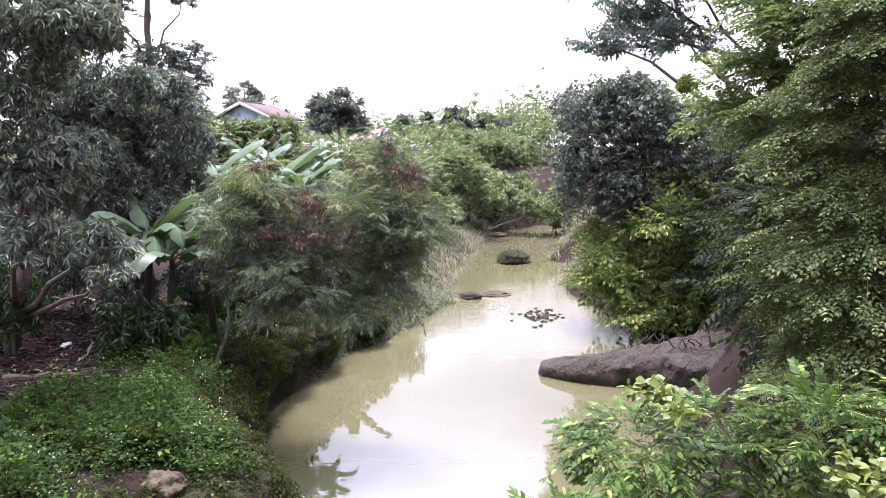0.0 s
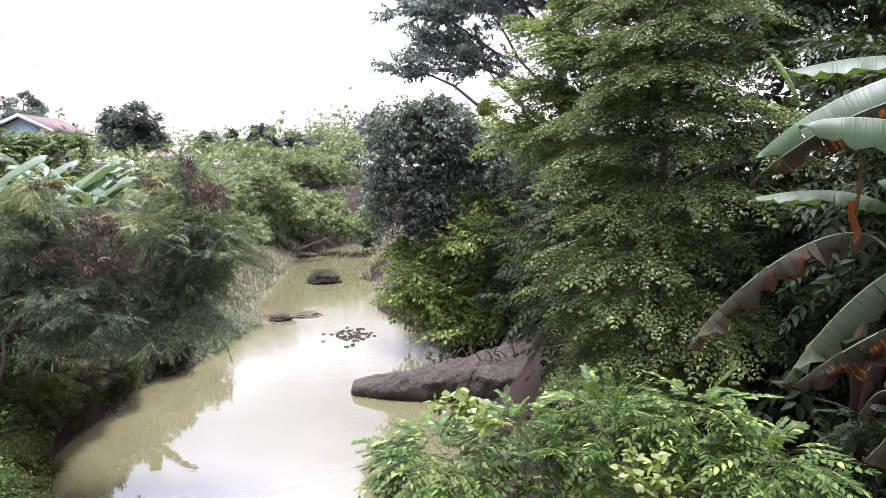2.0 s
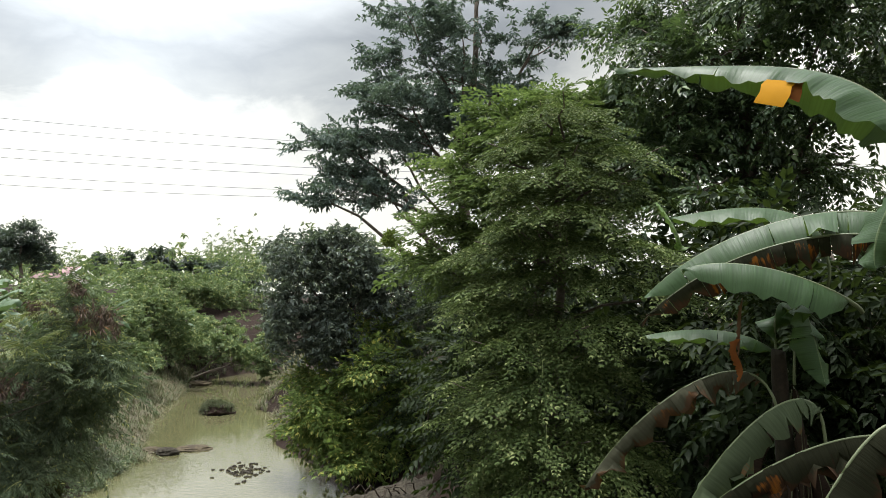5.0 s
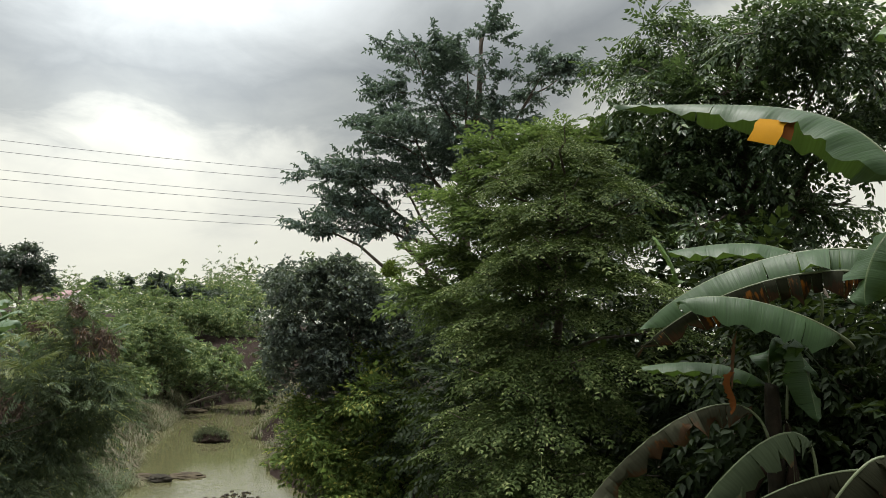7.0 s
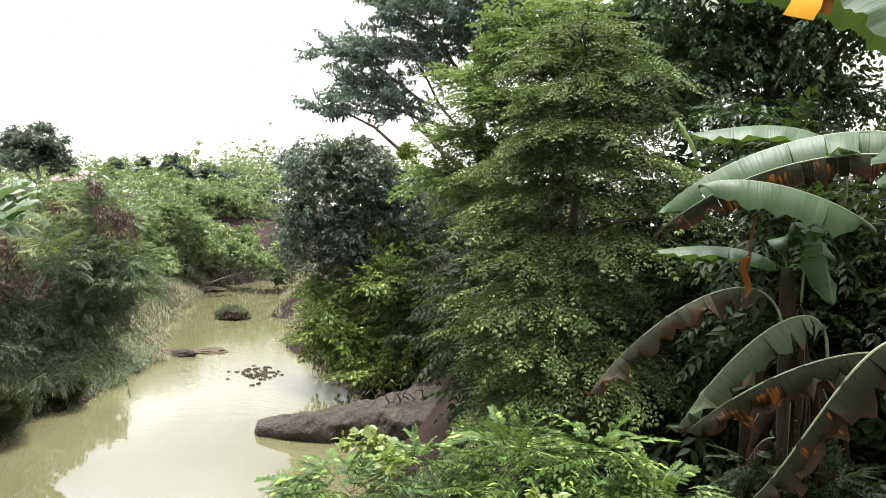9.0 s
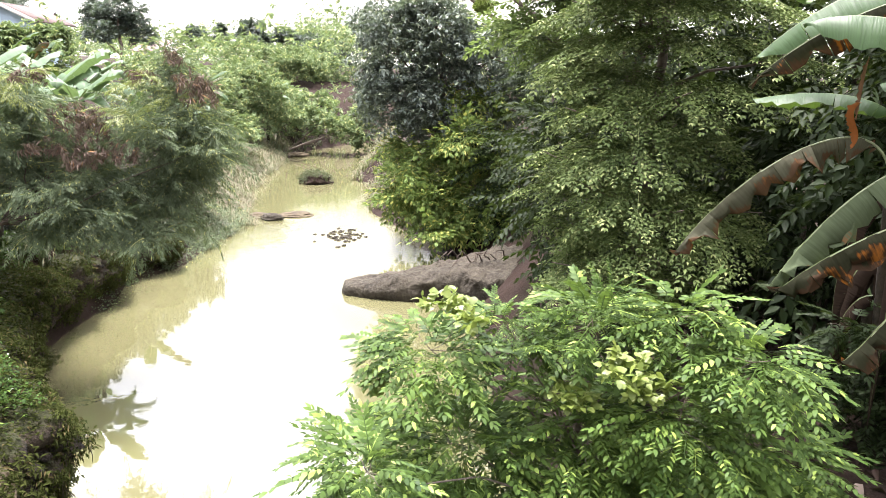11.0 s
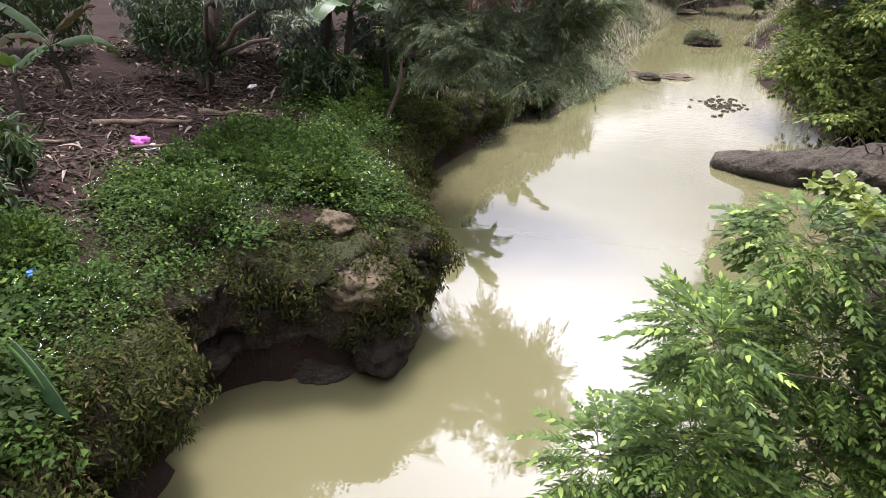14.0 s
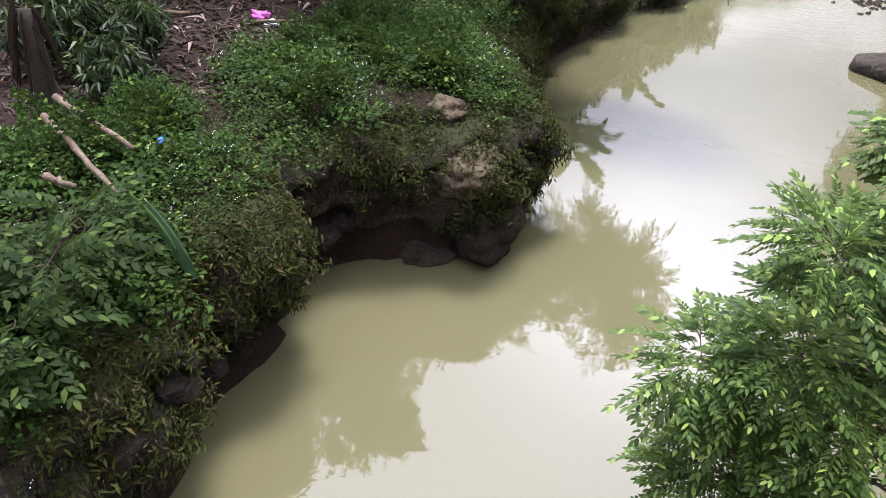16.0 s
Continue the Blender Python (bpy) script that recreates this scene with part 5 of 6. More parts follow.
# ---- banana plants ----
def bezier(P, n):
    P = [np.array(p, float) for p in P]
    t = np.linspace(0, 1, n)[:, None]
    # a curve through the four points
    a, b, c, d = P
    q1 = (-5 * a + 18 * b - 9 * c + 2 * d) / 6
    q2 = (2 * a - 9 * b + 18 * c - 5 * d) / 6
    return (1 - t) ** 3 * a + 3 * (1 - t) ** 2 * t * q1 + 3 * (1 - t) * t * t * q2 + t ** 3 * d


def banana_leaf(parent, pts, width, mat, fold=35, up=(0, 0, 1), tears=5, seed=0, start=0.16, n=30, across=4, lean=0.0, hang=None, name="leaf", label="", crumple=1.0, sides=(1, -1), taper=0.0):
    """A blade on an arched midrib: two halves folded down by fold degrees, torn across in strips. hang: fold of the second half."""
    r = np.random.default_rng(seed)
    C = bezier(pts, n)
    T = unit(np.gradient(C, axis=0))
    S = unit(np.cross(T, np.array(up, float)))
    U = np.cross(S, T)
    s = np.linspace(0, 1, n)
    prof = np.clip((s - start) / 0.12, 0, 1) ** 0.6 * np.clip((1.0 - s) / 0.22, 0, 1) ** 0.55 * (0.86 + 0.14 * np.sin(s * 3.1))
    V, F, uv = [], [], []
    i0 = int(start * (n - 1))
    prof = prof * (1 + taper * (0.45 - s))
    for side in sides:
        cuts = sorted(set([i0, n - 1] + [int(v) for v in r.integers(i0 + 2, n - 2, tears)]))
        bend = fold if side == 1 or hang is None else hang
        for a, b in zip(cuts[:-1], cuts[1:]):
            angle = radians(bend + r.normal(0, 7 * crumple if tears else 2) + lean * side)
            length = r.uniform(1.0 - 0.14 * crumple, 1.04)
            base = len(V)
            m = b - a + 1
            for i in range(a, b + 1):
                e = (i - a) / (m - 1) if m > 1 else 0
                pinch = 0.0 if tears == 0 else 0.06 * (0.5 - e)
                for k in range(across + 1):
                    q = k / across
                    w = width / 2 * prof[i] * q * length
                    sag = angle * (0.7 + 0.45 * q)
                    wave = (0.018 * math.sin(s[i] * 46 + seed + side) + 0.012 * math.sin(s[i] * 97 + seed) + 0.02 * (crumple - 1) * math.sin(s[i] * 61 + q * 5 + seed)) * crumple * q * width / 0.5
                    p = C[i] + S[i] * side * w * math.cos(sag) - U[i] * (w * math.sin(sag) - wave) + T[i] * pinch * q * width * 0.3
                    V.append(p)
                    uv.append((s[i], 0.5 + side * q * 0.5))
            for i in range(m - 1):
                for k in range(across):
                    z = base + i * (across + 1) + k
                    if side == 1:
                        F += [(z, z + across + 1, z + across + 2), (z, z + across + 2, z + 1)]
                    else:
                        F += [(z, z + across + 2, z + across + 1), (z, z + 1, z + across + 2)]
    blade = link_mesh(name, V, F, mat, parent, label, smooth=True, uv=uv)
    rib, rf = tube(C - U * 0.008, np.linspace(0.016, 0.003, n) * min(1.0, width / 0.5), 6)
    link_mesh("midrib", rib, rf, MAT_RIB, blade, smooth=True)
    return blade


MAT_RIB = plain_material("banana_midrib", (0.13, 0.155, 0.075), 0.5, 0.4, 0.3, 8.0)


def banana_stem(parent, pts, r0, r1, seed=0):
    C = bezier(pts, 14)
    V, F = tube(C, np.linspace(r0, r1, 14), 10)
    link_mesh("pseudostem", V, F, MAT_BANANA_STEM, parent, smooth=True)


def wild_banana(x, y, height, count, length, seed, mat=None, label="banana plant with broad arching green leaves", n=14, turn=None):
    r = np.random.default_rng(seed)
    z = ground_at(x, y)
    root = base_at("banana_plant", x, y, z - 0.05, label, "banana plant", "banana plants")
    top = np.array([x + r.uniform(-0.2, 0.2), y + r.uniform(-0.2, 0.2), z + height])
    banana_stem(root, [(x, y, z - 0.15), (x, y, z + height * 0.3), tuple(top * 0.7 + np.array([x, y, z]) * 0.3), tuple(top)], 0.04 + 0.024 * height, 0.035 + 0.012 * height)
    for i in range(count):
        a = (turn if turn is not None else 0) + 2.4 * i + r.uniform(-0.4, 0.4)
        d = np.array([math.cos(a), math.sin(a), 0])
        rise = r.uniform(0.15, 0.95) if i else 1.0
        l = length * r.uniform(0.75, 1.1)
        p1 = top + d * l * 0.22 + np.array([0, 0, l * 0.32 * rise])
        p2 = top + d * l * 0.58 + np.array([0, 0, l * (0.62 * rise - 0.06)])
        p3 = top + d * l * (0.98 - 0.3 * rise) + np.array([0, 0, l * (0.95 * rise - 0.45)])
        k = r.uniform()
        banana_leaf(root, [top, p1, p2, p3], length * 0.26, mat or (MAT_BANANA if k < 0.7 else MAT_BANANA_WORN), r.uniform(15, 40), tears=int(r.integers(2, 7)), seed=seed * 10 + i, n=n, across=3)
    return root


big = base_at("banana_plant", 4.79, 4.6, ground_at(4.79, 4.6) - 0.1, "tall banana plant with worn and drying leaves", "banana plant", "banana plants")
banana_stem(big, [(4.8, 4.62, 2.9), (4.68, 4.55, 4.0), (4.5, 4.48, 5.3), (4.46, 4.46, 5.75)], 0.10, 0.045)
A = np.array([(4.75, 3.55, 6.59), (4.5, 3.86, 6.76), (4, 4.36, 6.61), (3.47, 4.79, 6.12)])
banana_leaf(big, A, 0.60, MAT_BANANA, 12, tears=6, seed=1, hang=46)
banana_leaf(big, A + np.array([-0.12, -0.14, -0.17]), 0.40, MAT_BANANA_DRY, 12, tears=16, seed=21, hang=84, sides=(-1,), crumple=1.8, start=0.22, name="dry_fringe", label="torn brown fringe hanging from the leaf rim")
banana_leaf(big, [(4.46, 3.75, 6.08), (4.18, 3.76, 6.22), (3.81, 3.99, 6.36), (3.45, 4.31, 6.33)], 0.52, MAT_BANANA, 15, hang=45, tears=1, seed=2, start=0.2)
banana_leaf(big, [(4.69, 4.24, 6.25), (4.59, 4.35, 6.76), (4.23, 4.69, 6.85), (3.87, 4.99, 6.78)], 0.42, MAT_BANANA, 30, tears=2, seed=3)
banana_leaf(big, [(4.33, 4.35, 5.38), (4.08, 4.59, 5.62), (3.59, 4.85, 5.3), (3.09, 4.94, 4.74)], 0.36, MAT_BANANA_WORN, 60, tears=11, seed=4, crumple=2.2, label="hanging half-dry brown banana leaf")
banana_leaf(big, [(4.25, 3.86, 5.14), (4.08, 3.9, 5.5), (3.67, 4.01, 5.26), (3.25, 4.1, 4.69)], 0.40, MAT_BANANA_TORN, 66, tears=5, seed=5, crumple=2.2)
banana_leaf(big, [(4.53, 4.44, 5.62), (4.33, 4.63, 5.87), (4.02, 4.9, 5.91), (3.73, 5.12, 5.85)], 0.30, MAT_BANANA, 30, tears=2, seed=6)
banana_leaf(big, [(4.48, 4.34, 5.54), (4.5, 4.32, 6.12), (4.56, 4.26, 5.96), (4.55, 4.13, 5.54)], 0.36, MAT_BANANA, 30, tears=3, seed=7)
banana_leaf(big, [(4.5, 4.47, 5.53), (4.46, 4.5, 6.04), (4.53, 4.43, 6.12), (4.63, 4.19, 5.86)], 0.36, MAT_BANANA, 25, tears=1, seed=8)
banana_leaf(big, [(4, 5.01, 6.53), (3.99, 5.03, 6.66), (3.91, 5.08, 6.83), (3.85, 5.13, 6.92)], 0.16, MAT_BANANA_YOUNG, 20, tears=0, seed=9, start=0.0)
banana_leaf(big, [(4.10, 4.44, 6.16), (4.08, 4.44, 6.0), (4.09, 4.46, 5.86), (4.07, 4.45, 5.74)], 0.06, MAT_DANGLE, 60, up=(0.3, -1, 0.1), tears=0, seed=10, start=0.02, name="dry_leaf", crumple=1.8, label="dangling dried brown leaf stalk")
banana_leaf(big, [(4.08, 4.44, 5.86), (4.05, 4.45, 5.76), (4.10, 4.45, 5.66), (4.06, 4.45, 5.55)], 0.11, MAT_RUST, 55, up=(0.5, -1, 0.1), tears=0, seed=16, start=0.0, name="dry_leaf", crumple=1.6, label="crumpled dried orange leaf tip")
second = base_at("banana_plant", 5.15, 3.3, ground_at(5.15, 3.3) - 0.1, "banana plant with a long green leaf patched orange", "banana plant", "banana plants")
banana_stem(second, [(5.15, 3.3, 2.9), (5.0, 3.25, 4.3), (4.8, 3.2, 5.4), (4.5, 3.1, 6.3)], 0.12, 0.06)
banana_leaf(second, [(3.7, 2.62, 6.59), (3.59, 2.92, 7.22), (3.35, 3.46, 7.49), (2.77, 4.18, 7.6)], 0.52, MAT_BANANA, 54, tears=3, seed=11, hang=40, n=44, taper=1.3)
patch = np.array([(3.25, 3.32, 7.37), (3.12, 3.3, 7.19), (3.22, 3.14, 7.13), (3.34, 3.14, 7.32)])
patch = patch[0] + (patch - patch[0]) * 0.82
V = [a + (b - a) * k / 3 + np.array([0, 0.012 * math.sin(k * 2.3), -0.012 * math.cos(k * 4.1)]) for a, b in ((patch[0], patch[1]), ((patch[0] + patch[3]) / 2, (patch[1] + patch[2]) / 2), (patch[3], patch[2])) for k in range(4)]
F = [t for i in range(2) for k in range(3) for t in ((i * 4 + k, i * 4 + k + 1, i * 4 + k + 5), (i * 4 + k, i * 4 + k + 5, i * 4 + k + 4))]
link_mesh("yellowed_strip", V, F, MAT_ORANGE, second, "yellow-orange withered strip of the leaf")
V = np.array(V)
link_mesh("rusty_strip", (V - V[8]) * (0.4, 0.4, 0.8) + V[8] + np.array([0.03, -0.02, 0.0]), F, MAT_RUST, second, "rust-orange withered strip of the leaf")
banana_leaf(second, [(4.33, 3.29, 5.23), (4.19, 3.48, 5.33), (3.71, 3.7, 5.16), (3.22, 4, 4.7)], 0.40, MAT_BANANA_DRY, 72, tears=10, seed=12, crumple=2.2, label="drooping brown banana leaf with orange patches")
banana_leaf(second, [(3.97, 2.95, 5.31), (3.74, 3.08, 5.42), (3.39, 3.17, 4.96), (3.05, 3.23, 4.54)], 0.44, MAT_BANANA_DRY, 60, tears=7, seed=13, crumple=2.2)
banana_leaf(second, [(4.54, 3.17, 6.24), (4.44, 3.3, 6.84), (4.24, 3.39, 6.68), (4.13, 3.37, 6.32)], 0.45, MAT_BANANA, 30, tears=2, seed=14)
banana_leaf(second, [(3.79, 2.49, 7.23), (3.76, 2.71, 7.81), (3.7, 2.79, 7.89), (3.62, 2.88, 7.75)], 0.40, MAT_BANANA_YOUNG, 30, tears=1, seed=15)

def skirt(root, x, y, z0, z1, count, seed):
    """Withered leaves that hang round a banana stem."""
    r = np.random.default_rng(seed)
    for i in range(count):
        a = r.uniform(0, 2 * math.pi)
        d = np.array([math.cos(a), math.sin(a), 0])
        t0 = np.array([x, y, r.uniform(z0 + 0.9, z1)])
        l = r.uniform(0.6, 1.2)
        banana_leaf(root, [t0, t0 + d * 0.2 + (0, 0, 0.06), t0 + d * 0.34 - (0, 0, l * 0.4), t0 + d * 0.30 - (0, 0, l)], r.uniform(0.12, 0.26), MAT_WITHERED, 65, up=d + (0, 0, 0.3), tears=2, seed=seed * 20 + i, start=0.1, n=14, across=2, name="dry_leaf")


# withered browns, lowered further to stand in for shade round the stems
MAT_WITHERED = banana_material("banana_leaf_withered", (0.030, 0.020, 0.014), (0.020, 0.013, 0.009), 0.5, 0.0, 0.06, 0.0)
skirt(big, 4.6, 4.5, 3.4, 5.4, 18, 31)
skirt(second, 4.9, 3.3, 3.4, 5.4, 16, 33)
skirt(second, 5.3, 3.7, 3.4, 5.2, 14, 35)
wild_banana(-6.6, 29.5, 2.6, 8, 2.3, 101, MAT_BANANA_YOUNG)
wild_banana(-9.0, 31.0, 2.2, 7, 2.2, 102)
wild_banana(-3.6, 31.5, 2.2, 7, 2.1, 103)
wild_banana(-8.2, 27.0, 1.8, 7, 2.0, 104)
wild_banana(-5.6, 15.4, 1.9, 9, 1.9, 105, MAT_BANANA_PALE)
wild_banana(-5.6, 26.5, 2.9, 9, 2.6, 120, MAT_BANANA_PALE)
wild_banana(-6.4, 24.4, 2.9, 9, 2.4, 121, MAT_BANANA_PALE)
wild_banana(-6.5, 16.6, 2.1, 9, 2.0, 106, MAT_BANANA_PALE)
wild_banana(-5.0, 16.4, 2.0, 8, 2.0, 126, MAT_BANANA_PALE)
wild_banana(-2.2, 46.5, 3.0, 8, 2.2, 107)
wild_banana(-2.9, 41.0, 2.6, 8, 2.2, 108, MAT_BANANA_PALE)
wild_banana(2.0, 59.2, 3.1, 9, 2.6, 109, MAT_BANANA_PALE)
wild_banana(6.4, 66.5, 1.5, 9, 2.2, 110, MAT_BANANA_PALE)
wild_banana(-6.0, 20.6, 2.6, 9, 2.2, 122, MAT_BANANA_PALE)
wild_banana(-5.1, 18.4, 2.2, 8, 2.1, 123, MAT_BANANA_PALE)
wild_banana(-6.9, 22.4, 3.1, 9, 2.3, 124, MAT_BANANA_PALE)
wild_banana(-4.6, 24.2, 2.7, 8, 2.2, 125, MAT_BANANA_PALE)
wild_banana(-10.6, 13.2, 0.9, 5, 1.5, 111)
wild_banana(-9.8, 11.0, 0.7, 4, 1.2, 112)
wild_banana(-5.6, 19.8, 1.2, 5, 1.8, 113)
wild_banana(-11.5, 24.0, 1.8, 6, 2.1, 114)
wild_banana(-13.5, 52.0, 3.2, 8, 2.8, 115)
wild_banana(-11.0, 47.0, 3.0, 8, 2.6, 116)
wild_banana(-16.0, 55.0, 3.4, 8, 2.8, 117)
wild_banana(-5.0, 27.0, 2.9, 8, 2.4, 118, MAT_BANANA_PALE)
wild_banana(-2.6, 36.0, 2.3, 8, 2.2, 119, MAT_BANANA_PALE)


# ---- house among the trees ----
def box_geo(x0, y0, z0, x1, y1, z1):
    V = np.array([(x, y, z) for z in (z0, z1) for y in (y0, y1) for x in (x0, x1)], float)
    Q = [(0, 2, 3, 1), (4, 5, 7, 6), (0, 1, 5, 4), (2, 6, 7, 3), (0, 4, 6, 2), (1, 3, 7, 5)]
    return V, np.array([t for a, b, c, d in Q for t in ((a, b, c), (a, c, d))])


MAT_WALL = plain_material("pale_blue_plaster", (0.40, 0.50, 0.60), 0.8, 0.2, 0.12, 1.2)
MAT_ROOF = rough_material("old_brown_tiles", (0.10, 0.072, 0.064), (0.14, 0.10, 0.088), (0.07, 0.052, 0.048), 1.5, 9.0, 0.85, 0.04)
MAT_ROOF_PINK = rough_material("faded_red_tiles", (0.30, 0.19, 0.19), (0.38, 0.26, 0.26), (0.22, 0.14, 0.14), 1.5, 9.0, 0.85, 0.04)
MAT_TRIM = plain_material("white_painted_trim", (0.75, 0.75, 0.73), 0.6, 0.3, 0.1)
MAT_GLASS = plain_material("dark_window_pane", (0.03, 0.035, 0.04), 0.08, 0.5, 0.1)


def gable_house(x, y, width, depth, eave, ridge, turn, wall_mat, roof_mat, label):
    z = ground_at(x, y) - 0.2
    root = base_at("house", x, y, z, label, "house")
    m = np.array((pose(x, y, 0, 0, 0, turn)).to_3x3())
    o = np.array([x, y, 0])

    def put(name, geo, mat, parent=root):
        return link_mesh(name, geo[0] @ m.T + o, geo[1], mat, parent)

    w, d = width / 2, depth
    V = np.array([(-w, 0, z), (w, 0, z), (w, 0, eave), (0, 0, ridge), (-w, 0, eave), (-w, d, z), (w, d, z), (w, d, eave), (0, d, ridge), (-w, d, eave)], float)
    F = np.array([(0, 1, 2), (0, 2, 4), (4, 2, 3), (5, 7, 6), (5, 9, 7), (9, 8, 7), (1, 6, 7), (1, 7, 2), (5, 0, 4), (5, 4, 9)])
    put("wall", (V, F), wall_mat)
    run, rise = w + 0.5, (ridge - eave) * (w + 0.5) / w
    for s in (1, -1):
        a, t = ridge + 0.08, 0.12
        V = np.array([(0, -0.5, a), (s * run, -0.5, a - rise), (s * run, d + 0.4, a - rise), (0, d + 0.4, a), (0, -0.5, a + t), (s * run, -0.5, a - rise + t), (s * run, d + 0.4, a - rise + t), (0, d + 0.4, a + t)], float)
        put("roof", (V, np.array([(0, 1, 2), (0, 2, 3), (4, 6, 5), (4, 7, 6), (0, 5, 1), (0, 4, 5), (1, 5, 6), (1, 6, 2), (2, 6, 7), (2, 7, 3), (3, 7, 4), (3, 4, 0)])), roof_mat)
        V = np.array([(0, -0.56, a - 0.12), (s * run, -0.56, a - rise - 0.12), (s * run, -0.52, a - rise - 0.12), (0, -0.52, a - 0.12), (0, -0.56, a + t + 0.02), (s * run, -0.56, a - rise + t + 0.02), (s * run, -0.52, a - rise + t + 0.02), (0, -0.52, a + t + 0.02)], float)
        put("barge_board", (V, np.array([(0, 1, 2), (0, 2, 3), (4, 6, 5), (4, 7, 6), (0, 5, 1), (0, 4, 5), (1, 5, 6), (1, 6, 2), (2, 6, 7), (2, 7, 3), (3, 7, 4), (3, 4, 0)])), MAT_TRIM)
    win = put("window", box_geo(-0.6, -0.05, eave - 2.0, 0.6, 0.0, eave - 0.8), MAT_TRIM)
    put("pane", box_geo(-0.5, -0.06, eave - 1.9, 0.5, -0.052, eave - 0.9), MAT_GLASS, win)


gable_house(-16.4, 64.0, 4.4, 5.0, 9.3, 10.3, -16, MAT_WALL, MAT_ROOF, "small pale blue house with a brown tiled gable roof")
gable_house(-15.2, 73.0, 3.2, 3.6, 9.4, 10.55, 74, MAT_WALL, MAT_ROOF_PINK, "house with a faded red tiled roof")
gable_house(-8.0, 110.0, 4.5, 6.0, 8.6, 9.9, 40, MAT_TRIM, MAT_ROOF_PINK, "distant pale house above the scrub")

# ---- overhead cables ----
MAT_CABLE = plain_material("grey_aluminium_cable", (0.22, 0.22, 0.23), 0.5, 0.4, 0.1)
for x0, y0, z0, x1, y1, z1 in [(-27.7, 167.6, 40.2, 29.2, 167.4, 41.1), (-27.5, 167.7, 38.0, 32.3, 166.8, 39.1), (-27.2, 167.7, 34.4, 36.8, 165.9, 35.4), (-27.0, 167.7, 32.6, 42.4, 164.5, 33.8), (-26.6, 167.8, 29.2, 39.5, 165.2, 30.4), (-26.5, 167.8, 27.3, 32.4, 166.8, 28.7)]:
    a, b = np.array([x0, y0, z0]), np.array([x1, y1, z1])
    s = np.linspace(-1.6, 2.2, 40)[:, None]
    P = a + (b - a) * s + np.array([0, 0, 1.0]) * (s - 0.3) ** 2 * 1.2
    V, F = tube(P, [0.055] * 40, 5)
    tagged(link_mesh("overhead_cable", V, F, MAT_CABLE), "thin grey overhead power cable", "cable", "power cables")


# ---- ground cover ----
def scatter(n, x0, x1, y0, y1, keep):
    x, y = rng.uniform(x0, x1, n), rng.uniform(y0, y1, n)
    k = keep(x, y)
    return x[k], y[k]


def patchy(x, y, f, seed):
    return lumps(x, y, f, seed) + 0.6 * lumps(y, x, f * 2.7, seed + 4)


def left_of(y):
    return shore(LEFT_SHORE, y)


WEED_EDGE = [(0, -7.4), (5, -7.2), (7, -6.9), (8.4, -6.5), (10.5, -6.4), (13, -6.3), (16, -6.6), (20, -6.0)]


def top_height(x, y):
    z = ground_height(x, y)
    near = shore(LEFT_SHORE, y) - x < 1.6
    for i in np.nonzero(near & (y < 24))[0]:
        hit = CLIFF_TREE.ray_cast(Vector((x[i], y[i], 4.0)), Vector((0, 0, -1)))[0]
        if hit is not None:
            z[i] = max(z[i], hit.z)
    return z


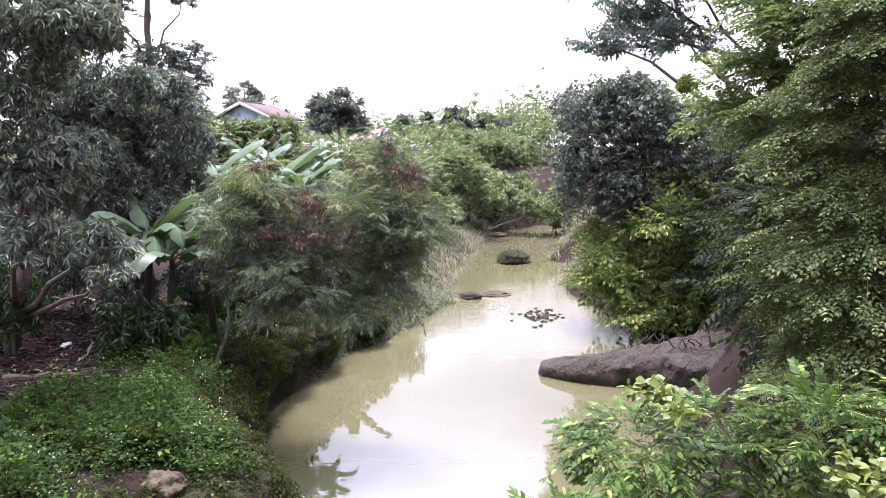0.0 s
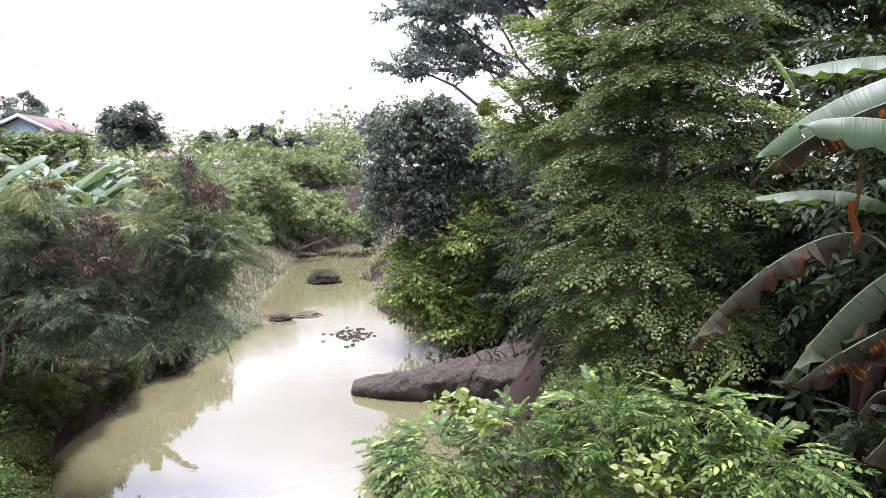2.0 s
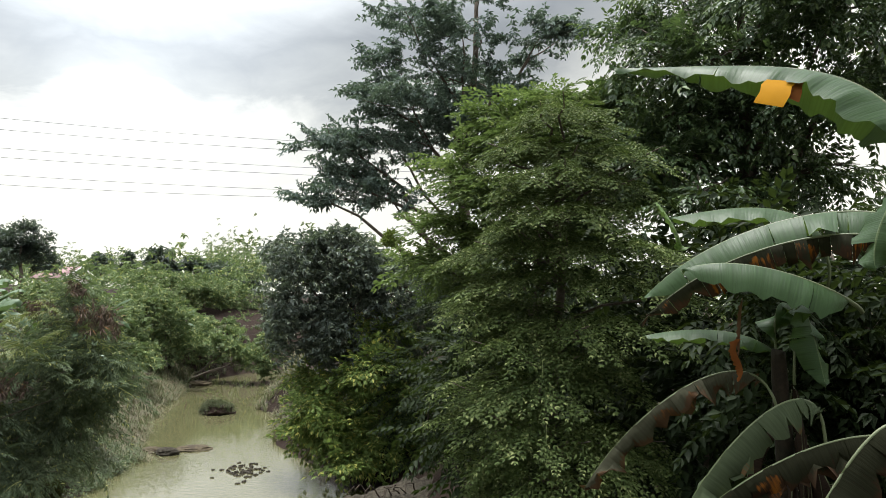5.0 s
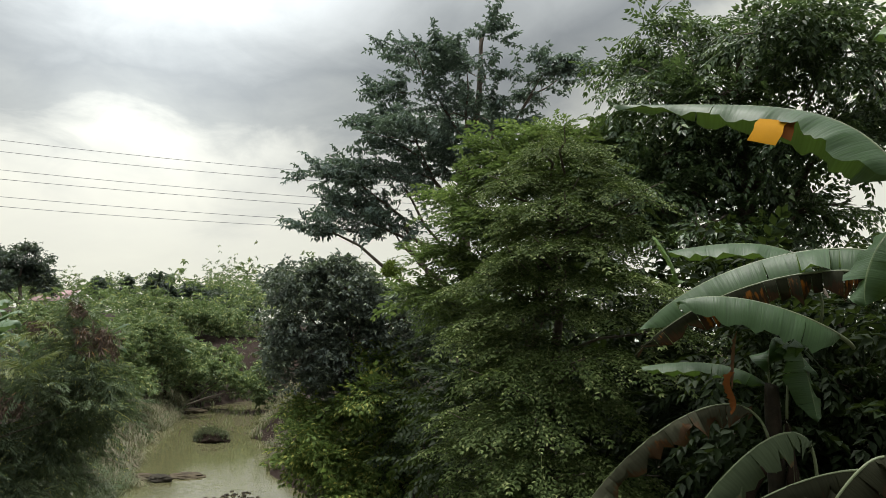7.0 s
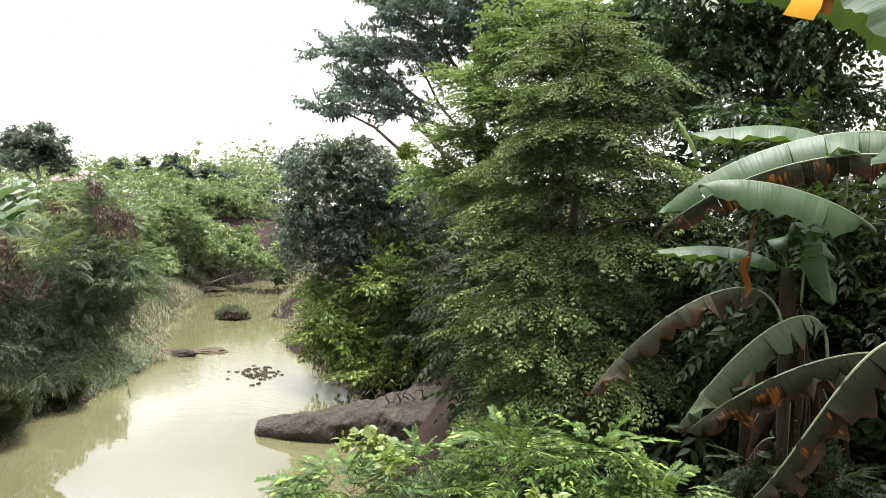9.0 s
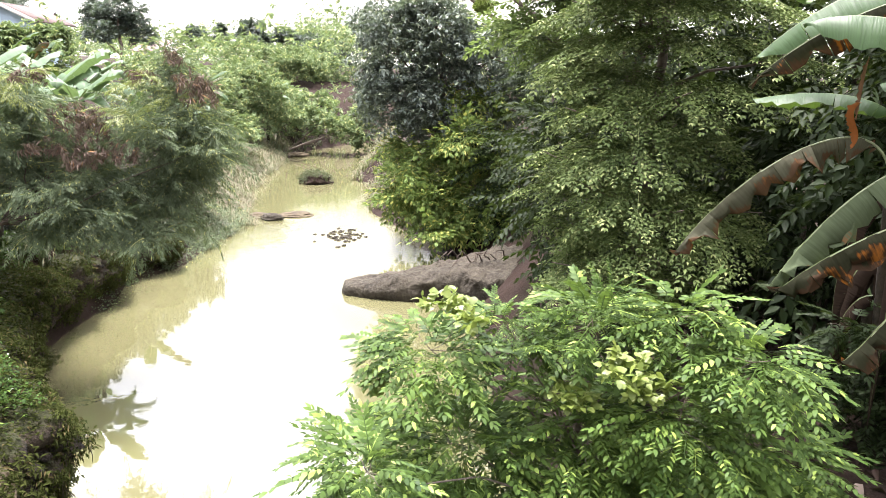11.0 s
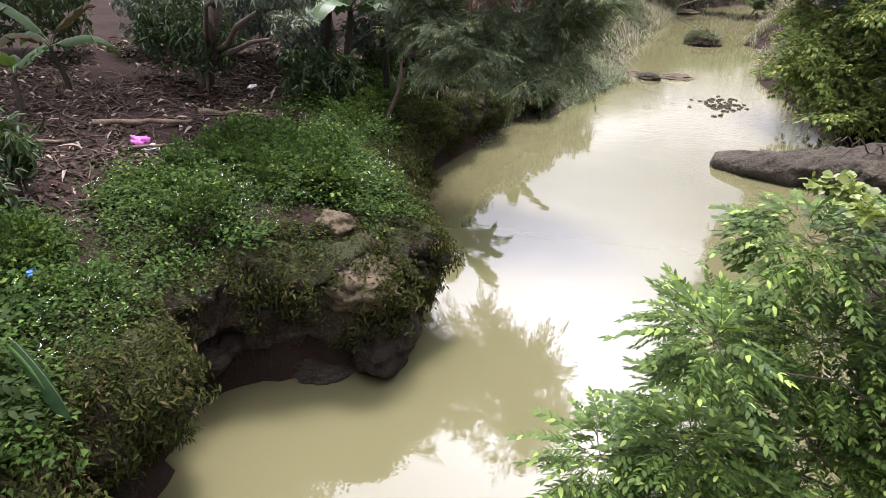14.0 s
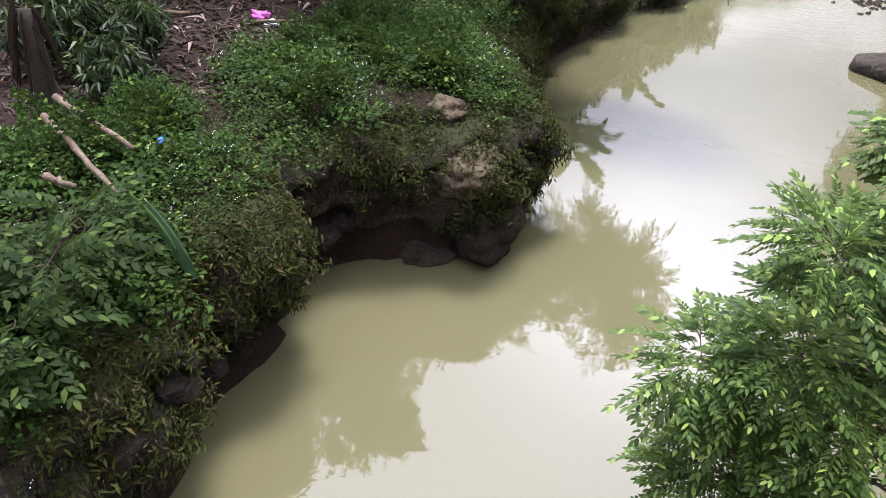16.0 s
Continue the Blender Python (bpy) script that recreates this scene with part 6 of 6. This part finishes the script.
def weeds():
    kinds = []
    for i in range(4):
        r = np.random.default_rng(200 + i)
        geos = []
        for j in range(10):
            leaf = leaf_flat(0.050, 0.033, 0.15, 0.2)
            for k in range(3):
                geos.append(turned(leaf, r.uniform(-30, 25), r.uniform(-20, 20), r.uniform(0, 360), (r.normal(0, 0.12), r.normal(0, 0.12), 0.05 + 0.23 * r.uniform()), r.uniform(0.7, 1.3)))
        V, F = join(geos)
        kinds.append((V[:, [0, 2, 1]] * (1, 1, -1), F))  # upright along y
    x, y = scatter(8200, -8.5, -2.2, 1.5, 22, lambda x, y: (x > shore(WEED_EDGE, y) + 0.35 * patchy(x, y, 2.0, 1.0)) & (x < shore(LEFT_SHORE, y) - np.interp(y, [9.3, 10.5], [0.12, 0.62]) - 0.2 * patchy(x, y, 2.6, 3.0)) & (((np.abs(x + 3.55) > 0.3) | (np.abs(y - 9.05) > 0.32)) & ((np.abs(x + 2.92) > 0.5) | (np.abs(y - 8.68) > 0.5))))
    z = top_height(x, y)
    ok = z > 1.05 + 0.25 * patchy(x, y, 3.0, 6.0)
    x, y, z = x[ok], y[ok], z[ok]
    hgt = 0.95 + 0.5 * np.clip(patchy(x, y, 1.7, 5.0), -0.7, 1.0)
    hgt *= np.clip((z - 0.9) / 0.9, 0.45, 1)
    P = np.stack([x, y, z - 0.03], 1)
    n = len(P)
    way = np.array([0, 0, 1.0]) + rng.normal(0, 0.18, (n, 3))
    V, F = place_some(kinds, P, way, rng.normal(0, 1, (n, 3)), hgt * rng.uniform(0.8, 1.25, n))
    tagged(link_mesh("weeds", V, F, MAT_WEED), "low green weeds covering the bank edge", "weeds", kind="stuff")
    x2, y2 = scatter(2600, -7, 0.6, 20, 34, lambda x, y: (x < left_of(y) - 0.05) & (x > left_of(y) - 3.4))
    Q = np.stack([x2, y2, np.maximum(ground_height(x2, y2), 0.02) - 0.03], 1)
    m = len(Q)
    W, G = place_some(kinds, Q, np.array([0, 0, 1.0]) + rng.normal(0, 0.2, (m, 3)), rng.normal(0, 1, (m, 3)), rng.uniform(0.9, 1.5, m))
    tagged(link_mesh("creeping_weeds", W, G, MAT_FEATHER), "dense green creeping weeds on the sloping bank", "weeds", kind="stuff")
    pick = rng.uniform(0, 1, n) < 0.45 * (patchy(x, y, 1.1, 8.0) > -0.2)
    flower = whorl(5, leaf_flat(0.009, 0.008, 0.1, 0.0), 0, 3)
    Q = P[pick] + np.stack([rng.normal(0, 0.08, pick.sum()), rng.normal(0, 0.08, pick.sum()), 0.29 * hgt[pick] + 0.04], 1)
    V, F = place(flower, Q, np.tile((0, 1.0, 0), (len(Q), 1)) + rng.normal(0, 0.3, (len(Q), 3)), np.tile((0, 0, 1.0), (len(Q), 1)), rng.uniform(0.8, 1.4, len(Q)))
    tagged(link_mesh("white_flowers", V, F, MAT_PETAL), "tiny white flowers among the weeds", "flowers", kind="stuff")


weeds()


def weed_mounds():
    """Knee-high leafy mounds that break up the low weeds."""
    kinds = [spray(5, 0.16, whorl(4, leaf_flat(0.062, 0.040, 0.15, 0.2), 15, i + 160), 60, 0.1, 1.0, i + 170, 0.003, 12) for i in range(3)]
    x, y = scatter(230, -7.4, -3.0, 2.6, 19, lambda x, y: (x > shore(WEED_EDGE, y) + 0.25) & (x < shore(LEFT_SHORE, y) - np.interp(y, [9.3, 10.5], [0.42, 1.0])) & ((np.abs(x + 3.3) > 0.65) | (np.abs(y - 8.9) > 0.6)) & (patchy(x, y, 1.3, 2.0) > -0.25))
    z = top_height(x, y)
    blobs = [(a, b, c + 0.08, r, r * k) for a, b, c, r, k in zip(x, y, z, rng.uniform(0.22, 0.50, len(x)), rng.uniform(0.75, 1.1, len(x))) if c > 1.3]
    V, F = crown_geo(blobs, kinds, 32, 1.1, lift=0.15, flat=0.2, low=-0.2, inner=0.5, ragged=0.4)
    tagged(link_mesh("leafy_weeds", V, F, MAT_WEED), "bushy green weeds in mounds on the bank", "weeds", kind="stuff")


weed_mounds()


def litter():
    leaf = leaf_cupped(0.13, 0.06, 0.35, 0.3)
    long_leaf = leaf_cupped(0.30, 0.05, 0.5, 0.2)
    x, y = scatter(14000, -13, -4.5, 4, 21, lambda x, y: (x < shore(WEED_EDGE, y) + 0.5 + 0.3 * patchy(x, y, 2.0, 1.0)) & (patchy(x, y, 0.9, 2.0) > -0.9))
    x2, y2 = scatter(2500, 4.2, 10, 4, 14, lambda x, y: x - shore(RIGHT_SHORE, y) > 1.3)
    x, y = np.concatenate([x, x2]), np.concatenate([y, y2])
    n = len(x)
    P = np.stack([x, y, ground_height(x, y) + rng.uniform(0.0, 0.05, n)], 1)
    way = np.concatenate([rng.normal(0, 1, (n, 2)), rng.normal(0, 0.15, (n, 1))], 1)
    up = np.array([0, 0, 1.0]) + rng.normal(0, 0.35, (n, 3))
    V, F = place_some([leaf, leaf, long_leaf], P, way, up, rng.uniform(0.6, 1.4, n))
    tagged(link_mesh("leaf_litter", V, F, MAT_LITTER), "brown fallen leaves on dark soil", "leaf litter", kind="stuff")
    geos = []
    for i in range(420):
        a = (rng.uniform(-11, -5.6), rng.uniform(6, 18))
        if a[0] > shore(WEED_EDGE, a[1]) + 0.2:
            continue
        w, l = rng.uniform(0, math.pi), rng.uniform(0.2, 0.9)
        b = (a[0] + l * math.cos(w), a[1] + l * math.sin(w))
        p, q = (*a, ground_at(*a) + 0.03), (*b, ground_at(*b) + rng.uniform(0.02, 0.10))
        geos.append(tube(wander(p, q, 4, 0.02, i), np.linspace(0.012, 0.005, 4) * rng.uniform(0.6, 1.6), 4))
    V, F = join(geos)
    tagged(link_mesh("twigs", V, F, MAT_TWIG), "dry twigs lying on the soil", "twigs", kind="stuff")


litter()


def moss():
    """Fern moss hanging over the rock face in lumpy curtains."""
    frond = []
    for i in range(3):
        r = np.random.default_rng(300 + i)
        geos = [turned(leaf_flat(0.058, 0.019, 0.1, 0.3), r.uniform(-50, 30), r.uniform(-30, 30), r.uniform(-75, 75), (r.normal(0, 0.05), r.normal(0, 0.05), r.normal(0, 0.025)), r.uniform(0.6, 1.3)) for j in range(9)]
        frond.append(join(geos))
    P, D, U = [], [], []
    for i in range(11000):
        k, j = rng.integers(0, len(CLIFF_P) - 1), rng.integers(3, CLIFF_V.shape[1] - 3)
        n = CLIFF_N[k]
        p = CLIFF_V[k, j] + (CLIFF_V[k, j + 1] - CLIFF_V[k, j]) * rng.uniform() + (CLIFF_V[k + 1, j] - CLIFF_V[k, j]) * rng.uniform()
        z = p[2]
        if z < 0.12:
            continue
        mask = fractal(p, 0.8, 12.0, 3) + 0.25 * (z - 1.2) + (0.25 if p[1] > 10.5 else 0.48 if 4.2 < p[1] < 6.4 else 0.22)
        if mask < 0.12:
            continue
        o = 0.02 + 0.22 * max(-0.1, fractal(p, 2.6, 21.0, 3)) + 0.08 * max(0, mask)
        P.append((p[0] + n[0] * o, p[1] + n[1] * o, z))
        D.append((n[0] * 0.7 + rng.normal(0, 0.4), n[1] * 0.7 + rng.normal(0, 0.4), -0.55 + 0.5 * (z > 1.8) + rng.normal(0, 0.25)))
        U.append((n[0], n[1], 0.7))
    for ob in MOSSY:
        m = ob.matrix_basis
        for v in ob.data.vertices:
            w = m @ v.co
            n = (m.to_3x3() @ v.normal).normalized()
            if w.z > 0.45 and (n.x > 0.3 or n.z > 0.75) and n.z > -0.35 and fractal(w, 1.7, 33.0, 3) > -0.15 + 0.3 * (n.z > 0.6) and rng.uniform() < 0.22:
                P.append(tuple(w))
                D.append((n.x + rng.normal(0, 0.5), n.y + rng.normal(0, 0.5), -0.3 + rng.normal(0, 0.3)))
                U.append((n.x, n.y, n.z + 0.4))
    x, y = scatter(9000, -5.6, -2.1, 2.4, 19, lambda x, y: (np.abs(left_of(y) - x - 0.4) < 0.8) & ((np.abs(x + 3.5) > 0.26) | (np.abs(y - 9.1) > 0.28)) & ((np.abs(x + 2.92) > 0.38) | (np.abs(y - 8.68) > 0.42)) & (patchy(x, y, 1.6, 9.0) > -1.1))
    z = top_height(x, y)
    for i in range(len(x)):
        if z[i] > 0.9:
            P.append((x[i], y[i], z[i]))
            D.append((rng.normal(0, 1), rng.normal(0, 1), 0.35))
            U.append((0, 0, 1))
    P, D, U = np.array(P), np.array(D), np.array(U)
    V, F = place_some(frond, P, D, U, rng.uniform(0.9, 1.5, len(P)))
    tagged(link_mesh("hanging_moss", V, F, MAT_MOSS), "olive brown moss and small ferns hanging over the rock", "moss", kind="stuff")


moss()


def hanging_strands():
    """Thin roots and fern strands that hang in front of the undercut."""
    geos = []
    for i in range(900):
        k, j = rng.integers(20, 150), rng.integers(6, 15)
        p, n = CLIFF_V[k, j], CLIFF_N[k]
        if fractal(p, 1.6, 51.0, 3) < -0.12:
            continue
        l = rng.uniform(0.10, 0.34)
        a = p + np.array([n[0], n[1], 0]) * rng.uniform(0.03, 0.10)
        b = a + np.array([rng.normal(0, 0.03), rng.normal(0, 0.03), -l])
        if b[2] > 0.05:
            geos.append(tube(wander(a, b, 4, 0.012, i), np.linspace(0.009, 0.003, 4), 3))
    V, F = join(geos)
    tagged(link_mesh("hanging_strands", V, F, MAT_STRAND), "thin brown roots hanging in the undercut of the bank", "roots", kind="stuff")


hanging_strands()


def grass(name, x0, x1, y0, y1, n, keep, L, W, lean, mat, label, z0=None):
    kinds = [tuft(12, L, W, lean, 400 + i) for i in range(3)]
    kinds = [(V[:, [0, 2, 1]] * (1, 1, -1), F) for V, F in kinds]
    x, y = scatter(n, x0, x1, y0, y1, keep)
    z = ground_height(x, y) if z0 is None else np.full(len(x), z0)
    P = np.stack([x, y, z - 0.02], 1)
    m = len(P)
    V, F = place_some(kinds, P, np.array([0, 0, 1.0]) + rng.normal(0, 0.15, (m, 3)), rng.normal(0, 1, (m, 3)), rng.uniform(0.7, 1.25, m))
    tagged(link_mesh(name, V, F, mat), label, "grass", kind="stuff")


grass("bank_grass", -6, 0.5, 21, 31.5, 3600, lambda x, y: (x < left_of(y) - 0.15) & (x > left_of(y) - 3.2) & (patchy(x, y, 1.0, 3.0) > 0.2), 0.45, 0.022, 0.9, MAT_GRASS, "green grass on the sloping river bank")
grass("reeds", -3.5, 3.5, 34, 62, 2800, lambda x, y: (x < left_of(y) - 0.1) & (x > left_of(y) - 2.6) & (patchy(x, y, 0.5, 3.0) > -0.5), 0.85, 0.035, 1.2, MAT_DRYGRASS, "tall dry reeds and grass along the far shore")
grass("long_grass", -4.9, -3.0, 16.5, 21.0, 110, lambda x, y: (x < left_of(y) - 0.45), 0.6, 0.03, 0.9, MAT_GRASS, "long arching grass on the bank edge")
grass("far_grass", -2, 16, 44, 76, 2200, lambda x, y: (x < left_of(y) - 0.3) & (x > left_of(y) - 7), 0.7, 0.05, 0.8, MAT_GRASS, "green grass on the far river bend")
grass("shore_grass", 4.8, 12, 34, 70, 2200, lambda x, y: (x > shore(RIGHT_SHORE, y) - 0.1) & (x < shore(RIGHT_SHORE, y) + 2.5), 0.6, 0.035, 0.8, MAT_DRYGRASS, "green grass along the water's edge")
# islet
V, F = crown_geo([(4.05, 43.8, 0.15, 0.95, 0.62), (3.8, 43.6, 0.25, 0.6, 0.5)], LEFT_LEAVES, 60, 0.5, low=-0.35, inner=0.7)
tagged(link_mesh("islet_plants", V, F, MAT_GRASS), "low green plants covering the islet", "plants", kind="stuff")
grass("bank_reeds", -1.6, 1.8, 31.0, 38, 700, lambda x, y: (x < left_of(y) + 0.15) & (x > left_of(y) - 1.3) & (patchy(x, y, 0.8, 3.0) > -0.4), 0.55, 0.03, 1.3, MAT_DRYGRASS, "pale dry reeds on the shore below the leaning tree")
boulder("islet", (4.05, 43.8, 0.0), (0.85, 0.9, 0.55), 0, MAT_GROUND, "small muddy islet in the river", 71.0, category="islet")
grass("islet_grass", 3.2, 5.0, 42.9, 44.7, 260, lambda x, y: ((x - 4.05) / 0.7) ** 2 + ((y - 43.8) / 0.75) ** 2 < 1, 0.38, 0.03, 0.7, MAT_GRASS, "green grass clump on the islet", 0.28)


# ---- loose things on the left bank ----
def log(x0, y0, x1, y1, r, label, lift=0.06, name="dead_stem", mat=None, seed=1):
    a, b = (x0, y0, ground_at(x0, y0) + lift), (x1, y1, ground_at(x1, y1) + lift)
    V, F = tube(wander(a, b, 10, r * 0.35, seed), np.linspace(r, r * 0.6, 10) * (1 + 0.15 * np.sin(np.arange(10) * 2.1)), 9)
    return tagged(link_mesh(name, V, F, mat or MAT_DRYWOOD, smooth=True), label, "dead stem")


log(-6.84, 5.89, -5.38, 5.39, 0.045, "dry peeling stem lying on the weeds", 0.46, seed=3)
log(-6.55, 5.44, -4.89, 4.62, 0.04, "long dry stem with a frayed end on the weeds", 0.50, seed=4)
log(-5.64, 4.52, -5.31, 4.54, 0.04, "short dry stem among the weeds", 0.42, seed=5)
log(-7.6, 12.9, -6.5, 13.4, 0.06, "grey dry branch on the leaf litter", 0.06, seed=6)
log(-7.3, 16.0, -6.8, 15.3, 0.05, "pale dry branch on the bank", 0.08, seed=7)
log(-8.6, 11.2, -7.2, 12.0, 0.06, "dry branch on the leaf litter", 0.06, seed=8)
log(-9.4, 9.2, -8.3, 10.1, 0.05, "dry fallen stem on the leaf litter", 0.06, seed=9)
log(-7.2, 10.2, -6.5, 10.9, 0.03, "thin dry branch on the litter heap", 0.1, seed=10)

MAT_PINK = plain_material("pink_plastic_film", (0.46, 0.10, 0.37), 0.4, 0.4, 0.15, 20)
MAT_BLUE = plain_material("blue_plastic_film", (0.05, 0.16, 0.55), 0.4, 0.4, 0.15, 20)
MAT_WHITE = plain_material("white_plastic_film", (0.72, 0.70, 0.68), 0.5, 0.4, 0.1, 20)


def scrap(x, y, size, mat, label, seed, lift=0.05, flat=0.6):
    """A crumpled plastic bag."""
    ob = boulder("plastic_bag", (x, y, ground_at(x, y) + lift), (size, size * 0.7, size * flat), seed * 31 % 180, mat, label, seed, 0.2, 0.75, "plastic bag", sub=4)
    return ob


scrap(-7.35, 10.65, 0.17, MAT_PINK, "crumpled pink plastic bag on the leaf litter", 5.0, 0.12)
scrap(-7.1, 10.6, 0.10, MAT_WHITE, "crumpled white plastic scrap on the litter", 7.0, 0.08)
scrap(-5.55, 6.0, 0.06, MAT_BLUE, "blue plastic scrap among the weeds", 9.0, 0.3)
scrap(-7.6, 15.2, 0.10, MAT_WHITE, "white plastic scrap on the soil", 13.0, 0.06)


def dry_stump(x, y, h):
    """A dead banana stem with withered leaves hanging round it."""
    z = ground_at(x, y)
    root = base_at("banana_stump", x, y, z - 0.05, "withered brown banana stump with hanging dry leaves", "banana stump")
    V, F = tube(wander((x, y, z - 0.1), (x - 0.1, y + 0.05, z + h), 8, 0.02, 4), np.linspace(0.14, 0.09, 8), 10)
    link_mesh("pseudostem", V, F, MAT_BANANA_STEM, root, smooth=True)
    for i in range(14):
        a = i * 0.8 + 0.3
        d = np.array([math.cos(a), math.sin(a), 0])
        t0 = np.array([x - 0.1, y + 0.05, z + h * rng.uniform(0.75, 1.0)])
        l = rng.uniform(0.5, 0.95)
        banana_leaf(root, [t0, t0 + d * 0.14 + (0, 0, 0.05), t0 + d * 0.24 - (0, 0, l * 0.45), t0 + d * 0.28 - (0, 0, min(l, h * 0.9))], 0.09, MAT_WITHERED, 70, up=d + (0, 0, 0.3), tears=1, seed=500 + i, start=0.1, n=12, across=2, name="dry_leaf")


dry_stump(-7.25, 6.15, 1.25)
dry_stump(5.35, 5.3, 1.3)
dry_stump(5.2, 4.6, 1.5)
fallen = base_at("fallen_banana_leaf", -5.0, 4.85, ground_at(-5.0, 4.85), "fallen green banana leaf with a pale rib over the bank edge", "banana leaf")
banana_leaf(fallen, [(-4.57, 4.58, 2.55), (-4.28, 4.44, 2.5), (-4.02, 4.36, 2.3), (-3.92, 4.38, 2)], 0.22, MAT_BANANA_DEEP, 40, tears=1, seed=41, start=0.1)
banana_leaf(fallen, [(-5.01, 4.67, 2.62), (-4.6, 4.49, 2.62), (-4.2, 4.29, 2.6), (-3.91, 4.15, 2.45)], 0.11, MAT_BANANA_YOUNG, 75, tears=0, seed=42, start=0.0, name="rolled_leaf", label="pale green unopened rolled leaf")


# stones that break the current, and roots over the slab
geos = []
for i in range(60):
    a = rng.normal(0, 1, 2)
    r = rng.uniform(0.025, 0.10)
    V, F = tube([(0, 0, -0.1), (0, 0, 0.02), (0, 0, 0.01 + r * 0.4)], [r, r * 0.9, r * 0.35], 7)
    geos.append((V * (1.3, 1.0, 1.0) + np.array([3.65 + a[0] * 0.36, 28.7 + a[1] * 0.6, 0]) + rng.normal(0, 0.012, V.shape), F))
V, F = join(geos)
tagged(link_mesh("shoal_stones", V, F, MAT_SLAB, smooth=True), "small dark stones breaking the water surface", "stones", kind="stuff")
for i in range(6):
    x = 5.9 + 0.28 * i + rng.uniform(-0.1, 0.1)
    a, b = np.array([x, 20.4 + rng.uniform(-0.3, 0.3), 0.95]), np.array([x - rng.uniform(0.5, 1.0), 20.1 + rng.uniform(-0.4, 0.3), 0.85])
    P = wander(a, b, 9, 0.05, 600 + i) + np.array([0, 0, 1.0]) * (np.sin(np.linspace(0, math.pi, 9)) * rng.uniform(0.22, 0.34))[:, None]
    V, F = tube(P, np.linspace(0.022, 0.008, 9), 6)
    tagged(link_mesh("root", V, F, MAT_DARKBARK, smooth=True), "bare brown root trailing over the mudstone", "root", "roots over the spit")
